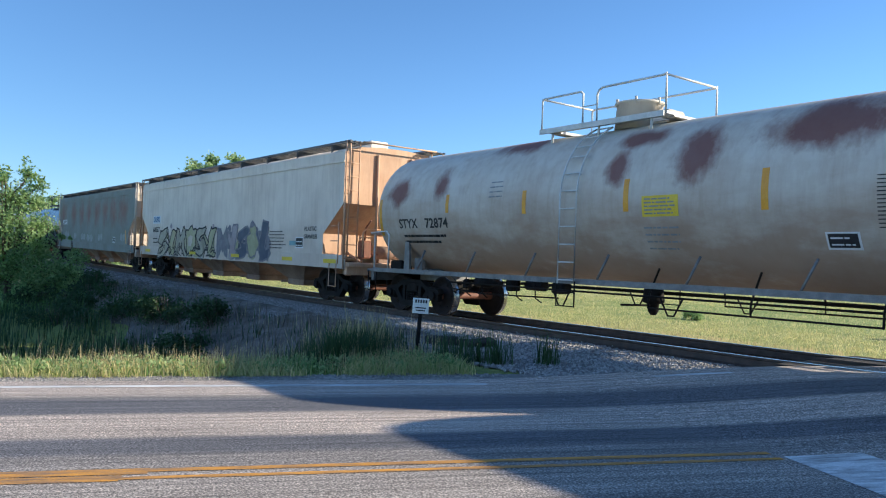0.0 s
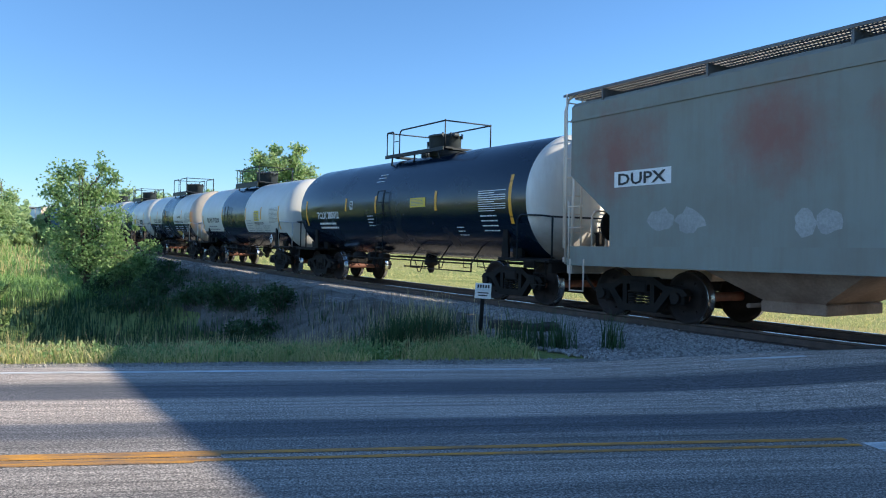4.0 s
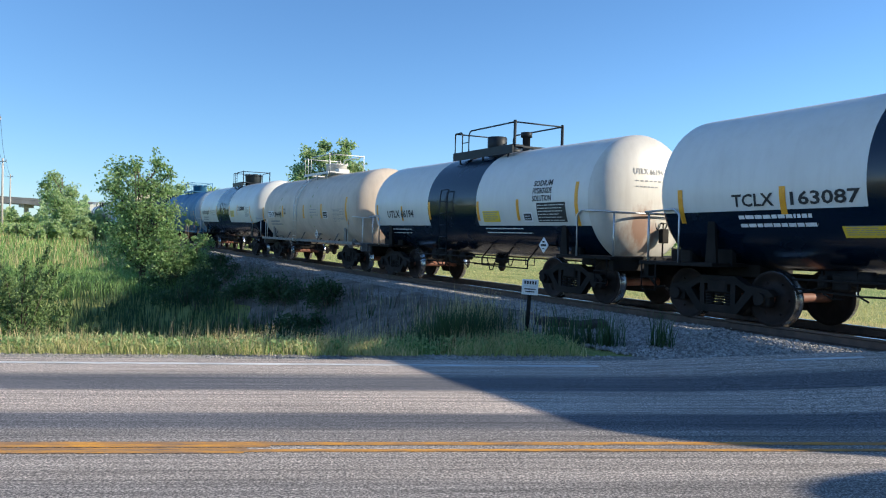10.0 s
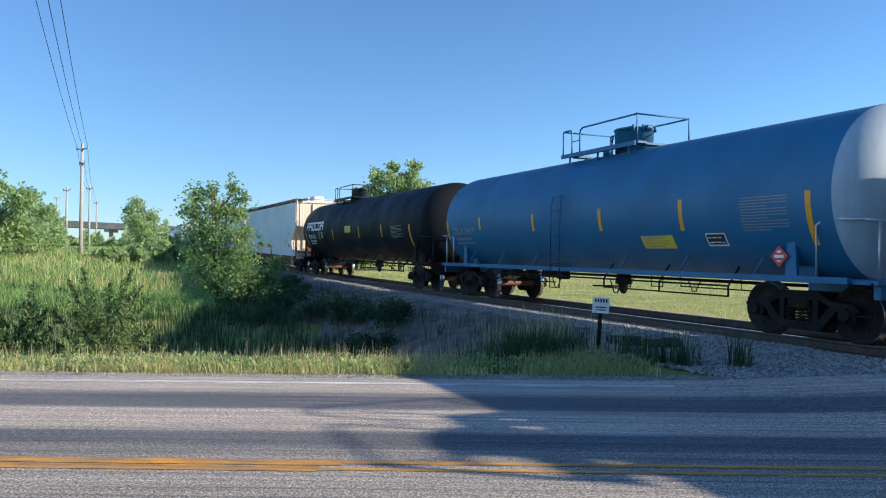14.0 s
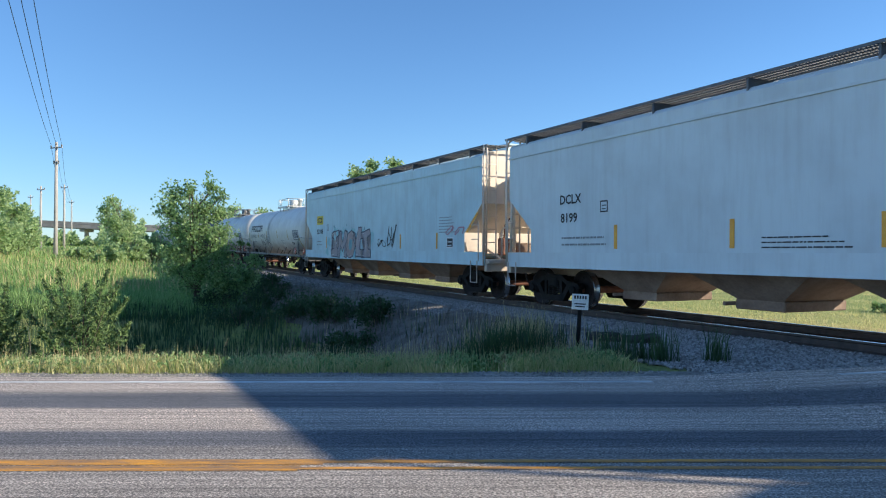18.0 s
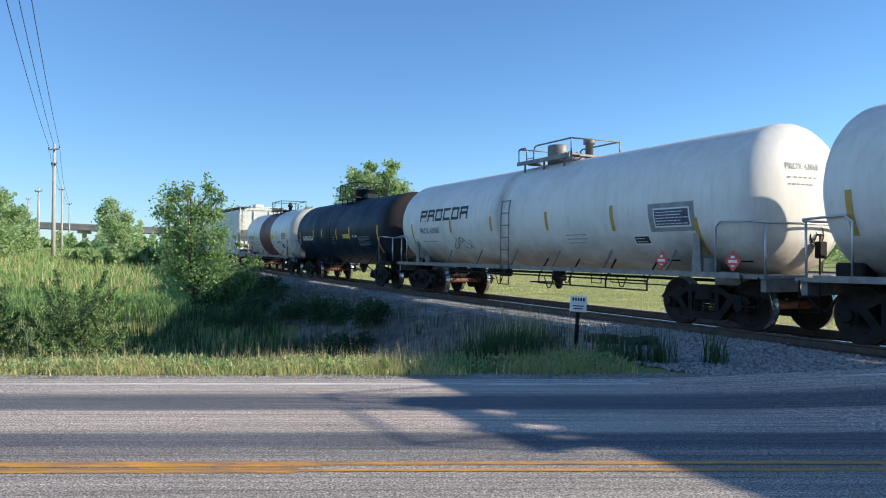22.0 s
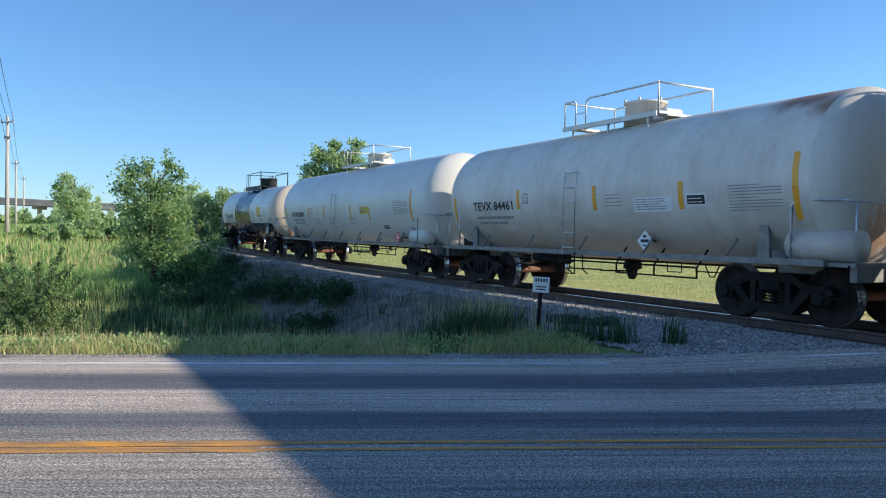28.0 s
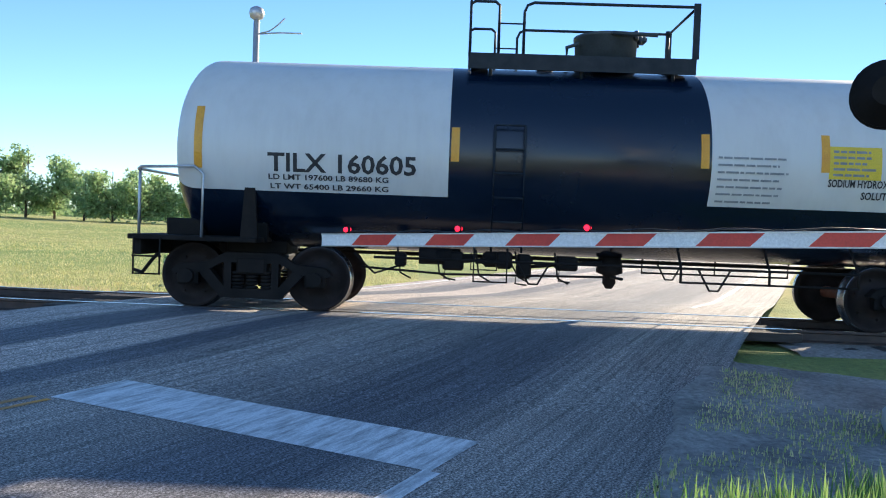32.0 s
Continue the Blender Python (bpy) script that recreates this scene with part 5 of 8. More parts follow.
def head_letter(car, R, zc, half, text, y0, y1, z, tall, ink="ink_black"):
    """Stencilled letters on the dished front head, read along +y."""
    pts, polys = glyphs(text)
    lo, wide, top = min(p[0] for p in pts), max(p[0] for p in pts) - min(p[0] for p in pts), max(p[1] for p in pts)
    bm, vs = bmesh.new(), []
    for px, py in pts:
        y, zz = y0 + (y1 - y0) * (px - lo) / wide, z + tall * py / top
        r = min(0.98, math.hypot(y, zz - zc) / R)
        vs.append(bm.verts.new((head_x(R, half, r) + 0.007, y, zz)))
    for p in polys:
        bm.faces.new([vs[i] for i in p])
    return part("lettering", bm, M[ink], car, "stencilled mark on the tank head")


def stripe(car, wall, x, z, h, w=0.1, ink="yellow"):
    return decal("reflector_stripe", car, wall, x - w / 2, x + w / 2, z, h, ink, "yellow reflective strip", 0.006)


def placard(car, wall, x, z, size=0.3, ink="ink_white"):
    """Upright diamond placard with unreadable print, on a bracket in front of the tank side."""
    y = -1.29
    side = size * 0.86
    bm = bmesh.new()
    box(bm, (x, y, z), (side, 0.014, side), Matrix.Rotation(radians(45), 4, "Y"), 0.003)
    ob = part("placard", bm, M[ink], car, "%s diamond hazard placard" % ("red" if ink == "red" else "white"))
    bm = bmesh.new()
    for dz, a, h in ((0.3, 0.3, 0.16), (0.0, 0.75, 0.2), (-0.3, 0.3, 0.1)):
        box(bm, (x, y - 0.009, z + dz * side), (a * side, 0.006, h * side))
    tagged(part("placard_print", bm, M["ink_white" if ink == "red" else "ink_black"], ob), kind="stuff")
    bm = bmesh.new()
    box(bm, (x, y + 0.3, z), (0.05, 0.58, 0.03))
    part("bracket", bm, M["under"], ob, "steel placard bracket")
    return ob


def info_panel(car, wall, x, z, w, h, ink="ink_black", frame="ink_white", rows=2, seed=1):
    decal("data_panel", car, wall, x, x + w, z, h, frame, "", 0.005)
    ob = decal("data_panel", car, wall, x + 0.03, x + w - 0.03, z + 0.03, h - 0.06, ink, "", 0.008)
    small_print(car, wall, x + 0.06, x + w - 0.04, z + 0.06, rows, frame, (h - 0.1) / rows, seed)
    return ob


def hopper_car(name_label, L, body, s_front, end_ink=None, bays=4, board="board_grey", group="hopper cars of the train", roof=None, eave=3.8):
    car = thing("hopper_car", name_label, "hopper car", group)
    centre = s_front - L / 2
    tc = L / 2 - OVER
    for sg in (-1, 1):
        truck(car, sg * tc, centre)
    couplers(car, L)
    e, b, W2 = tc + 1.3, tc + 0.25, 1.56
    zs, z1, z2 = 1.3, 2.7, eave + 0.22
    bm = bmesh.new()
    prism(bm, [(-b, zs), (b, zs), (b, 1.9), (e, z1), (e, z2), (-e, z2), (-e, z1), (-b, 1.9)], -W2, W2)
    for f in bm.faces:
        c = f.calc_center_median()
        f.material_index = 1 if abs(c.x) > b - 0.1 and abs(f.normal.y) < 0.5 else 0
    part("body", mesh_from(bm, "body", (M[body], M[end_ink or body])), None, car)
    bm = bmesh.new()
    prof = [(-W2, z2), (-W2 + 0.08, z2 + 0.08), (-1.1, z2 + 0.16), (-0.4, z2 + 0.22), (0.4, z2 + 0.22), (1.1, z2 + 0.16), (W2 - 0.08, z2 + 0.08), (W2, z2)]
    ends = [[bm.verts.new((x, y, z)) for y, z in prof] for x in (-e, e)]
    for k in range(len(prof) - 1):
        bm.faces.new((ends[0][k], ends[1][k], ends[1][k + 1], ends[0][k + 1])).smooth = True
    bm.faces.new(ends[0]).material_index = 1
    bm.faces.new(list(reversed(ends[1]))).material_index = 1
    bmesh.ops.recalc_face_normals(bm, faces=bm.faces[:])
    part("roof", bm, (M[roof or body], M[end_ink or body]), car)
    bm = bmesh.new()
    for y in (-W2 - 0.015, W2 + 0.015):
        box(bm, (0, y, z2 - 0.26), (2 * e, 0.02, 0.05))
    part("top_chord", bm, M[body], car, "raised rib under the roof edge")
    for y in (-W2 - 0.01, W2 + 0.01):
        bm = bmesh.new()
        box(bm, (0, y - math.copysign(0.036, y), 1.17), (L - 1.1, 0.06, 0.34))
        box(bm, (0, y - math.copysign(0.04, y), 0.99), (L - 1.1, 0.1, 0.03))
        part("side_sill", bm, M[body], car, "deep side sill")
    zt = z2 + 0.26
    for y in (-1.25, 1.25):
        bm = bmesh.new()
        for dy in (-0.3, -0.15, 0.0, 0.15, 0.3):
            box(bm, (0, y + dy, zt), (2 * e + 0.5, 0.025, 0.05 if abs(dy) > 0.25 else 0.03))
        k = int((2 * e) / 0.06)
        for i in range(k + 1):
            box(bm, (-e - 0.2 + (2 * e + 0.4) * i / k, y, zt), (0.02, 0.6, 0.03))
        for i in range(int(e)):
            x = -e + 0.8 + (2 * e - 1.6) * i / (int(e) - 1)
            box(bm, (x, y, zt - 0.13), (0.04, 0.58, 0.22))
        part("running_board", bm, M[board], car, "steel grating walk along the roof")
    bm = bmesh.new()
    for i in range(10):
        x = -e + 1.4 + (2 * e - 2.8) * i / 9
        box(bm, (x, 0, z2 + 0.36), (1.2, 0.6, 0.32), bevel=0.03)
    part("hatch_row", bm, M[roof or body], car, "row of roof hatch covers")
    span = 2 * (tc - 1.25)
    for i in range(bays):
        w = span / bays
        x = -span / 2 + w * (i + 0.5)
        bm = bmesh.new()
        top = [bm.verts.new((x + sx * w * 0.5, sy * 1.3, 1.12)) for sx, sy in ((-1, -1), (1, -1), (1, 1), (-1, 1))]
        bot = [bm.verts.new((x + sx * w * 0.15, sy * 0.75, 0.5)) for sx, sy in ((-1, -1), (1, -1), (1, 1), (-1, 1))]
        for k in range(4):
            bm.faces.new((top[(k + 1) % 4], top[k], bot[k], bot[(k + 1) % 4]))
        bm.faces.new(bot)
        box(bm, (x, 0, 0.42), (w * 0.34, 1.55, 0.18), bevel=0.02)
        tube(bm, [(x - w * 0.2, -0.95, 0.42), (x - w * 0.2, 0.95, 0.42)], 0.04)
        bmesh.ops.recalc_face_normals(bm, faces=bm.faces[:])
        part("hopper_bay", bm, M["bay"], car, "rust-stained discharge hopper")
    for sg in (-1, 1):
        bm = bmesh.new()
        box(bm, (sg * (L / 2 - 1.6), 0, 1.08), (2.5, 3.0, 0.1), bevel=0.01)
        box(bm, (sg * (L / 2 - 0.55), 0, 0.98), (0.14, 3.0, 0.34), bevel=0.02)
        box(bm, (sg * (L / 2 - 1.6), 0, 0.92), (2.6, 0.5, 0.36), bevel=0.02)
        part("end_platform", bm, M[end_ink or body], car, "end deck over the truck")
        for y in (-1.5, -0.55, 0.55, 1.5):
            bm = bmesh.new()
            tube(bm, [(sg * (e - 0.02), y, z2), (sg * (e - 0.02), y, z1), (sg * (L / 2 - 0.62), y, 1.15)] if abs(y) > 1 else [(sg * (e + 0.05), y, z2), (sg * (e + 0.05), y, 1.1)], 0.045, 4)
            part("end_post", bm, M[end_ink or body], car, "steel corner post" if abs(y) > 1 else "")
        for y in (-0.8, 0.8):
            bm = bmesh.new()
            tube(bm, [(sg * b, y, zs + 0.1), (sg * (e - 0.1), y, 1.1)], 0.04, 4)
            part("end_brace", bm, M[end_ink or body], car)
        for y in (-1.38, 1.38):
            bm = bmesh.new()
            x = sg * (e + 0.12)
            for dy in (-0.2, 0.2):
                tube(bm, [(x, y + dy, 1.0), (x, y + dy, zt + 0.02)], 0.02)
            for k in range(9):
                tube(bm, [(x, y - 0.2, 1.25 + 0.36 * k), (x, y + 0.2, 1.25 + 0.36 * k)], 0.014)
            part("end_ladder", bm, M[end_ink or body], car, "end ladder to the roof")
            bm = bmesh.new()
            xs2 = sg * (L / 2 - 0.75)
            tube(bm, [(xs2, y * 1.2, 1.1), (xs2, y * 1.2, 0.5), (xs2 - sg * 0.38, y * 1.2, 0.5), (xs2 - sg * 0.38, y * 1.2, 1.1)], 0.017)
            for z in (1.7, 2.1):
                tube(bm, [(sg * (L / 2 - 1.1), y * 1.19, z), (sg * (L / 2 - 0.7), y * 1.19, z)], 0.015)
            tube(bm, [(sg * (L / 2 - 0.7), y * 1.19, 1.1), (sg * (L / 2 - 0.7), y * 1.19, 2.2)], 0.017)
            part("corner_step", bm, M[end_ink or body], car)
        bm = bmesh.new()
        tube(bm, [(sg * (e + 0.22), -W2 + 0.03, 1.3), (sg * (e + 0.22), -W2 + 0.03, zt - 0.3), (sg * (e + 0.16), -W2 + 0.06, zt - 0.08), (sg * (e - 0.05), -W2 + 0.1, zt + 0.03)], 0.026)
        tube(bm, [(sg * (e + 0.3), -1.2, zt), (sg * (e + 0.3), 1.2, zt)], 0.022)
        part("roof_grab", bm, M[end_ink or body], car)
    bm = bmesh.new()
    turned(bm, [(-0.02, 0.3), (0.02, 0.3)], "X", 18, (-(L / 2 - 0.9), -0.7, 1.75))
    turned(bm, [(-L / 2 + 1.2, 0.2), (-L / 2 + 2.1, 0.2)], "X", 14, (0, 0.5, 1.45))
    part("brake_wheel", bm, M["under"], car)
    for sg in (-1, 1):                              # brake gear on the end decks
        bm = bmesh.new()
        turned(bm, [(-0.42, 0.02), (-0.4, 0.19), (0.4, 0.19), (0.42, 0.02)], "Y", 16, (sg * (tc + 0.75), 0.25, 1.42))
        box(bm, (sg * (tc + 0.75), 0.25, 1.18), (0.16, 0.7, 0.16))
        part("air_reservoir", bm, M["bay"], car, "rust-stained air reservoir on the end deck")
        bm = bmesh.new()
        box(bm, (sg * (tc + 0.9), -0.62, 1.5), (0.3, 0.28, 0.5), bevel=0.04)
        tube(bm, [(sg * (tc + 0.9), -0.62, 1.75), (sg * (tc + 0.95), -0.62, 2.1), (sg * (e - 0.12), -0.6, 2.3)], 0.025)
        tube(bm, [(sg * (tc + 0.9), -0.5, 1.4), (sg * (tc + 0.8), 0.1, 1.35)], 0.022)
        part("brake_valve", bm, M["axle"], car, "rusty brake valve with its pipes")
        bm = bmesh.new()
        tube(bm, [(sg * (L / 2 - 0.6), -0.95, 1.12), (sg * (L / 2 - 0.6), -0.95, 1.95), (sg * (L / 2 - 0.6), -0.85, 2.05), (sg * (L / 2 - 0.6), 0.85, 2.05), (sg * (L / 2 - 0.6), 0.95, 1.95), (sg * (L / 2 - 0.6), 0.95, 1.12)], 0.022)
        part("end_handrail", bm, M[end_ink or body], car, "bent pipe handrail")
    return car, Wall(None, 0, -W2), centre


# ---- the train, from its head backwards: rear and front truck of each car along the track at the clip's start ----
TRUCKS = {"Z": (7.1, 19.0), "A": (-8.97, 3.2), "B": (-28.59, -12.86), "C": (-47.7, -32.38), "D": (-62.08, -51.51), "E": (-75.2, -65.95), "F": (-87.6, -78.95),
          "G": (-100.53, -91.36), "H": (-113.05, -104.45), "I": (-125.94, -117.1), "J": (-138.71, -129.85), "K": (-153.45, -142.62), "L": (-169.8, -157.4),
          "M": (-189.39, -174.0), "N": (-208.51, -193.2), "O": (-228.12, -212.6), "P": (-244.19, -232.3), "Q": (-260.93, -248.07), "R": (-275.0, -264.83),
          "S": (-288.78, -278.9), "T": (-308.58, -292.85), "U": (-321.43, -312.37), "V": (-337.28, -325.23), "W": (-351.29, -341.72)}
RAIL_UP = {"A": 0.66, "D": 0.72, "E": 0.66, "F": 0.78, "G": 0.70, "H": 0.80, "I": 0.60, "J": 0.72, "K": 0.62, "L": 0.64, "M": 0.60, "P": 0.46, "Q": 0.40, "R": 0.66, "S": 0.55, "U": 0.60, "V": 0.62, "W": 0.77}   # railing height over the walkway
CARS = []                                           # (car, centre at the start)


def tank_at(k, label, R, zc, body, **how):
    r, f = TRUCKS[k]
    L = f - r + 2 * OVER
    how.setdefault("rail_up", RAIL_UP.get(k, 0.62))
    car, wall, centre = tank_car(label, L, R, zc, (f - r) / 2 + 0.75, body, f + OVER, **how)
    CARS.append((car, centre))
    return car, wall


def hopper_at(k, label, body, *how, **named):
    r, f = TRUCKS[k]
    car, wall, centre = hopper_car(label, f - r + 2 * OVER, body, f + OVER, *how, **named)
    CARS.append((car, centre))
    return car, wall


def head_mark(k, car, w, text, z=0.5, ink="ink_dim", trim=0.0):
    r, f = TRUCKS[k]
    half = (f - r) / 2 + 0.75 - trim
    head_letter(car, w.R, w.zc, half, text, -0.58, -0.58 + 0.078 * len(text), w.zc + z, 0.12, ink)
    for j, wide in enumerate((0.36, 0.3)):
        bm = bmesh.new()
        for q in range(6):
            y, zz = -0.5 + wide * q / 3, w.zc + z - 0.14 - 0.12 * j
            x = head_x(w.R, half, math.hypot(y, zz - w.zc) / w.R) + 0.004
            box(bm, (x, y, zz), (0.006, 0.07, 0.025))
        tagged(part("small_print", bm, M["ink_dim"], car), kind="stuff")


def stripes(car, w, *rows, ink="yellow", wide=0.11):
    for x, z, h in rows:
        stripe(car, w, x, z - h / 2, h, wide, ink)


def notice(car, w, x0, x1, z0, z1, ink="sign_yellow", rows=5):
    decal("sign_panel", car, w, x0, x1, z0, z1 - z0, ink, "yellow notice panel with unreadable print" if ink == "sign_yellow" else "pale product panel with unreadable print")
    small_print(car, w, x0 + 0.05, x1 - 0.05, z0 + 0.04, rows, "ink_dim", (z1 - z0 - 0.05) / rows, 5, "", 0.42)


def table(car, w, x0, x1, z0, z1, ink="ink_dim"):
    """The dense inspection table stencilled near a car's end."""
    n = max(5, int((z1 - z0) / 0.048))
    bm = bmesh.new()
    for k in range(n):
        patch_on(bm, w, x0, x1 if k % 4 else x0 + 0.6 * (x1 - x0), z0 + (z1 - z0) * k / n, 0.016, 0.009)
    tagged(part("small_print", bm, M[ink], car, "ruled inspection table"), kind="stuff")


def weights(car, w, x, z, ink, wide=1.7):
    small_print(car, w, x, x + wide, z, 2, ink, 0.13, 3, "", 0.48)


# the head of the train, already past
tank_at("Z", "pale grey tank car, past the crossing", 1.42, 2.4, "procor_grey", side_sill=True)

car, w = tank_at("A", "pale grey tank car with large rust-red stains", 1.45, 2.45, "rusty_tan", rail_ink="rail_white", top_x=-0.65, ladder_x=-0.6, side_sill=True, fittings="bonnet", end_ink="rail_grey", hand_ink="rail_white", hoop=1.1, climb=True)
letter(car, w, "STYX", -6.2, -5.45, 2.02, 0.22, "ink_black")
letter(car, w, "72874", -5.15, -4.3, 2.02, 0.22, "ink_black")
weights(car, w, -6.1, 1.68, "ink_black")
stripes(car, w, (-7.0, 2.3, 0.9), (-4.3, 2.53, 0.4), (-1.85, 2.47, 0.45), (0.63, 2.49, 0.55), (3.1, 2.47, 0.6), (6.6, 2.3, 0.9))
notice(car, w, 0.96, 1.66, 2.12, 2.46)
small_print(car, w, 0.96, 1.7, 1.6, 4, "ink_dim", 0.11, 5)
info_panel(car, w, 3.9, 1.62, 0.45, 0.27, seed=9)
table(car, w, 4.6, 5.5, 1.9, 2.6, "ink_black")
small_print(car, w, -2.9, -2.4, 2.6, 4, "ink_dim", 0.1, 6)

car, w = hopper_at("B", "grey covered hopper with graffiti and rust-orange end", "hopper_grey", "rust_end", roof="hopper_grey", eave=3.86)
decal("sign_panel", car, w, -7.42, -6.4, 2.33, 0.34, "ink_white", "white panel behind the mark")
letter(car, w, "DUPX", -7.35, -6.48, 2.4, 0.22, "ink_blue", lift=0.013)
letter(car, w, "68537", -7.38, -6.48, 1.97, 0.21, "ink_black")
small_print(car, w, -7.38, -6.5, 1.5, 2, "ink_black", 0.16, 2)
splashes(car, w, -6.4, 0.0, 1.05, 1.5, "spray_pale", 14, 3, 0.1, 0.3)
splashes(car, w, -6.2, 0.0, 1.1, 2.35, "spray_mauve", 9, 33, 0.08, 0.16)
mural(car, w, -6.5, 0.1, 0.98, 1.1, ("hook", "leg", "peaks", "loop", "hook", "leg"), ("spray_tan", "spray_pale", "spray_tan", "spray_pale"), "ink_black", "spray_mauve", "hopper_grey", 4, 0.03, 0.1)
squiggle(car, w, -6.4, 0.0, 1.0, 0.45, "ink_black", 31, 48, 0.016)
splashes(car, w, 0.4, 4.6, 1.2, 2.1, "spray_b", 16, 8, 0.12, 0.34)
splashes(car, w, 0.6, 4.6, 1.2, 1.9, "spray_a", 9, 12, 0.12, 0.26)
mural(car, w, 0.3, 4.6, 1.08, 1.1, ("peaks", "leg", "hook", "loop", "leg"), ("spray_b", "spray_mauve", "spray_navy", "spray_a", "spray_navy"), "spray_b", None, "spray_a", 9, 0.03, 0.08)
small_print(car, w, 4.65, 5.9, 1.45, 6, "ink_black", 0.1, 4)
letter(car, w, "PLASTIC", 7.0, 7.72, 1.98, 0.12, "ink_black")
letter(car, w, "GRANULES", 6.98, 7.78, 1.76, 0.12, "ink_black")
decal("sign_panel", car, w, 6.05, 6.5, 1.55, 0.14, "spray_d", "faded blue panel")
info_panel(car, w, 6.45, 1.48, 0.5, 0.32, seed=12)
for x in (-8.4, -2.6, 1.6, 5.6, 8.2):
    decal("reflector_stripe", car, w, x, x + 0.7, 1.1, 0.11, "sign_yellow", "yellow reflective strip", 0.018)

car, w = hopper_at("C", "sooty grey covered hopper with brown stains", "hopper_dark", "hopper_grey", roof="hopper_dark")
decal("sign_panel", car, w, -7.8, -6.5, 2.4, 0.28, "ink_white", "white panel behind the mark")
letter(car, w, "DUPX", -7.7, -6.6, 2.44, 0.2, "ink_black", lift=0.013)
for x, wd, z in ((-7.0, 1.2, 1.55), (-4.3, 0.7, 1.5), (-2.4, 1.2, 1.45), (-0.9, 1.6, 1.4), (1.8, 1.1, 1.45), (6.5, 0.9, 1.5)):
    blob_fill(car, w, x, x + wd, z, 0.42, "spray_grey", int(x * 10), 2, "painted-over grey patch")
info_panel(car, w, 5.05, 1.4, 0.55, 0.3, seed=12)
decal("reflector_stripe", car, w, 7.6, 7.72, 1.4, 0.65, "yellow", "yellow reflective strip", 0.006, -0.3)
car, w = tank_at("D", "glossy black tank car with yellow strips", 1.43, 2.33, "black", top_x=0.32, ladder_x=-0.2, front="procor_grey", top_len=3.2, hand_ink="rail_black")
letter(car, w, "TCLX 205012", -4.86, -3.17, 2.0, 0.22, "ink_white")
weights(car, w, -4.75, 1.68, "ink_white", 1.4)
stripes(car, w, (-5.75, 2.2, 0.85), (-2.63, 2.4, 0.4), (-0.65, 2.36, 0.5), (2.6, 2.36, 0.5), (5.65, 2.31, 1.1))
notice(car, w, 1.33, 2.11, 2.22, 2.46)
table(car, w, 4.46, 5.5, 2.05, 2.55, "ink_white")
small_print(car, w, 4.5, 5.3, 1.6, 4, "ink_white", 0.11, 8)
info_panel(car, w, -2.35, 2.25, 0.2, 0.25, "black", "ink_white", 2)
small_print(car, w, -0.9, -0.3, 3.0, 3, "ink_white", 0.1, 3)
small_print(car, w, -1.2, -0.8, 1.75, 4, "ink_white", 0.09, 3)
small_print(car, w, 3.4, 3.8, 1.5, 3, "ink_white", 0.09, 3)

car, w = tank_at("E", "white tank car with black belt and black belly", 1.37, 2.25, "white", low="black", cut=1.53, band=(-2.2, 1.12), band_ink="black", top_x=-0.45, ladder_x=-1.2, front="white")
head_mark("E", car, w, "OLNX 712230")
letter(car, w, "OLNX 712230", -4.55, -2.62, 1.95, 0.22, "ink_black")
weights(car, w, -4.4, 1.6, "ink_dim", 1.6)
stripes(car, w, (-5.3, 2.0, 0.6), (-2.14, 2.3, 0.5), (1.22, 2.28, 0.5), (3.14, 2.29, 0.5), (5.1, 2.1, 0.9))
notice(car, w, 2.29, 2.88, 1.98, 2.39)
letter(car, w, "HYDROXIDE SOLUTION", 2.31, 3.42, 1.84, 0.1, "ink_black")
small_print(car, w, 2.33, 3.1, 1.6, 3, "ink_dim", 0.085, 6)
small_print(car, w, 3.3, 4.1, 1.6, 3, "ink_dim", 0.085, 7)
small_print(car, w, 1.35, 2.15, 1.58, 5, "ink_dim", 0.1, 6)
table(car, w, 4.09, 5.0, 1.9, 2.5)
placard(car, w, 4.2, 1.28)

TCLX_LABEL = "white tank car with black belt, white stencils on black belly"
car, w = tank_at("F", TCLX_LABEL, 1.37, 2.28, "white", low="black", cut=1.88, band=(-1.7, 1.15), band_ink="black", top_x=0.0, ladder_x=-0.9, front="white_rim", hoop=1.15, trim=0.5)
head_mark("F", car, w, "TCLX 163012", trim=0.5)
letter(car, w, "TCLX 163012", -4.05, -1.72, 1.95, 0.2, "ink_black")
letter(car, w, "SODIUM", 2.04, 2.72, 2.2, 0.13, "ink_black")
letter(car, w, "HYDROXIDE SOLUTION", 1.39, 3.29, 1.93, 0.13, "ink_black")
stripes(car, w, (-5.0, 2.1, 0.6), (-3.08, 2.42, 0.45), (-0.92, 2.42, 0.45), (2.97, 2.4, 0.5), (4.9, 2.1, 0.9))
for x, wd in ((1.3, 0.8), (2.2, 1.0), (3.4, 0.9), (-1.3, 1.0), (-4.0, 1.2)):
    small_print(car, w, x, x + wd, 1.5, 3, "ink_white", 0.11, int(x * 3))
notice(car, w, 1.13, 2.0, 1.27, 1.55)
table(car, w, 3.63, 4.8, 1.95, 2.5)
placard(car, w, 3.25, 1.22)

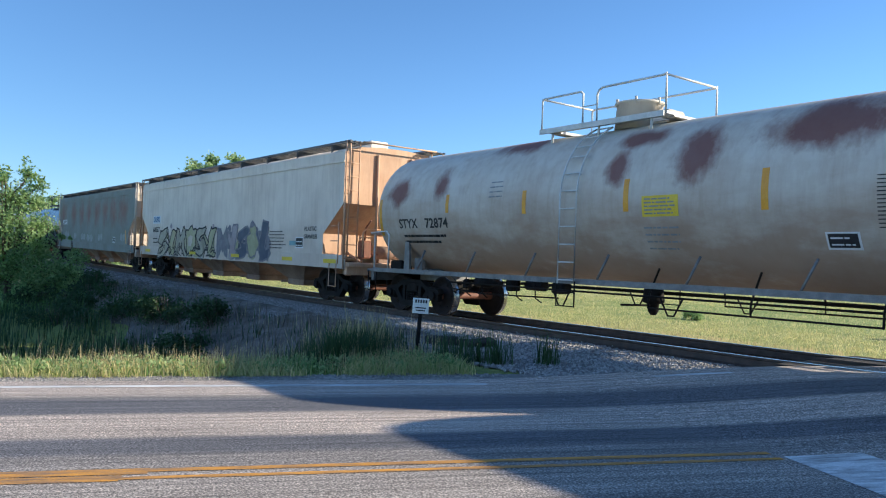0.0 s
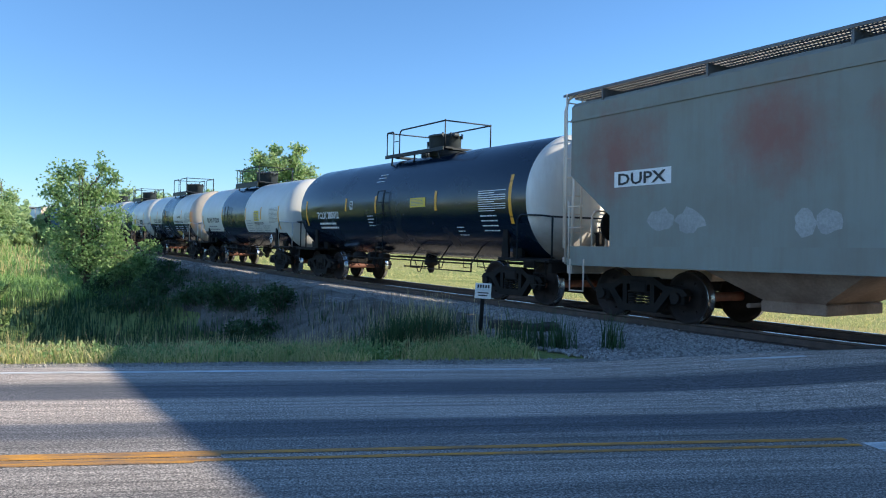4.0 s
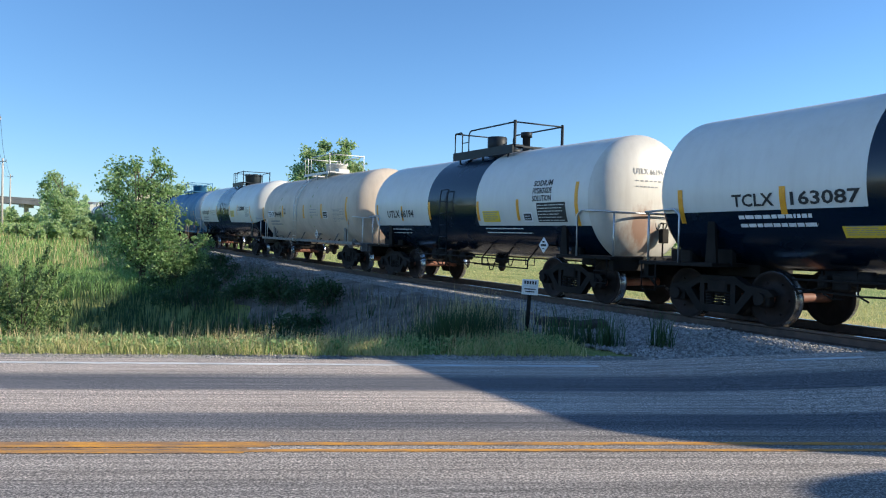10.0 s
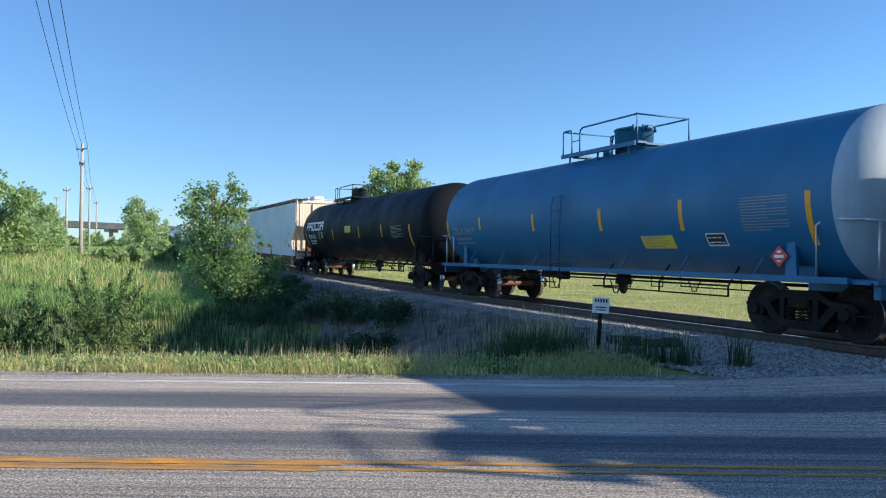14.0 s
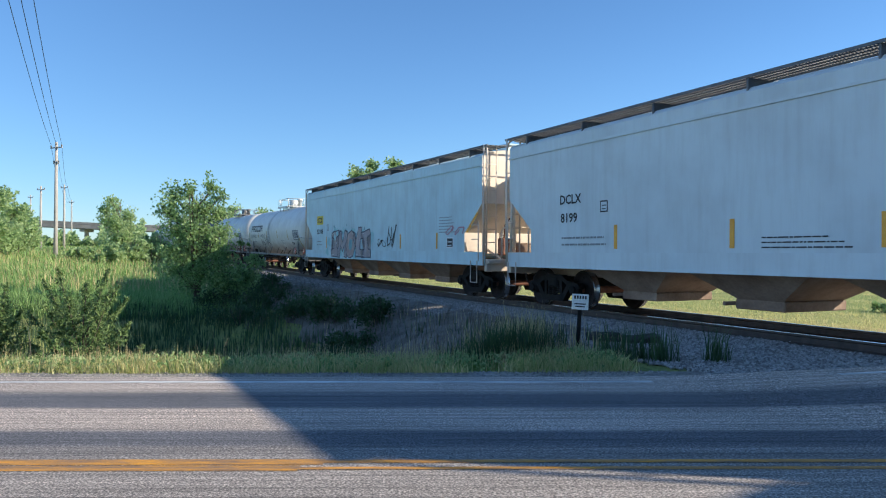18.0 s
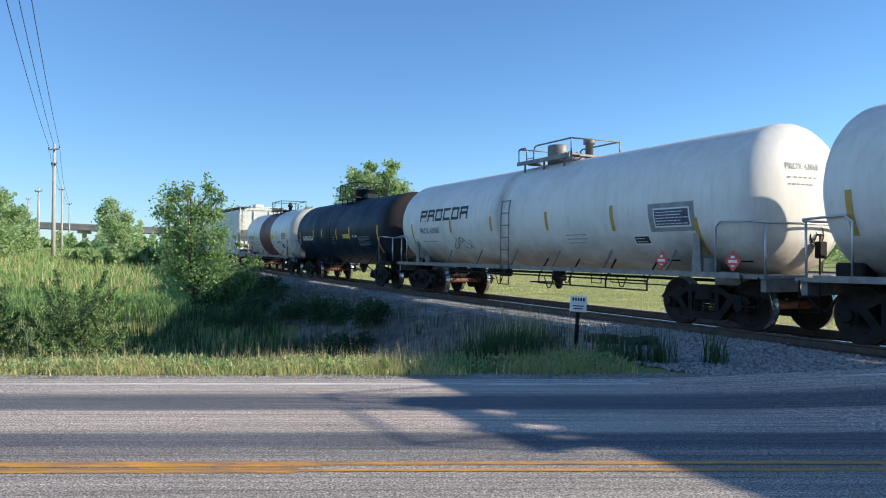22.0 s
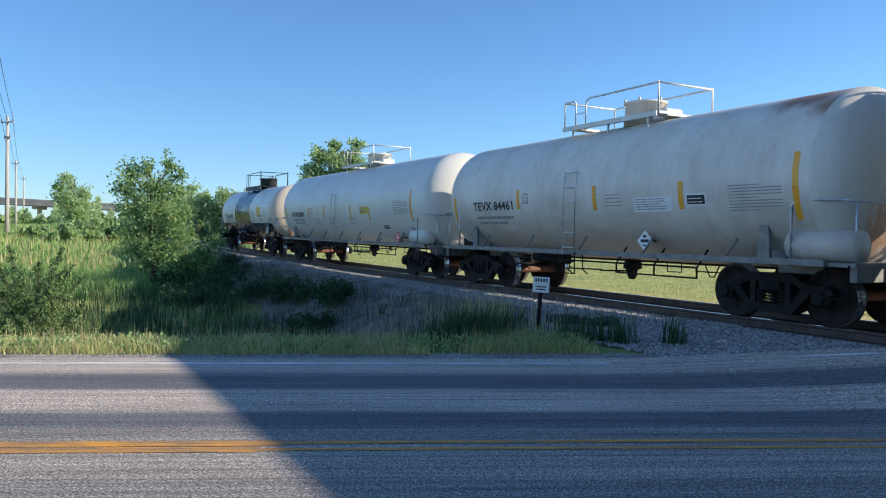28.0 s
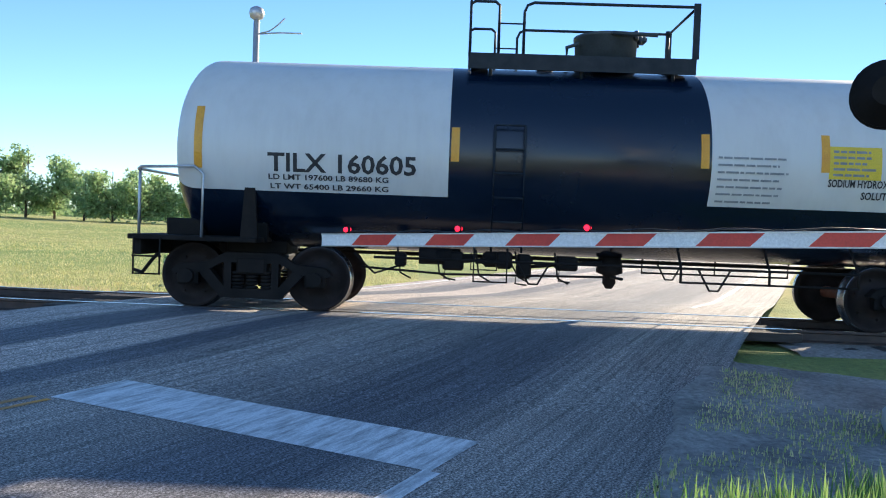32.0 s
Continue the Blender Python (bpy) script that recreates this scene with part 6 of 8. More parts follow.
car, w = tank_at("H", TCLX_LABEL, 1.37, 2.28, "white", low="black", cut=1.88, band=(-1.51, 1.40), band_ink="black", top_x=0.0, ladder_x=-0.9)
head_mark("H", car, w, "TCLX")
letter(car, w, "TCLX", -3.79, -3.0, 1.95, 0.2, "ink_black")
letter(car, w, "163087", -2.71, -1.60, 1.95, 0.2, "ink_black")
stripes(car, w, (-4.9, 2.0, 0.6), (-2.84, 2.02, 0.45), (0.59, 2.02, 0.45), (2.24, 1.98, 0.45), (4.9, 2.1, 0.9))
letter(car, w, "SODIUM", 2.95, 3.60, 2.08, 0.12, "ink_black")
letter(car, w, "HYDROXIDE SOLUTION", 2.32, 4.18, 1.9, 0.12, "ink_black")
weights(car, w, -3.7, 1.62, "ink_white", 1.5)
notice(car, w, -1.96, -1.21, 1.45, 1.65)
notice(car, w, -0.42, 0.51, 1.32, 1.52)
for x0, x1, z in ((1.21, 2.10, 1.55), (2.17, 3.04, 1.55), (-0.35, 0.77, 1.66)):
    small_print(car, w, x0, x1, z, 3, "ink_white", 0.09, int(x0 * 7))
table(car, w, 3.93, 4.75, 2.15, 2.5)
placard(car, w, 2.88, 1.41, 0.16)
placard(car, w, 3.47, 1.30)

car, w = tank_at("G", "cream-white tank car with black belt and belly", 1.37, 2.24, "white", low="black", cut=1.72, band=(-1.96, 1.05), band_ink="black", top_x=-0.5, ladder_x=-1.2, front="white", top_len=3.2)
head_mark("G", car, w, "TILX 160366")
letter(car, w, "TILX 160366", -4.54, -2.89, 1.78, 0.22, "ink_black")
small_print(car, w, -4.4, -3.0, 1.5, 1, "ink_white", 0.11, 4)
for i, t in enumerate(("SODIUM", "HYDROXIDE", "SOLUTION")):
    letter(car, w, t, 3.03, 3.7, 2.1 - 0.17 * i, 0.12, "ink_black")
notice(car, w, 1.88, 2.7, 1.84, 2.17)
stripes(car, w, (-5.3, 2.0, 0.6), (-3.49, 2.25, 0.35), (1.13, 2.25, 0.5), (2.98, 2.3, 0.3), (5.33, 2.2, 0.9))
info_panel(car, w, 4.09, 1.76, 1.05, 0.4, seed=4)
info_panel(car, w, 3.65, 1.42, 0.5, 0.24, "black", "ink_white", 1)
small_print(car, w, 1.2, 1.6, 1.3, 6, "ink_white", 0.06, 4)
placard(car, w, 4.25, 1.25)

car, w = tank_at("I", "white tank car with black belt and black belly", 1.38, 2.22, "white", low="black", cut=1.63, band=(-1.69, 0.95), band_ink="black", top_x=0.2, ladder_x=-0.6, fittings="valves", front="white_soiled")
head_mark("I", car, w, "UTLX 66194")
letter(car, w, "UTLX 66194", -4.43, -2.62, 1.88, 0.22, "ink_black")
for i, t in enumerate(("SODIUM", "HYDROXIDE", "SOLUTION")):
    letter(car, w, t, 3.4, 4.1, 2.52 - 0.17 * i, 0.13, "ink_black")
notice(car, w, 1.24, 2.0, 1.72, 2.0)
info_panel(car, w, 3.0, 1.72, 0.35, 0.22, seed=8)
info_panel(car, w, 3.53, 1.68, 1.1, 0.5, "ink_black", "white", 6)
stripes(car, w, (-5.2, 2.0, 0.6), (-3.4, 2.0, 0.45), (-1.6, 2.05, 0.5), (1.03, 2.0, 0.5), (2.8, 2.0, 0.5), (4.96, 2.1, 0.95))
small_print(car, w, -4.4, -2.9, 1.4, 2, "ink_white", 0.11, 4)
small_print(car, w, 1.2, 3.2, 1.45, 2, "ink_white", 0.1, 5)
placard(car, w, 3.76, 1.19)

car, w = tank_at("J", "cream tank car with tan bands and white railing", 1.45, 2.27, "cream", rail_ink="rail_white", top_x=-0.15, ladder_x=-0.5, side_sill=True, fittings="bonnet", end_ink="rail_grey", hand_ink="rail_white", front="cream_soiled", climb=True)
head_mark("J", car, w, "TEVX")
decal("sign_panel", car, w, -4.75, -3.8, 1.95, 0.3, "ink_white", "white panel behind the mark")
letter(car, w, "TEVX 84444", -4.7, -2.72, 1.99, 0.22, "ink_black", lift=0.013)
weights(car, w, -4.5, 1.62, "ink_dim")
stripes(car, w, (-5.6, 2.1, 0.7), (-2.52, 2.21, 0.5), (0.3, 2.17, 0.55), (2.4, 2.16, 0.55), (4.94, 2.16, 1.0), wide=0.17)
stripes(car, w, (-2.9, 2.4, 1.6), (1.2, 2.4, 1.7), ink="spray_a", wide=0.14)
info_panel(car, w, -2.35, 2.08, 0.24, 0.24, "cream", "ink_black", 2)
info_panel(car, w, 2.57, 1.88, 0.48, 0.28, seed=8)
table(car, w, 3.61, 4.75, 1.77, 2.25)
small_print(car, w, 1.1, 2.1, 2.0, 3, "ink_dim", 0.11, 6)
placard(car, w, 1.51, 1.27)

car, w = tank_at("K", "long white tank car with black belt and black belly", 1.5, 2.38, "white", low="black", cut=1.7, band=(-1.7, 1.36), band_ink="black", top_x=0.35, ladder_x=-0.1, top_len=2.25)
head_mark("K", car, w, "OCAX 82202")
letter(car, w, "OCAX 82202", -5.73, -3.85, 2.16, 0.22, "ink_black")
weights(car, w, -5.6, 1.82, "ink_dim")
stripes(car, w, (-6.4, 2.1, 0.6), (-3.79, 2.42, 0.4), (-1.78, 2.39, 0.5), (1.5, 2.36, 0.5), (3.25, 2.35, 0.55), (5.9, 2.1, 0.95))
info_panel(car, w, -3.4, 2.18, 0.22, 0.26, "white", "ink_dim", 2)
small_print(car, w, -3.1, -2.0, 2.1, 3, "ink_dim", 0.12, 6)
notice(car, w, 1.74, 2.55, 2.0, 2.34)
small_print(car, w, 0.0, 0.4, 2.2, 3, "ink_white", 0.08, 6)
decal("sign_panel", car, w, 3.4, 4.75, 2.32, 0.2, "ink_black", "black product panel")
letter(car, w, "METHYL", 3.46, 4.05, 2.36, 0.13, "ink_white", lift=0.013)
table(car, w, 4.9, 5.7, 2.0, 2.5)

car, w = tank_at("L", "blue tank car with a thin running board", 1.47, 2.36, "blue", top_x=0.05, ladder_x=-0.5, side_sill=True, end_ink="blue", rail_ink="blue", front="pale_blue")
letter(car, w, "TELX 2419", -6.73, -5.19, 1.95, 0.2, "ink_dim")
weights(car, w, -6.6, 1.65, "ink_dim", 1.4)
stripes(car, w, (-7.1, 2.1, 0.6), (-4.8, 2.24, 0.35), (-1.75, 2.17, 0.45), (1.17, 2.14, 0.5), (3.79, 2.14, 0.6), (6.7, 2.0, 0.9))
notice(car, w, 2.47, 3.44, 1.5, 1.8)
info_panel(car, w, 4.34, 1.54, 0.5, 0.27, seed=8)
table(car, w, 5.3, 6.3, 1.8, 2.4)
placard(car, w, 6.0, 1.36, 0.3, "red")


def owner_mark(car, w, x, x1, z, tall, ink):
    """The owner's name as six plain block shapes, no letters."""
    bm = bmesh.new()
    step = (x1 - x) / 6
    t = tall * 0.22
    for k in range(6):
        a, b = x + k * step, x + k * step + step * 0.84
        for q in ((a, a + t, 0, tall), (a, b, tall - t, t), (a, b, tall * 0.38 if k in (0, 1, 5) else 0.0, t), (b - t, b, tall * 0.45 if k != 3 else tall * 0.8, tall * 0.5 if k != 3 else tall * 0.2), (b - t, b, 0, tall * 0.45 if k in (1, 2, 4, 5) else 0.02)):
            patch_on(bm, w, q[0], q[1], z + q[2], q[3], 0.008, 0.2)
    return tagged(part("owner_mark", bm, M[ink], car, "bold block mark of the owner"), kind="stuff")


car, w = tank_at("M", "faded black tank car with white block mark", 1.48, 2.42, "black_brown", top_x=-3.3, ladder_x=-3.6, hand_ink="rail_black")
owner_mark(car, w, -7.82, -4.38, 2.38, 0.45, "ink_white")
letter(car, w, "PROX 33119", -7.4, -5.95, 1.97, 0.22, "ink_white")
weights(car, w, -7.3, 1.68, "ink_white", 1.5)
stripes(car, w, (-8.03, 1.95, 0.75), (-5.25, 2.13, 0.45), (-2.68, 2.13, 0.5), (1.5, 2.2, 0.5), (4.5, 2.2, 0.5), (7.6, 2.0, 0.9))
info_panel(car, w, -4.85, 2.0, 0.26, 0.28, "black", "ink_white", 2)
table(car, w, 5.6, 6.8, 1.9, 2.4, "ink_dim")
notice(car, w, -0.6, 0.3, 2.2, 2.5)

car, w = hopper_at("N", "clean white covered hopper", "hopper_white", "hopper_grey", 4)
letter(car, w, "DCLX", -6.63, -5.8, 2.45, 0.21, "ink_black")
letter(car, w, "8199", -6.6, -5.95, 2.03, 0.21, "ink_black")
info_panel(car, w, -5.12, 2.2, 0.26, 0.25, "hopper_white", "ink_black", 2)
small_print(car, w, -6.56, -4.6, 1.5, 2, "ink_dim", 0.15, 2)
for x in (-4.6, -1.47, 1.26, 4.62):
    decal("reflector_stripe", car, w, x - 0.05, x + 0.06, 1.42, 0.5, "yellow", "yellow reflective strip", 0.006)
small_print(car, w, -0.84, 0.84, 1.42, 3, "ink_black", 0.08, 2)
small_print(car, w, 1.6, 2.6, 1.46, 1, "ink_dim", 0.08, 2)
small_print(car, w, 5.97, 6.63, 1.57, 4, "ink_dim", 0.1, 5)
info_panel(car, w, 6.95, 1.45, 0.46, 0.26, seed=8)
info_panel(car, w, 6.75, 2.22, 0.46, 0.12, "ink_black", "hopper_white", 1)
decal("reflector_stripe", car, w, 7.95, 8.08, 1.95, 0.55, "yellow", "yellow reflective strip", 0.006, 1.2)

car, w = hopper_at("O", "pale blue-white covered hopper with mauve and teal graffiti", "hopper_blue", "hopper_grey", 4)
decal("sign_panel", car, w, -7.22, -6.2, 2.5, 0.4, "sign_yellow", "yellow panel behind the mark")
letter(car, w, "UTCX", -7.12, -6.3, 2.58, 0.24, "ink_black", lift=0.013)
letter(car, w, "53306", -7.19, -6.25, 2.08, 0.21, "ink_black")
info_panel(car, w, -5.6, 2.2, 0.26, 0.28, "hopper_blue", "ink_dim", 2)
small_print(car, w, -7.2, -6.3, 1.55, 2, "ink_dim", 0.15, 2)
splashes(car, w, -5.6, 0.4, 1.2, 2.2, "spray_teal", 30, 6, 0.1, 0.3)
splashes(car, w, -5.2, 0.6, 1.9, 2.55, "spray_d", 9, 16, 0.05, 0.1)
mural(car, w, -4.9, 0.1, 1.0, 1.1, ("bar", "peaks", "loop", "leg", "bar"), ("spray_mauve", "spray_mauve", "spray_c", "spray_mauve"), "spray_navy", "ink_white", "spray_d", 5, 0.024)
squiggle(car, w, 1.9, 2.8, 1.45, 0.85, "ink_black", 23, 12, 0.022)
squiggle(car, w, 0.85, 1.8, 1.48, 0.3, "ink_black", 24, 12, 0.014)
squiggle(car, w, 6.8, 8.0, 1.85, 0.28, "spray_pink", 28, 14, 0.02)
for x in (-5.68, 3.12, 6.12):
    decal("reflector_stripe", car, w, x - 0.05, x + 0.06, 1.42, 0.5, "yellow", "yellow reflective strip", 0.006)
small_print(car, w, 6.29, 7.44, 1.92, 6, "ink_dim", 0.09, 5)
info_panel(car, w, 6.84, 1.45, 0.44, 0.32, seed=8)
decal("reflector_stripe", car, w, 8.1, 8.23, 1.9, 0.55, "yellow", "yellow reflective strip", 0.006, 1.2)

for k, number, x0 in (("P", "43052", -5.82), ("Q", "43068", -5.9)):
    car, w = tank_at(k, "dusty grey-white tank car with bold block mark", 1.39, 2.35, "procor_grey", rail_ink="rail_white" if k == "P" else "rail_grey", top_x=0.5, ladder_x=-0.2, side_sill=True, fittings="valves", end_ink="rail_grey", top_len=2.45)
    head_mark(k, car, w, "PROX " + number)
    owner_mark(car, w, x0, x0 + 3.45, 2.36, 0.38, "ink_black")
    letter(car, w, "PROX " + number, x0 - 0.05, x0 + 1.4, 1.98, 0.2, "ink_dim")
    small_print(car, w, x0, x0 + 1.4, 1.72, 1, "ink_dim", 0.11, 3)
    stripes(car, w, (-6.6, 2.0, 0.7), (-3.67, 2.18, 0.4), (-1.15, 2.17, 0.4), (1.6, 2.15, 0.45), (4.1, 2.12, 0.55), (6.5, 1.75, 0.8), ink="yellow_dull")
    squiggle(car, w, -3.3 if k == "P" else -3.8, -0.9 if k == "P" else -2.6, 1.5, 0.8 if k == "P" else 0.4, "ink_black" if k == "P" else "ink_dim", 3 if k == "P" else 6, 24 if k == "P" else 14, 0.018)
    info_panel(car, w, 4.65, 1.55, 0.5, 0.22, seed=8)
    decal("data_panel", car, w, 5.25, 6.5, 1.8, 0.56, "ink_dim", "slate-grey painted panel", 0.003)
    info_panel(car, w, 5.4, 1.88, 0.98, 0.38, "spray_navy", "ink_white", 5)
    placard(car, w, 5.55, 1.24, 0.3, "red")
    placard(car, w, 7.35, 1.24, 0.3, "red")
    small_print(car, w, 2.3, 3.2, 1.6, 3, "ink_dim", 0.09, 3)

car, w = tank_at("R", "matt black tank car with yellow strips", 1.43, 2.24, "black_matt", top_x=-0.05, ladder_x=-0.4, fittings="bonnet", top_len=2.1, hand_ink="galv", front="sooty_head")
head_mark("R", car, w, "GATX 23263")
letter(car, w, "GATX23263", -4.96, -3.22, 1.88, 0.2, "ink_white")
stripes(car, w, (-5.5, 2.0, 0.6), (-3.1, 2.18, 0.35), (-1.73, 2.18, 0.35), (0.49, 2.13, 0.5), (2.26, 2.14, 0.5), (5.58, 1.9, 1.1))
notice(car, w, 1.38, 2.2, 1.92, 2.1)
letter(car, w, "FRA AIP", 2.62, 3.25, 1.95, 0.1, "ink_white")
table(car, w, 3.32, 4.68, 1.6, 2.0)
small_print(car, w, -0.2, 0.3, 1.7, 4, "ink_dim", 0.09, 3)

car, w = tank_at("S", "white tank car with a broad maroon belt", 1.405, 2.27, "white", band=(-1.62, 1.48), band_ink="maroon", top_x=0.2, side_sill=True, fittings="acid", end_ink="rail_grey", top_len=2.5, front="white_soiled")
head_mark("S", car, w, "TILX 112121")
letter(car, w, "TILX 112121", -5.09, -3.48, 2.0, 0.21, "ink_black")
weights(car, w, -4.9, 1.65, "ink_dim")
stripes(car, w, (-5.7, 2.1, 0.7), (-3.2, 2.3, 0.45), (-1.68, 2.28, 0.5), (1.52, 2.15, 0.6), (3.04, 2.21, 0.55), (5.38, 2.22, 1.05))
notice(car, w, 1.65, 2.33, 1.98, 2.22)
letter(car, w, "HYDROCHLORIC ACID", 2.9, 4.12, 1.75, 0.13, "ink_black")
small_print(car, w, 1.6, 2.6, 1.65, 3, "ink_dim", 0.1, 6)
info_panel(car, w, 4.17, 1.95, 1.0, 0.4, "ink_dim", "white", 5)
bm = bmesh.new()
patch_on(bm, w, 4.0, 4.4, 1.5, 0.24, 0.02, 0.25)
part("placard", bm, M["ink_black"], car, "black and white hazard placard")
small_print(car, w, -2.9, -1.8, 1.65, 5, "ink_dim", 0.1, 8)

car, w = hopper_at("T", "cream-white covered hopper with rust specks", "hopper_cream", "hopper_cream", 3)
letter(car, w, "DUPX", -7.23, -6.38, 2.4, 0.22, "ink_black")
letter(car, w, "68302", -7.26, -6.35, 1.96, 0.22, "ink_black")
info_panel(car, w, -5.93, 2.15, 0.22, 0.25, "hopper_cream", "ink_black", 2)
small_print(car, w, -7.44, -5.3, 1.42, 2, "ink_black", 0.16, 2)
for x, z in ((-7.62, 1.62), (-4.79, 1.36), (-2.2, 1.4), (0.06, 1.4), (2.57, 1.9), (4.8, 1.4), (7.77, 1.6)):
    decal("reflector_stripe", car, w, x - 0.06, x + 0.06, z, 0.5, "yellow", "yellow reflective strip", 0.006)
small_print(car, w, 5.77, 6.88, 1.5, 4, "ink_dim", 0.1, 5)
info_panel(car, w, 7.1, 1.36, 0.36, 0.2, seed=8)
small_print(car, w, 0.3, 1.4, 2.0, 2, "ink_dim", 0.1, 5)
blob_fill(car, w, 2.4, 2.8, 2.4, 0.35, "bay", 61, 2, "small rust patch")

car, w = tank_at("U", "weathered white tank car with rust at one end", 1.45, 2.30, "grey_white", rail_ink="rail_white", top_x=0.1, ladder_x=-0.15, side_sill=True, fittings="bonnet", end_ink="rail_grey", front="white_soiled")
letter(car, w, "TEVX 84461", -4.34, -2.49, 1.96, 0.22, "ink_black")
weights(car, w, -4.2, 1.62, "ink_dim")
info_panel(car, w, -2.05, 2.08, 0.22, 0.24, "grey_white", "ink_dim", 2)
stripes(car, w, (-5.3, 2.0, 0.7), (-2.25, 2.19, 0.45), (0.54, 2.13, 0.5), (2.91, 2.1, 0.5), (5.23, 2.17, 1.05))
notice(car, w, 1.7, 2.7, 1.82, 2.1, "ink_white")
info_panel(car, w, 3.03, 1.9, 0.46, 0.22, seed=8)
table(car, w, 3.96, 5.0, 1.8, 2.25)
placard(car, w, 1.89, 1.27, 0.34)
bm = bmesh.new()
turned(bm, [(5.0, 0.02), (5.02, 0.24), (6.1, 0.24), (6.12, 0.02)], "X", 18, (0, -1.15, 1.25))
part("air_reservoir", bm, M["grey_white"], car, "white air reservoir on the end platform")
small_print(car, w, 0.9, 1.4, 1.95, 4, "ink_dim", 0.07, 6)

car, w = tank_at("V", "clean white tank car with a yellow panel", 1.49, 2.35, "white", rail_ink="rail_white", top_x=0.15, ladder_x=-0.25, side_sill=True, fittings="bonnet", end_ink="rail_grey")
letter(car, w, "DOWX 82009", -5.76, -4.14, 1.95, 0.2, "ink_black")
weights(car, w, -5.6, 1.65, "ink_dim", 1.5)
info_panel(car, w, -3.2, 2.05, 0.24, 0.24, "white", "ink_dim", 2)
stripes(car, w, (-6.6, 2.1, 0.6), (-3.44, 2.09, 0.45), (-1.58, 2.12, 0.5), (1.26, 2.04, 0.5), (2.98, 2.02, 0.5), (6.3, 2.2, 0.95))
notice(car, w, 2.2, 3.0, 1.98, 2.24)
info_panel(car, w, 3.85, 1.45, 0.5, 0.2, seed=8)
table(car, w, 5.0, 6.1, 1.95, 2.4)
placard(car, w, 5.05, 1.2, 0.34, "red")
for x in (-2.9, -1.1, 1.0):
    small_print(car, w, x, x + 0.8, 1.65, 3, "ink_dim", 0.09, int(x * 3))
bm = bmesh.new()
turned(bm, [(6.0, 0.02), (6.02, 0.22), (7.0, 0.22), (7.02, 0.02)], "X", 18, (0, -1.15, 1.25))
part("air_reservoir", bm, M["white"], car, "white air reservoir on the end platform")

# last car
car, w = tank_at("W", "white tank car with black belt, last of the train", 1.37, 2.25, "white", low="black", cut=1.66, band=(-2.3, 1.17), band_ink="black", top_x=-0.5, ladder_x=-1.5, top_len=3.15, front="cream_head", trim=0.5)
letter(car, w, "TILX 160605", -4.73, -2.73, 1.93, 0.25, "ink_black", "stencilled car mark")
letter(car, w, "LD LMT 197600 LB 89680 KG", -4.72, -3.1, 1.82, 0.075, "ink_black")
letter(car, w, "LT WT 65400 LB 29660 KG", -4.7, -3.1, 1.7, 0.075, "ink_black")
stripes(car, w, (-5.67, 2.36, 0.85), (-2.22, 2.36, 0.46), (1.08, 2.38, 0.46), (2.65, 2.4, 0.5), (4.98, 2.3, 0.95))
notice(car, w, 2.70, 3.38, 2.07, 2.5)
letter(car, w, "SODIUM HYDROXIDE", 2.7, 3.62, 1.97, 0.1, "ink_black")
letter(car, w, "SOLUTION", 3.15, 3.68, 1.82, 0.1, "ink_black")
small_print(car, w, 1.25, 2.2, 1.72, 7, "ink_dim", 0.095, 6)
table(car, w, 3.8, 4.62, 2.05, 2.5)
info_panel(car, w, 3.7, 1.38, 0.45, 0.25, "black", "ink_white", 1)
mark = placard(car, w, 4.55, 1.32, 0.3)
letter(mark, Wall(None, 0, -1.306), "1824", 4.46, 4.64, 1.287, 0.07, "ink_white", "placard number")
small_print(car, w, -5.3, -4.7, 0.98, 1, "ink_white", 0.06, 3)
# its tank sits a little forward on the trucks
for ob in car.children:
    if ob.name.split(".")[0] not in ("truck", "coupler", "brake_hose", "end_platform", "end_handrail", "step", "brake_wheel", "brake_valve", "bolster_saddle"):
        ob.matrix_basis = Matrix.Translation((0.2, 0, 0)) @ ob.matrix_basis


# ---- signs and crossing gear ----
def plan(az, d):
    """A place on the map by bearing (degrees, clockwise from +y) and distance from the viewer."""
    return d * math.sin(radians(az)), d * math.cos(radians(az))


def standing(x, y):
    if ROAD_Y0 < y < ROAD_Y1:
        return road_z(x, y)
    return ground_z(x, y)


sx, sy = 2.13, 11.6
post = thing("marker_sign", "small white sign on a leaning dark post", "sign", m=pose(sx, sy, ground_z(sx, sy), 0, 3, -8))
bm = bmesh.new()
box(bm, (0, 0, 0.35), (0.06, 0.05, 0.95), bevel=0.008)
part("post", bm, M["under"], post, "dark steel post")
bm = bmesh.new()
box(bm, (0, -0.035, 0.83), (0.25, 0.012, 0.24), bevel=0.004)
plate = part("plate", bm, M["sign_white"], post, "white enamel plate")
bm = bmesh.new()
for k in range(5):
    box(bm, (-0.08 + 0.04 * k, -0.043, 0.9), (0.026, 0.004, 0.05))
box(bm, (0, -0.043, 0.80), (0.17, 0.004, 0.018))
box(bm, (0, -0.043, 0.76), (0.14, 0.004, 0.018))
tagged(part("print", bm, M["ink_black"], plate, "unreadable dark print"), kind="stuff")

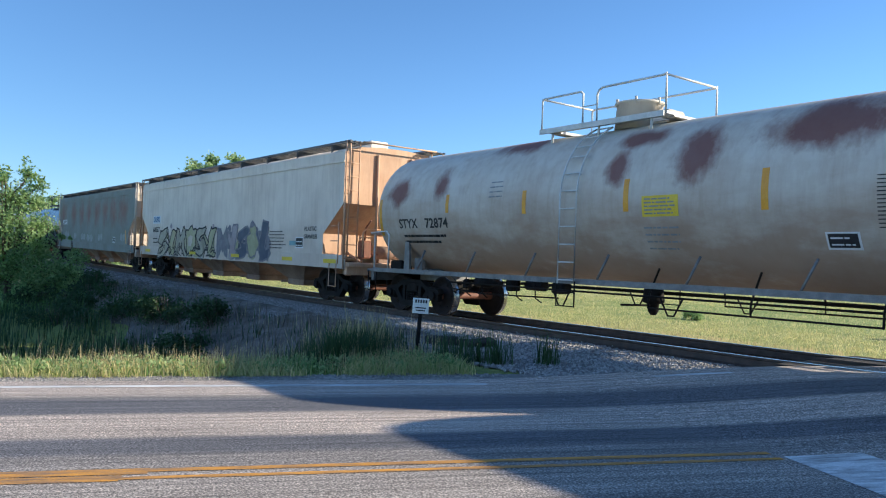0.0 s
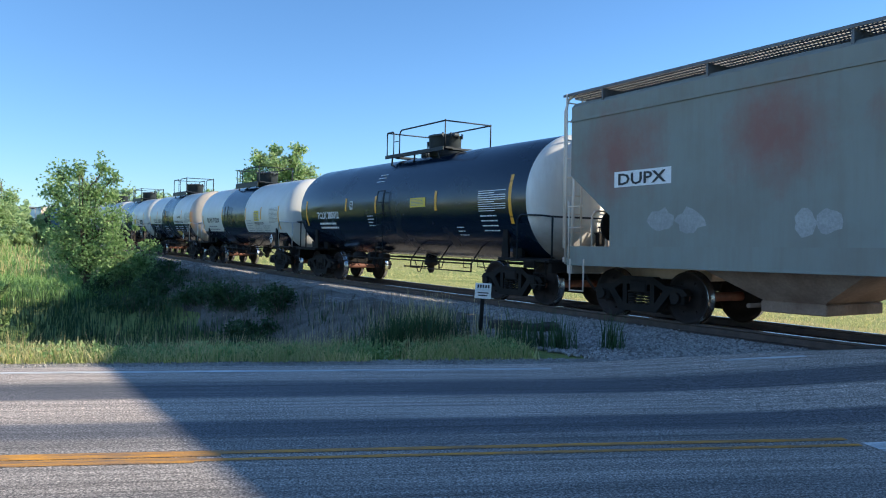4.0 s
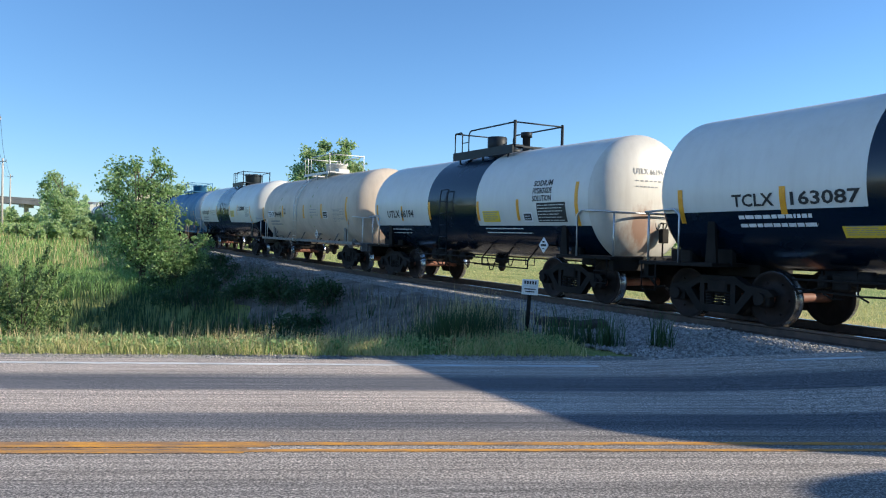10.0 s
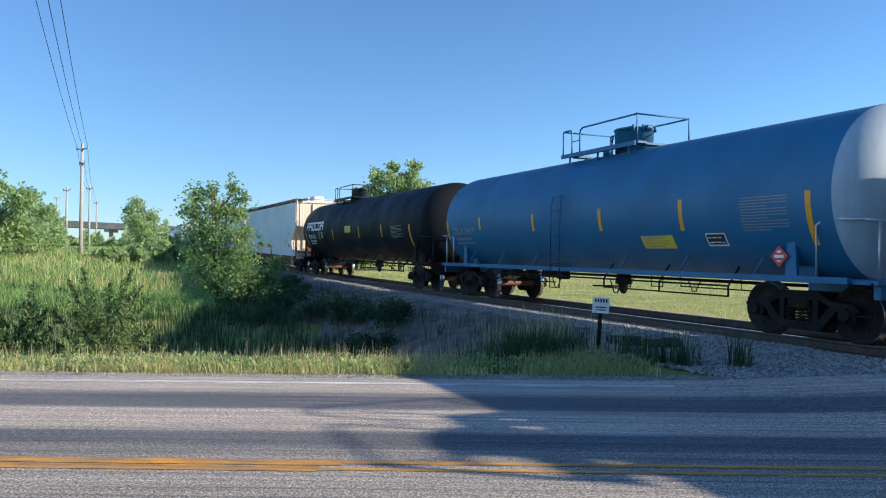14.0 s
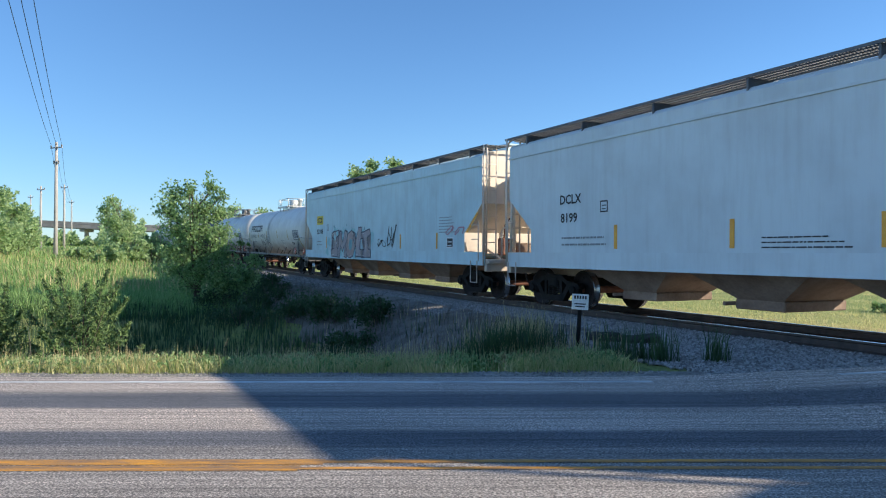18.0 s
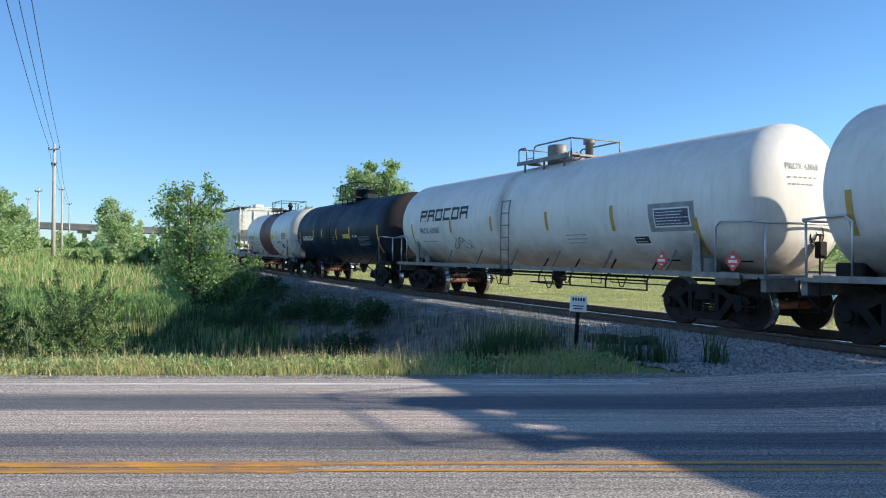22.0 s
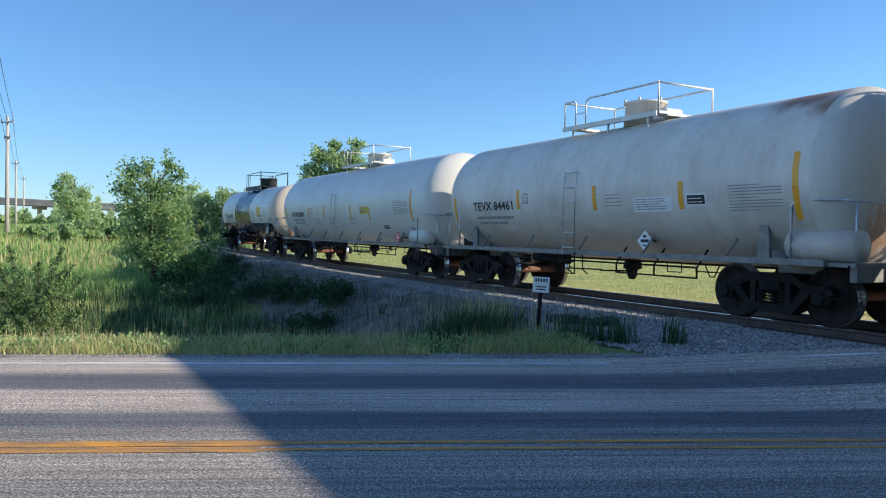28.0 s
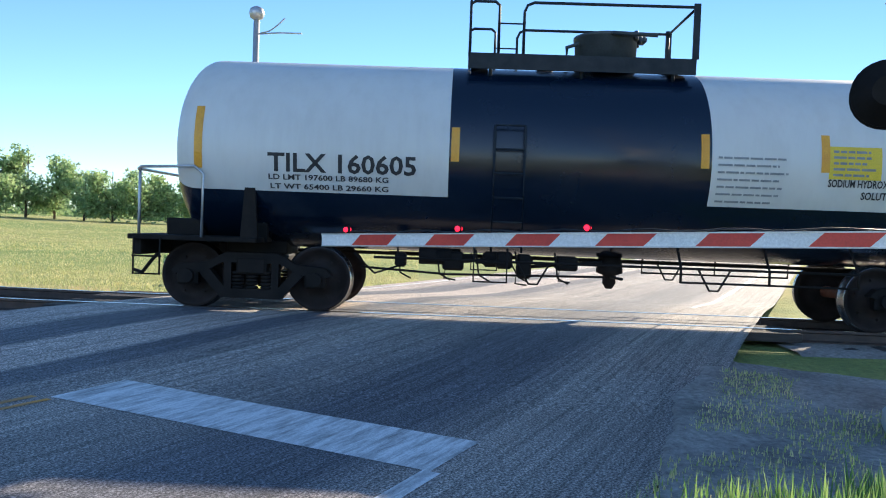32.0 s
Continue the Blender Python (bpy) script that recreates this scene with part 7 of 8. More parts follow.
for k, (x, y, rz, ln) in enumerate(((3.2, 13.3, 24, 1.1), (3.0, 13.75, 40, 0.8), (3.5, 13.0, 12, 0.6))):
    bm = bmesh.new()
    box(bm, (0, 0, 0), (ln, 0.2, 0.15), bevel=0.02)
    for v in bm.verts:
        v.co += Vector((noise.noise(v.co * 9 + Vector((k, 0, 0))), noise.noise(v.co * 7), noise.noise(v.co * 8))) * 0.03
    ob = tagged(new("discarded_tie", mesh_from(bm, "discarded_tie", M["tie"])), "broken dark railway tie lying on gravel", "railway tie", "discarded ties")
    ob.matrix_basis = pose(x, y, ground_z(x, y) + 0.09, 4 * k, 5 - 4 * k, rz)


def crossing_signal(x, y, facing, gate):
    """A crossing mast: base, pole, crossbuck, lamp pair with targets, bell, and on one side a lowered gate arm."""
    z = standing(x, y)
    sig = thing("crossing_signal", "silver railway crossing signal mast with lamps" + (" and lowered striped gate" if gate else ""), "crossing signal", m=pose(x, y, z, 0, 0, facing))
    bm = bmesh.new()
    box(bm, (0, 0, 0.08), (0.7, 0.7, 0.2), bevel=0.03)
    part("base", bm, M["concrete"], sig, "concrete footing")
    bm = bmesh.new()
    tall, lamp_z, disc = (4.35, 2.56, 0.25) if gate else (5.95, 2.75, 0.29)
    turned(bm, [(0.15, 0.17), (0.75, 0.14), (0.8, 0.062), (tall, 0.062), (tall + 0.02, 0.0)], "Z", 16)
    part("pole", bm, M["galv"], sig, "aluminium mast")
    bm = bmesh.new()
    turned(bm, [(tall, 0.05), (tall + 0.05, 0.13), (tall + 0.14, 0.16), (tall + 0.24, 0.13), (tall + 0.3, 0.0)], "Z", 18)
    part("bell", bm, M["galv"], sig, "round bell on the mast head")
    for a in (45, -45):
        bm = bmesh.new()
        box(bm, (0, 0, 0), (1.2, 0.012, 0.22), Matrix.Rotation(radians(a), 4, "Y"), 0.003)
        part("crossbuck", bm, M["sign_white"], sig, "white crossbuck blade").matrix_basis = pose(0, -0.1 - 0.008 * (a > 0), lamp_z + 1.0)
    bm = bmesh.new()
    tube(bm, [(-0.42, 0, lamp_z), (0.42, 0, lamp_z)], 0.035, 8)
    part("lamp_bar", bm, M["galv"], sig)
    for dx in (-0.45, 0.45):
        for sg in (-1, 1):
            bm = bmesh.new()
            turned(bm, [(sg * 0.02, disc), (sg * 0.035, disc), (sg * 0.05, 0.11), (sg * 0.16, 0.11)], "Y", 26, (dx, sg * 0.05, lamp_z))
            lamp = part("lamp_target", bm, M["under"], sig, "black round lamp target")
            bm = bmesh.new()
            turned(bm, [(sg * 0.12, 0.105), (sg * 0.15, 0.07), (sg * 0.16, 0.0)], "Y", 18, (dx, sg * 0.05, lamp_z))
            part("lens", bm, M["red"], lamp, "red lens")
    if gate:
        bm = bmesh.new()
        box(bm, (0.28, 0, 1.15), (0.42, 0.5, 0.62), bevel=0.04)
        part("gate_motor", bm, M["galv"], sig, "gate mechanism box")
        bm = bmesh.new()
        box(bm, (0.5, -0.75, 1.2), (0.07, 0.9, 0.12), bevel=0.01)
        box(bm, (0.5, -1.15, 1.15), (0.2, 0.3, 0.4), bevel=0.02)
        part("counterweight", bm, M["under"], sig, "gate counterweight")
    else:
        bm = bmesh.new()
        tube(bm, [(-0.05, 0, tall - 0.28), (-0.35, 0, tall - 0.24), (-0.55, 0, tall - 0.14), (-0.72, 0, tall - 0.02)], 0.014)
        tube(bm, [(-0.05, 0, tall - 0.28), (-0.6, 0, tall - 0.3), (-1.15, 0, tall - 0.36)], 0.016)
        part("bracket", bm, M["galv"], sig, "thin wire bracket")
    return sig


gate_x, gate_y = 6.55, -0.87
sig = crossing_signal(gate_x, gate_y, -90, True)
gz = standing(gate_x, gate_y)
# gate arm: from the mast across the near lane, hinge at gate_y, tip over the centre of the road
ARM, BAND = 5.681, 0.437
arm = part("gate_arm", bmesh.new(), M["sign_white"], sig, "red and white striped gate arm")
for k in range(13):
    x0, x1 = -ARM + BAND * k, -ARM + BAND * (k + 1)
    bm = bmesh.new()
    a0, a1 = (0.0 if k == 0 else 0.06), (0.0 if k == 12 else 0.06)
    prism(bm, [(x0 - a0, -0.058), (x1 - a1, -0.058), (x1 + a1, 0.058), (x0 + a0, 0.058)], -0.012, 0.012)
    part("stripe", bm, M["red" if k % 2 else "sign_white"], arm)
for sg in (-1, 1):
    bm = bmesh.new()
    box(bm, (-ARM / 2, 0, sg * 0.062), (ARM, 0.05, 0.012))
    part("arm_edge", bm, M["galv"], arm, "aluminium edge strip")
arm.matrix_basis = Matrix.Translation((0.0, 0.25, 1.465 - gz)) @ pose(0, 0, 0, 0, -2.3, 0)
bm = bmesh.new()
cable = [(-ARM + 0.3 + 0.2 * k, 0, 0.085 + 0.012 * math.sin(k * 1.7)) for k in range(26)]
tube(bm, cable, 0.008, 5)
part("lamp_cable", bm, M["rail_black"], arm, "thin black lamp cable")
for dx in (-5.36, -4.05, -2.75):
    bm = bmesh.new()
    turned(bm, [(0.065, 0.012), (0.08, 0.03), (0.14, 0.03), (0.146, 0.0)], "Z", 14, (dx, 0, 0))
    lamp = part("arm_lamp", bm, M["under"], arm, "small lamp on the arm")
    for sg in (-1, 1):
        bm = bmesh.new()
        turned(bm, [(sg * 0.03, 0.029), (sg * 0.042, 0.022), (sg * 0.046, 0.0)], "Y", 14, (dx, 0, 0.11))
        part("lens", bm, M["lamp_red"], lamp, "lit red lens")
crossing_signal(12.3, 10.5, 90, False)

cabinet = thing("utility_box", "small grey metal utility box in the grass", "utility box", m=pose(17.0, 15.2, ground_z(17.0, 15.2), 0, 0, 30))
bm = bmesh.new()
box(bm, (0, 0, 0.45), (0.6, 0.45, 0.95), bevel=0.02)
part("cabinet", bm, M["galv"], cabinet)
bm = bmesh.new()
box(bm, (0, 0, 0.95), (0.66, 0.5, 0.06), bevel=0.02)
part("lid", bm, M["galv"], cabinet)


# ---- poles and wires ----
def utility_pole(az, d, tall, arms=1):
    x, y = plan(az, d)
    z = ground_z(x, y)
    p = thing("utility_pole", "tall grey wooden utility pole in the field", "utility pole", "utility poles", m=pose(x, y, z, 0, 0, -25))
    bm = bmesh.new()
    turned(bm, [(-0.3, 0.2), (tall * 0.5, 0.16), (tall, 0.12)], "Z", 10)
    part("pole", bm, M["wood"], p)
    for k in range(arms):
        bm = bmesh.new()
        box(bm, (0, 0, tall - 0.5 - 1.4 * k), (1.5 if k == 0 else 0.7, 0.09, 0.1))
        a = part("crossarm", bm, M["wood"], p)
        for dx in ((-0.68, 0.0, 0.68) if k == 0 else (-0.3, 0.3)):
            bm = bmesh.new()
            turned(bm, [(0, 0.04), (0.05, 0.07), (0.12, 0.07), (0.2, 0.03)], "Z", 8, (dx, 0, tall - 0.44 - 1.4 * k))
            part("insulator", bm, M["rail_grey"], a)
    return Vector((x, y, z + tall))


tops = [utility_pole(180.0, 5.2, 13.4, 2), utility_pole(-26.7, 76, 10.4, 2), utility_pole(-26.2, 132, 10.0, 1), utility_pole(-25.75, 178, 9.5, 1)]
utility_pole(-27.6, 118, 8.8, 1)
utility_pole(-28.2, 170, 10.0, 1)
wires = thing("power_lines", "thin dark power lines strung between poles", "power line")
for dx in (-0.68, 0.0, 0.68):
    for a, b in zip(tops, tops[1:]):
        across = Vector((math.cos(radians(-25)), math.sin(radians(-25)), 0)) * dx
        pts = []
        for k in range(15):
            t = k / 14
            p = a.lerp(b, t) + across - Vector((0, 0, 0.25 + 1.1 * 4 * t * (1 - t)))
            pts.append(p)
        bm = bmesh.new()
        tube(bm, pts, 0.016, 4)
        part("wire", bm, M["rail_black"], wires)

# far highway bridge
bridge = thing("highway_bridge", "long grey concrete highway bridge far behind the trees", "bridge")
ends = [Vector((*plan(-34, 380), 19.0)), Vector((*plan(-21.5, 350), 15.5)), Vector((*plan(4, 360), 11.0)), Vector((*plan(15, 400), 3.0))]
for a, b in zip(ends, ends[1:]):
    d = b - a
    bm = bmesh.new()
    box(bm, (0, 0, -0.9), (d.length + 1, 11, 1.8), bevel=0.1)
    box(bm, (0, -5.4, 0.45), (d.length + 1, 0.3, 0.9))
    box(bm, (0, 5.4, 0.45), (d.length + 1, 0.3, 0.9))
    ob = part("deck", bm, M["bridge"], bridge, "concrete deck with parapets")
    ob.matrix_basis = Matrix.Translation((a + b) / 2) @ d.to_track_quat("X", "Z").to_matrix().to_4x4()
    n = max(2, int(d.length / 32))
    for k in range(n):
        p = a.lerp(b, (k + 0.5) / n)
        if p.z < 4:
            continue
        bm = bmesh.new()
        box(bm, (p.x, p.y, p.z / 2 - 1.5), (1.4, 1.4, p.z), bevel=0.1)
        box(bm, (p.x, p.y, p.z - 2.4), (2.0, 9.0, 1.2), bevel=0.1)
        part("pier", bm, M["concrete"], bridge, "concrete pier")


# lattice towers of a power line, far beyond the bridge
def transmission_tower(az, d, tall):
    x, y = plan(az, d)
    t = thing("transmission_tower", "tall grey steel lattice transmission tower in the distance", "transmission tower", "transmission towers", m=pose(x, y, 0, 0, 0, -az + 8))
    legs = [(3.0, 0.0), (1.1, tall * 0.6), (0.8, tall)]
    for sx in (-1, 1):
        for sy in (-1, 1):
            bm = bmesh.new()
            tube(bm, [(sx * r, sy * r, z) for r, z in legs], 0.13, 4)
            part("leg", bm, M["galv"], t)
    bm = bmesh.new()
    for k in range(8):
        z0, z1 = tall * k / 8, tall * (k + 1) / 8
        r0, r1 = (3.0 - 1.9 * z0 / (tall * 0.6) if z0 < tall * 0.6 else 1.1), (3.0 - 1.9 * z1 / (tall * 0.6) if z1 < tall * 0.6 else 0.9)
        for sy in (-1, 1):
            tube(bm, [(-r0, sy * r0, z0), (r1, sy * r1, z1)], 0.07, 4)
            tube(bm, [(r0, sy * r0, z0), (-r1, sy * r1, z1)], 0.07, 4)
            tube(bm, [(sy * r0, -r0, z0), (sy * r1, r1, z1)], 0.07, 4)
    part("bracing", bm, M["galv"], t)
    for z, w in ((tall * 0.66, 4.2), (tall * 0.8, 5.0), (tall * 0.94, 3.6)):
        bm = bmesh.new()
        tube(bm, [(-w, 0, z), (-0.9, 0, z + 0.9), (0.9, 0, z + 0.9), (w, 0, z)], 0.08, 4)
        tube(bm, [(-w, 0, z), (w, 0, z)], 0.08, 4)
        part("crossarm", bm, M["galv"], t)


transmission_tower(4.5, 520, 29.0)
transmission_tower(6.3, 560, 31.0)


# ---- plants ----
def quads(name, centres, normals_seed, size, material, long=1.5):
    """Many small leaves, each a bent pair of faces, at the centres given."""
    rng = np.random.default_rng(normals_seed)
    n = len(centres)
    u = rng.normal(size=(n, 3))
    u /= np.linalg.norm(u, axis=1)[:, None]
    w = rng.normal(size=(n, 3))
    v = np.cross(u, w)
    v /= np.linalg.norm(v, axis=1)[:, None]
    s = size * rng.uniform(0.6, 1.3, n)[:, None]
    nrm = np.cross(u, v)
    pts = np.stack([centres - u * s * 0.5 * long, centres + v * s * 0.5 + nrm * s * 0.12, centres + u * s * 0.5 * long, centres - v * s * 0.5 + nrm * s * 0.12], 1).reshape(-1, 3)
    idx = np.arange(n * 4).reshape(n, 4)
    faces = np.concatenate([idx[:, [0, 1, 2]], idx[:, [0, 2, 3]]])
    me = bpy.data.meshes.new(name)
    me.from_pydata(pts.tolist(), [], faces.tolist())
    me.materials.append(material)
    return me


def tree(kind, label, x, y, tall, wide, leaf, count, seed, material="leaf_far", foot=0.18, lobes=14, group="", masses=None):
    """Tapered trunk, limbs that reach into leaf masses (dx, dy, height, half width, half height), twigs on them, and leaves strewn along the twigs."""
    rng = np.random.default_rng(seed)
    z = ground_z(x, y) - 0.05
    t = thing(kind, label, "bush" if kind == "bush" else "tree", group, m=pose(x, y, z))
    r0 = max(0.03, tall * 0.018)
    if masses is None:
        base = tall * foot
        masses = []
        for k in range(max(4, lobes // 3)):
            q = (k + rng.random()) / max(4, lobes // 3)
            out = wide / 2 * (0.15 + 0.62 * math.sin(math.pi * min(1.0, 0.2 + 0.8 * (1 - q))) ** 0.7) * rng.uniform(0.45, 1.1)
            a = rng.uniform(0, math.tau)
            r = wide * rng.uniform(0.16, 0.26) * (1.15 - 0.45 * q)
            masses.append((out * math.cos(a), out * math.sin(a), base + r * 0.7 + (tall - base - 1.5 * r) * q, r, r * rng.uniform(0.7, 1.0)))
    bm, pts = bmesh.new(), []
    stems = 1 if kind == "tree" else 4
    for _ in range(stems):
        dx, dy = (rng.normal(size=2) * 0.06 * wide) if stems > 1 else rng.normal(size=2) * 0.02 * wide
        line = [(0.05 * dx, 0.05 * dy, -0.1), (dx * 0.6, dy * 0.6, tall * 0.3), (dx, dy, tall * 0.6), (dx * 1.2, dy * 1.2, tall * 0.88)]
        for (p, q, k) in zip(line, line[1:], range(3)):
            tube(bm, [p, q], r0 * (1 - 0.3 * k) / math.sqrt(stems), 6)
    vol = sum(m[3] ** 1.5 * m[4] ** 0.5 for m in masses)
    for mx, my, mz, rw, rh in masses:
        share = count * rw ** 1.5 * rh ** 0.5 / vol
        twigs = max(5, int(share / 26))
        core = Vector((mx, my, mz))
        f = Vector((mx * 0.12, my * 0.12, max(0.0, mz - rh * 0.7 - 0.5 * math.hypot(mx, my))))
        tube(bm, [f, f.lerp(core, 0.55) + Vector((0, 0, -0.02 * tall)), core], r0 * 0.3, 5)
        per = max(3, int(share / twigs))
        for w in range(twigs):
            d = Vector(rng.normal(size=3))
            d = d.normalized()
            u = rng.uniform(0.25, 1.0) ** 0.6 * rng.uniform(0.8, 1.45)
            tip = core + Vector((d.x * rw * u, d.y * rw * u, d.z * rh * u + 0.12 * rh))
            start = core.lerp(tip, 0.35)
            if w % 3 == 0:
                tube(bm, [core, tip], r0 * 0.09, 4)
            along = rng.random(per)[:, None] ** 0.7
            pts.append(np.array(start) + (np.array(tip) - np.array(start)) * along + rng.normal(size=(per, 3)) * rw * 0.22)
    part("trunk", bm, M["bark"], t, "grey-brown branching trunk")
    pts = np.concatenate(pts)
    pts = pts[pts[:, 2] > 0.05]
    part("crown", quads("crown", pts, seed, leaf, M[material]), None, t, "loose crown of small green leaves")
    return t


# the young tree by the ditch: a narrow leaning top and a broad skirt reaching towards the track
bx, by = plan(-17.6, 30)
tree("bush", "leafy young green tree at the edge of the ditch", bx, by, 4.9, 3.4, 0.072, 14000, 5, "leaf", masses=(
    (-0.85, 0.0, 4.25, 0.5, 0.5), (-0.3, 0.1, 4.45, 0.4, 0.4), (0.45, 0.2, 4.6, 0.42, 0.55), (0.85, 0.1, 4.3, 0.3, 0.4), (-1.0, -0.1, 3.6, 0.6, 0.5), (0.0, 0.0, 3.8, 0.7, 0.5), (0.6, 0.1, 3.65, 0.55, 0.5),
    (-0.9, 0.1, 2.9, 0.65, 0.5), (0.1, -0.1, 2.95, 0.75, 0.55), (0.9, -0.2, 2.8, 0.6, 0.5), (-0.95, -0.1, 2.2, 0.6, 0.45), (-0.1, 0.0, 2.15, 0.8, 0.5), (0.85, -0.2, 2.0, 0.7, 0.5),
    (-0.7, -0.2, 1.5, 0.65, 0.4), (0.25, -0.3, 1.45, 0.8, 0.5), (1.3, -0.3, 1.4, 0.75, 0.5), (2.0, -0.2, 1.25, 0.55, 0.45), (0.75, -0.4, 0.85, 0.8, 0.45), (1.65, -0.4, 0.75, 0.65, 0.4), (-0.2, 0.0, 0.9, 0.6, 0.45), (2.3, -0.1, 1.8, 0.35, 0.3)))
for az, d, tall, wide, sd in ((-14.6, 32, 2.5, 0.75, 6), (-13.9, 33, 2.3, 0.5, 9), (-15.1, 31, 2.2, 0.8, 12)):
    x, y = plan(az, d)
    tree("bush", "spindly leafy sapling between ditch and track", x, y, tall, wide, 0.085, 420, sd, "leaf", 0.25, 12, "saplings by the track")


def cedar(az, d, tall, wide, shoots, seed):
    """A young cedar: a few stems with plumes that rise outwards, feathered along both sides and drawn to a point."""
    rng = np.random.default_rng(seed)
    x, y = plan(az, d)
    t = thing("bush", "young dark green cedar with rising feathery plumes", "bush", "young cedars", m=pose(x, y, ground_z(x, y) - 0.05))
    bm, pts = bmesh.new(), []
    for k in range(shoots):
        q = (k + 0.5) / shoots
        a = k * 2.4 + rng.uniform(-0.4, 0.4)
        foot = Vector((0.08 * math.cos(a), 0.08 * math.sin(a), tall * (0.2 + 0.5 * q)))
        out = wide / 2 * (1.0 - 0.78 * q) * rng.uniform(0.75, 1.15)
        tip = foot + Vector((out * math.cos(a), out * math.sin(a), out * rng.uniform(0.35, 0.75) + tall * 0.3 * q * rng.uniform(0.8, 1.2)))
        bow = foot.lerp(tip, 0.5) - Vector((0, 0, 0.06 * out))
        tube(bm, [foot, bow, tip], 0.009, 4)
        axis = (tip - foot).normalized()
        side = axis.cross(Vector((0, 0, 1))).normalized()
        for w in range(16):
            u = 0.15 + 0.85 * w / 15
            p = foot.lerp(bow, u * 2) if u < 0.5 else bow.lerp(tip, u * 2 - 1)
            ln = (0.34 * (1.08 - u) + 0.02) * max(0.5, (tip - foot).length)
            for sg in (-1, 1):
                e = p + (side * sg * 0.75 + axis * 0.8 + Vector(rng.normal(size=3)) * 0.28) * ln
                for v in rng.random(18):
                    c = p.lerp(e, v)
                    pts.append((c.x + rng.normal() * 0.012, c.y + rng.normal() * 0.012, max(0.04, c.z + rng.normal() * 0.012)))
    tube(bm, [(0, 0, 0), (0.03, 0, tall * 0.45), (0.02, 0.02, tall * 0.8)], 0.013, 6)
    part("trunk", bm, M["bark"], t, "thin brown stems")
    part("crown", quads("crown", np.array(pts), seed, 0.021, M["leaf_cedar"], 3.4), None, t, "feathery dark green shoots")


# rank growth in the ditch at the foot of the bank
rng = np.random.default_rng(91)
for k in range(18):
    s = -8.5 - 1.3 * k + rng.uniform(-0.5, 0.5)
    p = on_track(s, -rng.uniform(3.4, 6.2))
    tree("bush", "low rank shrub in the shaded ditch", p.x, p.y, rng.uniform(0.45, 0.95), rng.uniform(1.3, 2.3), 0.05, 2200, 200 + k, "weed", 0.02, 16, "ditch shrubs")
CEDARS = ((-25.1, 13.8, 2.5, 30, 7), (-30.6, 14.6, 2.1, 22, 10))
for k, (az, d, wide, shoots, seed) in enumerate(CEDARS):
    x, y = plan(az, d)
    cedar(az, d, (1.12, 0.85)[k] - ground_z(x, y), wide, shoots, seed)
for az, d, tall, wide, sd in ((-23.6, 60, 1.7, 2.8, 21), (-21.9, 62, 2.1, 2.6, 22), (-20.6, 64, 2.0, 2.4, 23), (-25.4, 66, 1.2, 2.4, 24), (-11.5, 62, 3.0, 3.2, 25)):
    x, y = plan(az, d)
    tree("bush", "round green shrub in the rough field", x, y, tall, wide, 0.2, 1500, sd, "leaf_far", 0.04, 14, "field shrubs")
# woods: left of the field, behind the track, and the tall cottonwood
WOOD = ((-33.4, 62, 7.4, 6.0), (-31.6, 66, 6.6, 6.0), (-30.2, 70, 5.4, 5.6), (-28.9, 84, 5.2, 5.4), (-28.7, 100, 4.8, 4.6), (-35.2, 60, 8.8, 7.0), (-22.7, 104, 7.2, 5.6),
        (-18.2, 90, 6.2, 6.0), (-16.4, 92, 6.6, 6.6), (-14.5, 86, 6.0, 5.6), (-13.0, 84, 6.6, 5.6), (-11.4, 86, 6.4, 6.0), (-10.0, 82, 6.8, 5.6), (-8.6, 84, 5.6, 5.4), (-7.3, 80, 4.6, 4.6))
for k, (az, d, tall, wide) in enumerate(WOOD):
    x, y = plan(az, d)
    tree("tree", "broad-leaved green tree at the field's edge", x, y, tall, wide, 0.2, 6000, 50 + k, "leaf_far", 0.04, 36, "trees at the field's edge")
x, y = plan(-4.4, 76)
tree("tree", "tall airy cottonwood standing behind the track", x, y, 11.2, 8.4, 0.2, 20000, 31, "leaf_far", masses=(
    (-2.2, 0.0, 9.2, 1.0, 0.9), (-2.9, 0.3, 7.8, 1.2, 1.0), (-3.2, -0.3, 6.2, 1.3, 1.0), (-2.8, 0.4, 4.6, 1.4, 1.1), (-3.0, 0.0, 3.0, 1.4, 1.0), (-2.0, 0.2, 1.6, 1.4, 0.9), (-0.9, 0.5, 10.2, 0.8, 0.8), (-0.7, -0.4, 8.7, 1.2, 0.9),
    (-1.1, 0.4, 7.2, 1.2, 1.0), (-0.4, -0.3, 5.7, 1.3, 1.0), (-1.0, 0.4, 4.0, 1.3, 1.0), (0.3, 0.0, 2.6, 1.3, 1.0), (1.4, 0.2, 10.5, 0.75, 0.8), (0.9, 0.4, 9.4, 0.95, 0.8), (1.7, -0.3, 8.2, 1.2, 1.0), (1.1, 0.3, 6.6, 1.2, 1.0),
    (2.3, 0.0, 6.2, 1.1, 0.9), (1.6, -0.4, 4.9, 1.3, 1.0), (2.6, 0.3, 3.6, 1.3, 1.0), (1.6, 0.2, 2.0, 1.3, 0.9), (3.0, 0.0, 7.3, 0.7, 0.7), (0.4, 0.0, 8.0, 0.9, 0.8)))
x, y = plan(-0.7, 77)
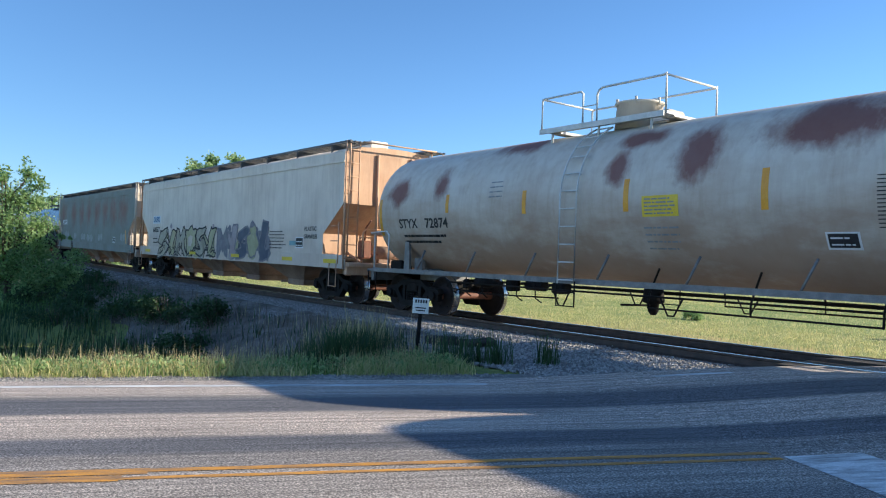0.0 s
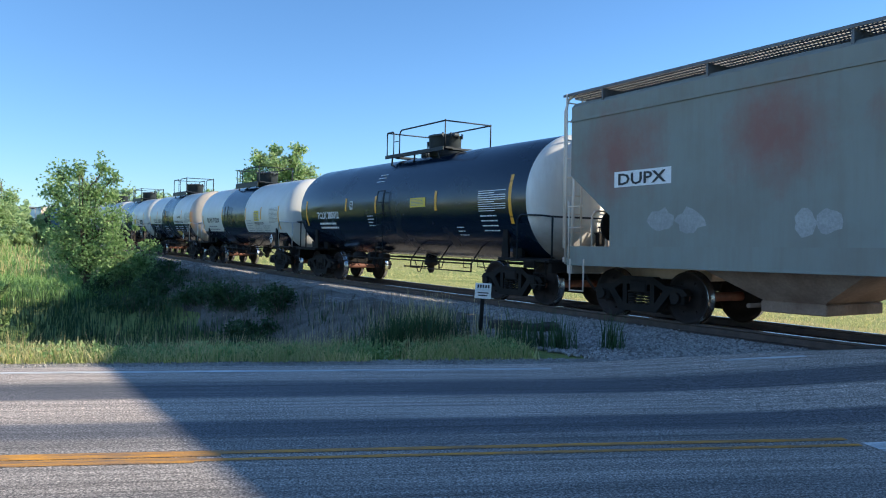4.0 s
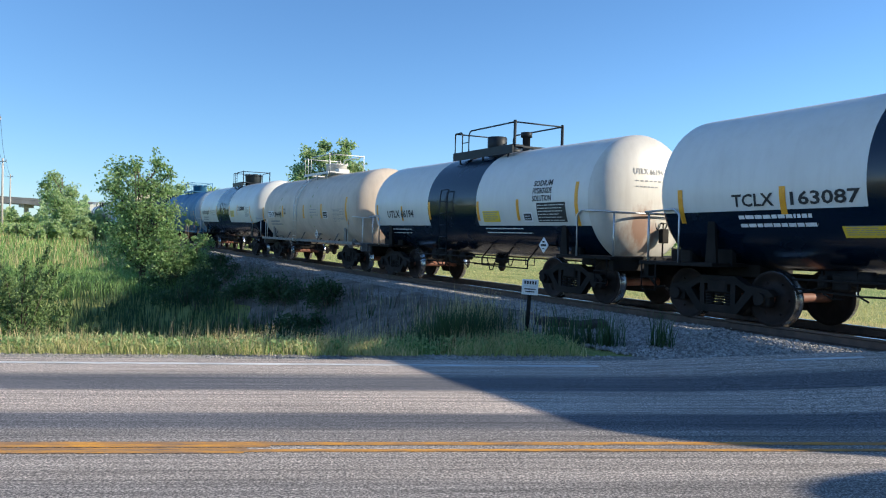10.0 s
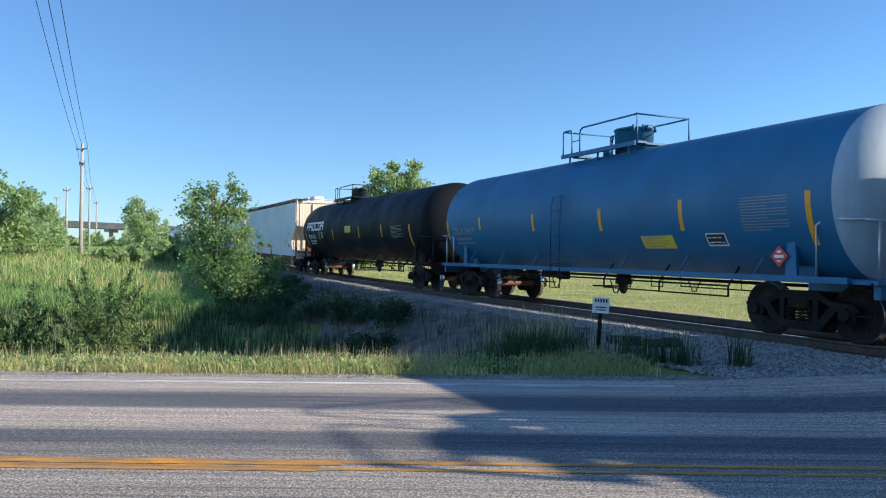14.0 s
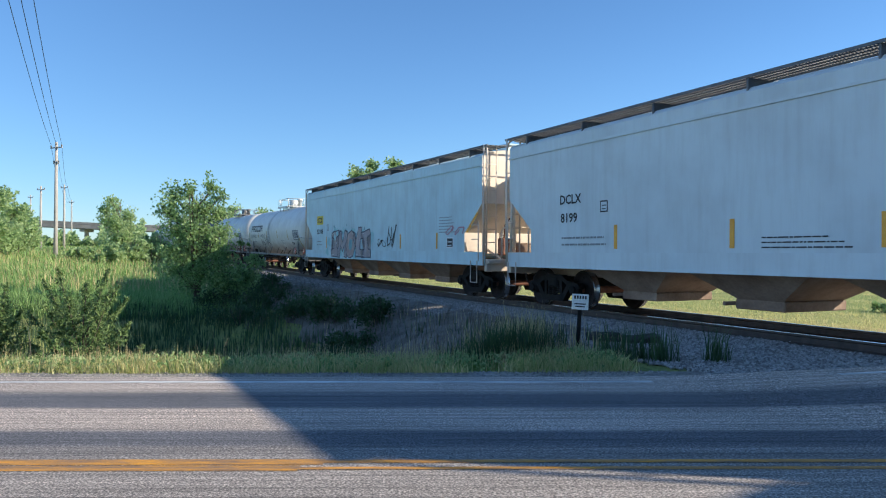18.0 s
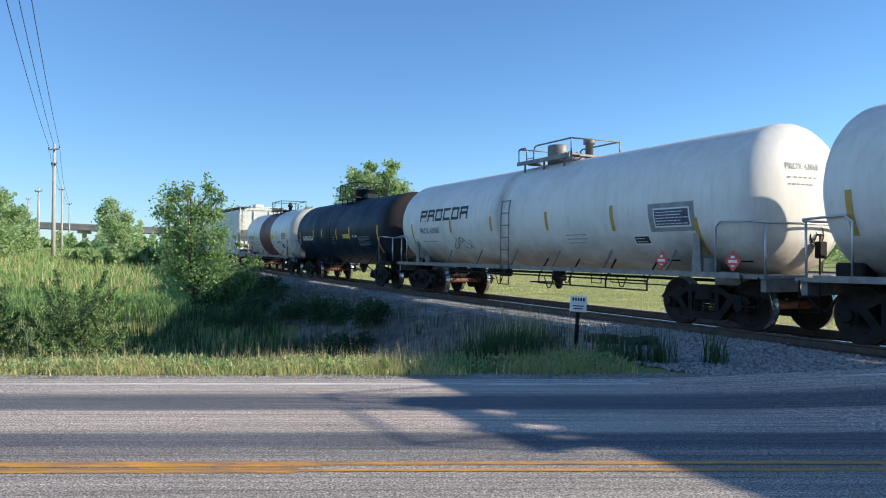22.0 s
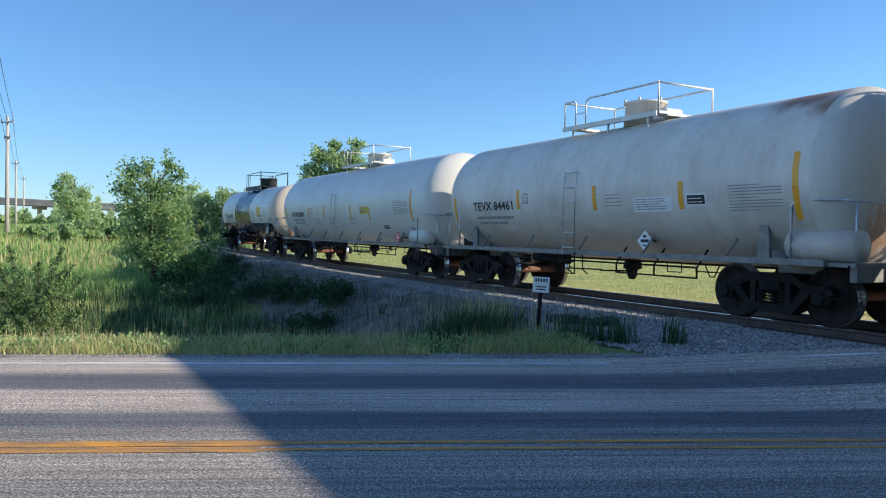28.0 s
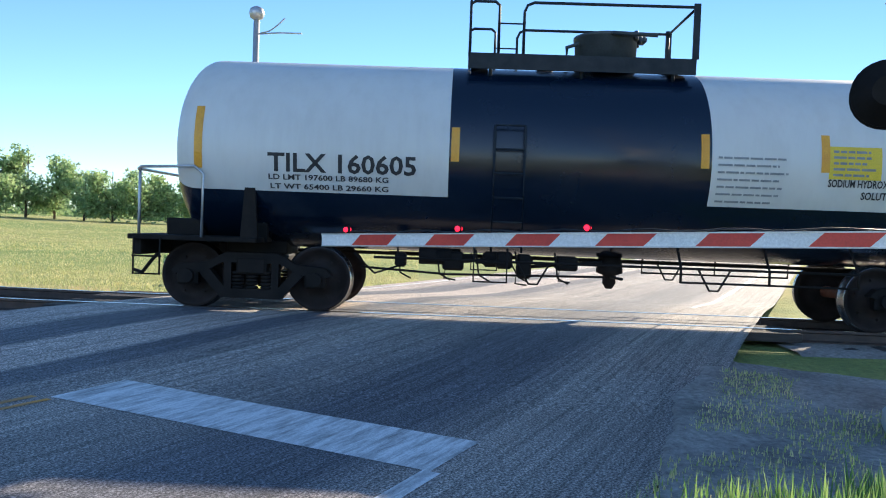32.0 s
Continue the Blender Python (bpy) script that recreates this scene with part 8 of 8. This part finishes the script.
tree("tree", "slender pale green tree beside the cottonwood", x, y, 7.0, 4.2, 0.19, 5600, 32, "leaf_far", masses=((0.3, 0, 6.3, 0.6, 0.8), (-0.2, 0, 5.2, 0.95, 0.9), (0.5, 0, 4.2, 1.0, 0.8), (-0.7, 0, 3.3, 1.1, 0.9), (0.8, 0, 2.6, 1.1, 0.9), (0.0, 0, 1.4, 1.4, 0.9)))
for az, d, tall, wide, sd in ((1.6, 120, 4.6, 5.0, 33), (2.6, 140, 5.6, 5.0, 34), (8.7, 146, 8.2, 5.0, 35), (18.2, 135, 8.8, 7.0, 36), (20.0, 140, 8.4, 6.0, 37),
                              (22.4, 138, 6.6, 7.0, 47), (24.5, 140, 7.5, 8.0, 38), (27.0, 140, 7.4, 8.0, 39), (33.4, 118, 9.6, 8.0, 48), (34.9, 120, 10.2, 8.0, 40), (36.6, 122, 9.6, 7.5, 41), (38.4, 118, 7.6, 8.5, 42), (40.2, 118, 8.2, 8.5, 49), (42.0, 118, 7.8, 8.5, 43), (43.8, 120, 7.4, 8.5, 50), (45.8, 122, 7.6, 8.5, 44), (48.6, 125, 6.8, 8.0, 45), (31.2, 150, 6.4, 8.0, 46)):
    x, y = plan(az, d)
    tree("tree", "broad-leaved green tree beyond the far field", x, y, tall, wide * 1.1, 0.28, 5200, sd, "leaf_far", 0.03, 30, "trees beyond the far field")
for az, d, tall, wide, sd in ((44.0, 27.0, 0.75, 1.1, 61), (30.5, 30.0, 0.4, 0.8, 62)):
    x, y = plan(az, d)
    tree("bush", "small green shrub in the hay-coloured field", x, y, tall, wide, 0.06, 900, sd, "leaf", 0.02, 14, "shrubs behind the track")

# hedge and distant woods as one mass
rng = np.random.default_rng(77)
pts = []
for az0, az1, d, tall, n in ((5.5, 11.4, 150, 3.6, 4500), (3.0, 32.0, 175, 1.5, 5000), (-12.0, 3.0, 130, 4.0, 5000), (-36.0, -28.2, 170, 6.0, 3500), (-28.2, -24.0, 170, 2.6, 1500), (32.0, 75.0, 170, 4.5, 9000), (-24.0, -12.0, 150, 5.0, 5000)):
    az, dd = rng.uniform(az0, az1, n), d * rng.uniform(0.94, 1.06, n)
    top = tall * (0.55 + 0.45 * np.sin(az * 2.1) * np.sin(az * 0.7 + 1) + 0.25 * np.sin(az * 7.3))
    zz = np.maximum(0.1, top * rng.random(n) ** 0.7)
    xx, yy = dd * np.sin(np.radians(az)), dd * np.cos(np.radians(az))
    g = np.array([ground_z(a, b) for a, b in zip(xx[::10], yy[::10])]).repeat(10)[:n]
    pts.append(np.stack([xx, yy, zz + g], 1))
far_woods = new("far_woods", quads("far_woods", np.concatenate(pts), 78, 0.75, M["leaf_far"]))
tagged(far_woods, "hazy green hedges and woods along the horizon", "woods", kind="stuff")


def blades(name, xy, low, high, wide, material, seed, label, lean=0.35, category="grass", zf=None):
    """Grass: one bent blade for each place."""
    rng = np.random.default_rng(seed)
    for az, d, *_ in CEDARS:
        x, y = plan(az, d)
        xy = xy[np.hypot(xy[:, 0] - x * 0.96, xy[:, 1] - y * 0.96) > 0.75]
    n = len(xy)
    z = np.array([(zf or ground_z)(a, b) for a, b in xy])
    h = rng.uniform(low, high, n) * rng.uniform(0.6, 1.0, n)
    a = rng.uniform(0, math.tau, n)
    d = np.stack([np.cos(a), np.sin(a), np.zeros(n)], 1)
    f = np.stack([-np.sin(a), np.cos(a), np.zeros(n)], 1)
    b = np.column_stack([xy, z - 0.02])
    w = (wide * rng.uniform(0.6, 1.4, n))[:, None]
    k = (lean * rng.uniform(0.1, 1.0, n) * h)[:, None]
    up = np.array([0, 0, 1.0])
    mid = b + up * (h * 0.6)[:, None] + f * k * 0.35
    tip = b + up * h[:, None] + f * k
    pts = np.stack([b - d * w, b + d * w, mid + d * w * 0.7, mid - d * w * 0.7, tip], 1).reshape(-1, 3)
    i = np.arange(n)[:, None] * 5
    faces = np.concatenate([i + np.array([[0, 1, 2]]), i + np.array([[0, 2, 3]]), i + np.array([[3, 2, 4]])])
    me = bpy.data.meshes.new(name)
    me.from_pydata(pts.tolist(), [], faces.tolist())
    me.materials.append(M[material])
    return tagged(new(name, me), label, category, kind="stuff")


def scatter(n, x0, x1, y0, y1, seed, ok=None, patchy=0.0):
    rng = np.random.default_rng(seed)
    p = np.column_stack([rng.uniform(x0, x1, n), rng.uniform(y0, y1, n)])
    if ok is not None:
        p = p[[bool(ok(a, b)) for a, b in p]]
    if patchy:
        p = p[[noise.noise((a * 0.9, b * 0.9, seed)) > -0.5 + patchy * rng.random() for a, b in p]]
    return p


def strewn(n, s0, s1, g0, g1, seed):
    rng = np.random.default_rng(seed)
    out = []
    for s, g in zip(rng.uniform(s0, s1, n), rng.uniform(g0, g1, n)):
        p = on_track(s, -g)
        out.append((p.x, p.y))
    return np.array(out)


def near_side(lo, hi=1e9):
    return lambda x, y: lo < track_gap(x, y)[0] < hi


V0 = ROAD_Y1 + 0.55
blades("verge_grass", scatter(42000, -14, 2.6, V0 - 0.1, V0 + 1.35, 1, near_side(2.0), 0.4), 0.08, 0.28, 0.006, "verge_blade", 1, "short sunlit roadside grass", 1.1)
blades("verge_grass", scatter(9000, -14, 2.6, V0, V0 + 1.4, 31, near_side(2.0), 0.9), 0.1, 0.32, 0.008, "grass_green", 31, "short green roadside grass", 1.2)
blades("verge_grass", scatter(26000, -14, 2.2, V0 + 0.05, V0 + 1.6, 2, near_side(2.0), 1.5), 0.1, 0.46, 0.0035, "grass_dry", 2, "straw-coloured seeding roadside grass")
wx = scatter(6500, -14, 2.4, V0 + 0.05, V0 + 1.3, 51, near_side(2.0), 1.25)
wr = np.random.default_rng(52)
wx = (wx[:, None, :] + wr.normal(size=(len(wx), 5, 2)) * 0.035).reshape(-1, 2)
wz = np.array([ground_z(a, b) for a, b in wx]) + wr.uniform(0.01, 0.2, len(wx))
tagged(new("verge_weeds", quads("verge_weeds", np.column_stack([wx, wz]), 53, 0.034, M["verge_leaf"], 1.7)), "low leafy green weeds along the road", "weeds", kind="stuff")
blades("verge_stalks", scatter(1500, -14, 2.0, V0 + 1.0, V0 + 1.7, 54, near_side(2.0), 1.0), 0.35, 0.75, 0.004, "brush", 54, "brown dry stalks behind the roadside grass", 0.5)
blades("verge_grass", scatter(7000, -60, -14, V0, V0 + 2.2, 3, None, 0.5), 0.15, 0.4, 0.014, "verge_blade", 3, "short sunlit roadside grass")
in_ditch = lambda x, y: track_gap(x, y)[0] > 5.0 + 0.8 * noise.noise((x * 0.6, y * 0.6, 2))
blades("ditch_weeds", scatter(30000, -15, 3.0, V0 + 1.4, 27, 4, in_ditch, 0.6), 0.25, 0.7, 0.011, "weed", 4, "rank green weeds growing in the ditch")
blades("ditch_weeds", scatter(700, -3.5, 3.2, V0 + 1.3, 16, 45, near_side(2.6), 0.7), 0.3, 0.8, 0.006, "grass_dry", 45, "pale seeding grass at the foot of the bank", 0.5)
blades("ditch_weeds", scatter(1000, -9, 3.0, V0 + 1.6, 24, 5, near_side(2.4, 7.0), 1.1), 0.3, 0.75, 0.006, "grass_dry", 5, "dry seeding weeds growing on the bank")
blades("ditch_weeds", scatter(11000, -13, 2.4, V0 + 1.3, 32, 35, near_side(2.6), 1.1), 0.15, 0.5, 0.011, "weed", 35, "rank green weeds growing on the bank")
blades("dead_brush", scatter(24000, -14, 2.0, V0 + 1.6, 34, 36, lambda x, y: 2.3 < track_gap(x, y)[0] < 6.2, 0.8), 0.2, 0.7, 0.007, "brush", 36, "dead brown brush on the cinder bank", 0.9)
rng = np.random.default_rng(6)
clump = []
for cx, cy, r, n in ((1.1, 11.6, 0.35, 320), (0.2, 12.2, 0.5, 420), (1.6, 12.3, 0.4, 260), (-1.2, 12.6, 0.5, 300), (3.2, 10.75, 0.16, 90), (3.95, 10.75, 0.15, 80), (0.75, 10.75, 0.3, 420), (1.25, 10.95, 0.3, 420), (2.5, 10.85, 0.25, 140), (2.9, 11.0, 0.2, 90), (-2.6, 12.0, 0.4, 200)):
    clump.append(rng.normal(size=(n, 2)) * r * 0.6 + np.array((cx, cy)))
blades("seeding_clump", np.concatenate([rng.normal(size=(150, 2)) * 0.13 + np.array(c) for c in ((1.2, 11.95), (0.95, 11.8), (1.45, 12.1))]), 0.5, 0.95, 0.005, "grass_dry", 46, "tall pale seeding grass clump by the marker sign", 0.55)
blades("grass_clumps", np.concatenate(clump), 0.3, 0.75, 0.008, "weed", 6, "tall green grass clumps on the gravel edge", 0.6)


def fan(n, az0, az1, d0, d1, seed, ok):
    """Places strewn by bearing and distance, thinning with distance."""
    rng = np.random.default_rng(seed)
    az, d = np.radians(rng.uniform(az0, az1, n)), d0 * (d1 / d0) ** rng.random(n)
    p = np.column_stack([d * np.sin(az), d * np.cos(az)])
    return p[[bool(ok(a, b)) for a, b in p]]


in_field = lambda x, y: y > V0 + 2 and track_gap(x, y)[0] > 2.5 and (ground_z(x, y) > -0.4 + 0.25 * noise.noise((x * 0.5, y * 0.5, 8)) or y > 27)
blades("field_grass", fan(60000, -42, -13, 13, 45, 7, in_field), 0.25, 0.65, 0.013, "grass_field", 7, "tall green grass in the rough field", 0.9)
blades("field_grass", fan(20000, -42, -12, 40, 140, 8, in_field), 0.4, 0.8, 0.045, "grass_field", 8, "tall green grass in the rough field", 0.9)
blades("field_stalks", fan(7000, -42, -13, 36, 100, 71, in_field), 0.6, 1.0, 0.014, "grass_dry", 71, "straw-coloured seed heads standing over the field grass", 0.4)
past = lambda x, y: track_gap(x, y)[0] < -4.2 and not (ROAD_Y0 - 1.5 < y < ROAD_Y1 + 1.5)
blades("back_field_grass", fan(110000, -16, 62, 13, 45, 9, past), 0.04, 0.13, 0.011, "grass_back", 9, "sunlit hay-coloured grass behind the track", 1.2)
blades("back_field_grass", fan(60000, -16, 62, 40, 150, 10, past), 0.05, 0.13, 0.032, "grass_back", 10, "sunlit hay-coloured grass behind the track", 1.2)
blades("track_straw", strewn(9000, -60, -1.5, -6.2, -4.4, 72), 0.15, 0.45, 0.008, "grass_dry", 72, "straw-coloured grass along the far foot of the track", 0.7)
blades("corner_grass", scatter(9000, 2.3, 4.9, -2.2, 0.75, 11, lambda x, y: y < 0.74 - 0.9 * smooth01((x - 3.7) / 1.2) + 0.15 * noise.noise((x * 2, y, 6)) and x > 2.6 + 0.5 * noise.noise((y, 3, 1)) and y > -1.7 + 0.6 * noise.noise((x, 1, 2)), 0.3), 0.12, 0.36, 0.006, "grass_green", 11, "sunlit green grass corner beside the road")
blades("corner_grass", scatter(15000, 3.8, 8.2, -2.0, 0.8, 41, lambda x, y: track_gap(x, y)[0] > 1.4 and noise.noise((x * 0.7, y * 0.9, 17)) > -0.05, 1.2), 0.02, 0.07, 0.006, "verge_blade", 41, "sparse short turf in the gravel", zf=lambda x, y: max(ground_z(x, y), road_z(x, y)) + 0.02)


def stones(name, xy, zf, low, high, seed, label):
    """Ballast: rough eight-faced stones."""
    rng = np.random.default_rng(seed)
    n = len(xy)
    octa = np.array([(1, 0, 0), (-1, 0, 0), (0, 1, 0), (0, -1, 0), (0, 0, 1), (0, 0, -1)], float)
    tri = np.array([(0, 2, 4), (2, 1, 4), (1, 3, 4), (3, 0, 4), (2, 0, 5), (1, 2, 5), (3, 1, 5), (0, 3, 5)])
    s = rng.uniform(low, high, n)[:, None, None] * rng.uniform(0.6, 1.3, (n, 6, 3))
    q = rng.normal(size=(n, 3, 3))
    q, _ = np.linalg.qr(q)
    c = np.array([(a, b, zf(a, b)) for a, b in xy])
    pts = (np.einsum("nij,nkj->nki", q, octa[None] * s) + c[:, None]).reshape(-1, 3)
    faces = (np.arange(n)[:, None, None] * 6 + tri[None]).reshape(-1, 3)
    me = bpy.data.meshes.new(name)
    me.from_pydata(pts.tolist(), [], faces.tolist())
    me.materials.append(M["stones"])
    return tagged(new(name, me), label, "ballast", kind="stuff")


m_, n_, l_, b_ = nodes_of("loose ballast stones")
g_ = n_.new("ShaderNodeNewGeometry")
l_.new(mix(n_, l_, g_.outputs["Random Per Island"], (0.13, 0.125, 0.12), (0.42, 0.40, 0.375)), b_.inputs["Base Color"])
b_.inputs["Roughness"].default_value = 0.9
M["stones"] = m_


def bed_z(x, y):
    g, a = track_gap(x, y)
    up = RAIL0.z + rise(a)
    if g > 2.4:
        return ground_z(x, y) + 0.03
    if g > 0.95:
        t = (g - 0.95) / 1.45
        return max(up - 0.19 - 0.46 * t ** 1.3, ground_z(x, y) + 0.02)
    return up - 0.18


stones("ballast_stones", strewn(26000, -24, -3.0, -0.5, 2.4, 12), bed_z, 0.018, 0.042, 12, "loose grey ballast stones on the shoulder")
stones("ballast_stones", strewn(7000, -60, -24, -0.2, 2.2, 13), bed_z, 0.03, 0.06, 13, "loose grey ballast stones on the shoulder")
stones("apron_stones", scatter(42000, 1.8, 10.5, ROAD_Y1 + 0.3, 15.5, 14, lambda x, y: 0.12 < track_gap(x, y)[0] < 3.6), lambda x, y: max(ground_z(x, y) + 0.025, bed_z(x, y)), 0.014, 0.038, 14, "loose gravel by the crossing")
stones("shoulder_stones", scatter(5000, -13, 3, ROAD_Y1 + 0.02, ROAD_Y1 + 0.6, 15), lambda x, y: max(ground_z(x, y), -0.06) + 0.03, 0.006, 0.016, 15, "fine gravel of the road shoulder")


# ---- what moves ----
SPEED = tuple(zip((0, 4, 8, 12, 16, 20, 24, 28, 32), (11.017, 10.978, 10.996, 11.093, 11.119, 11.165, 11.138, 11.054, 11.123)))


def run(t):
    """Metres that the train has gone t seconds into the clip."""
    d = 0.0
    for (t0, v0), (t1, v1) in zip(SPEED, SPEED[1:]):
        if t <= t0:
            break
        u = min(t, t1) - t0
        d += v0 * u + (v1 - v0) / (t1 - t0) * u * u / 2
    return d


def motions():
    for car, centre in CARS:
        walk(car, [(k * 0.5, track_pose(centre + run(k * 0.5))) for k in range(65)])
    # the wheels turn while their car is near
    for w, dx, s0 in WHEELSETS:
        spin, rows = [k / 30 for k in range(961) if -48 < s0 + run(k / 30) < 24], []
        if not spin:
            spin = [0.0]
        for t in ([0.0] if spin[0] > 0 else []) + spin + ([32.0] if spin[-1] < 32 else []):
            turn = math.degrees((run(min(max(t, spin[0]), spin[-1])) - run(spin[0])) / 0.457)
            rows.append((t, pose(dx, 0, 0.457, 0, 0, 0) @ Matrix.Rotation(radians(turn % 360), 4, "Y")))
        if len(rows) < 2:
            rows.append((32.0, rows[0][1]))
        walk(w, rows)


motions()
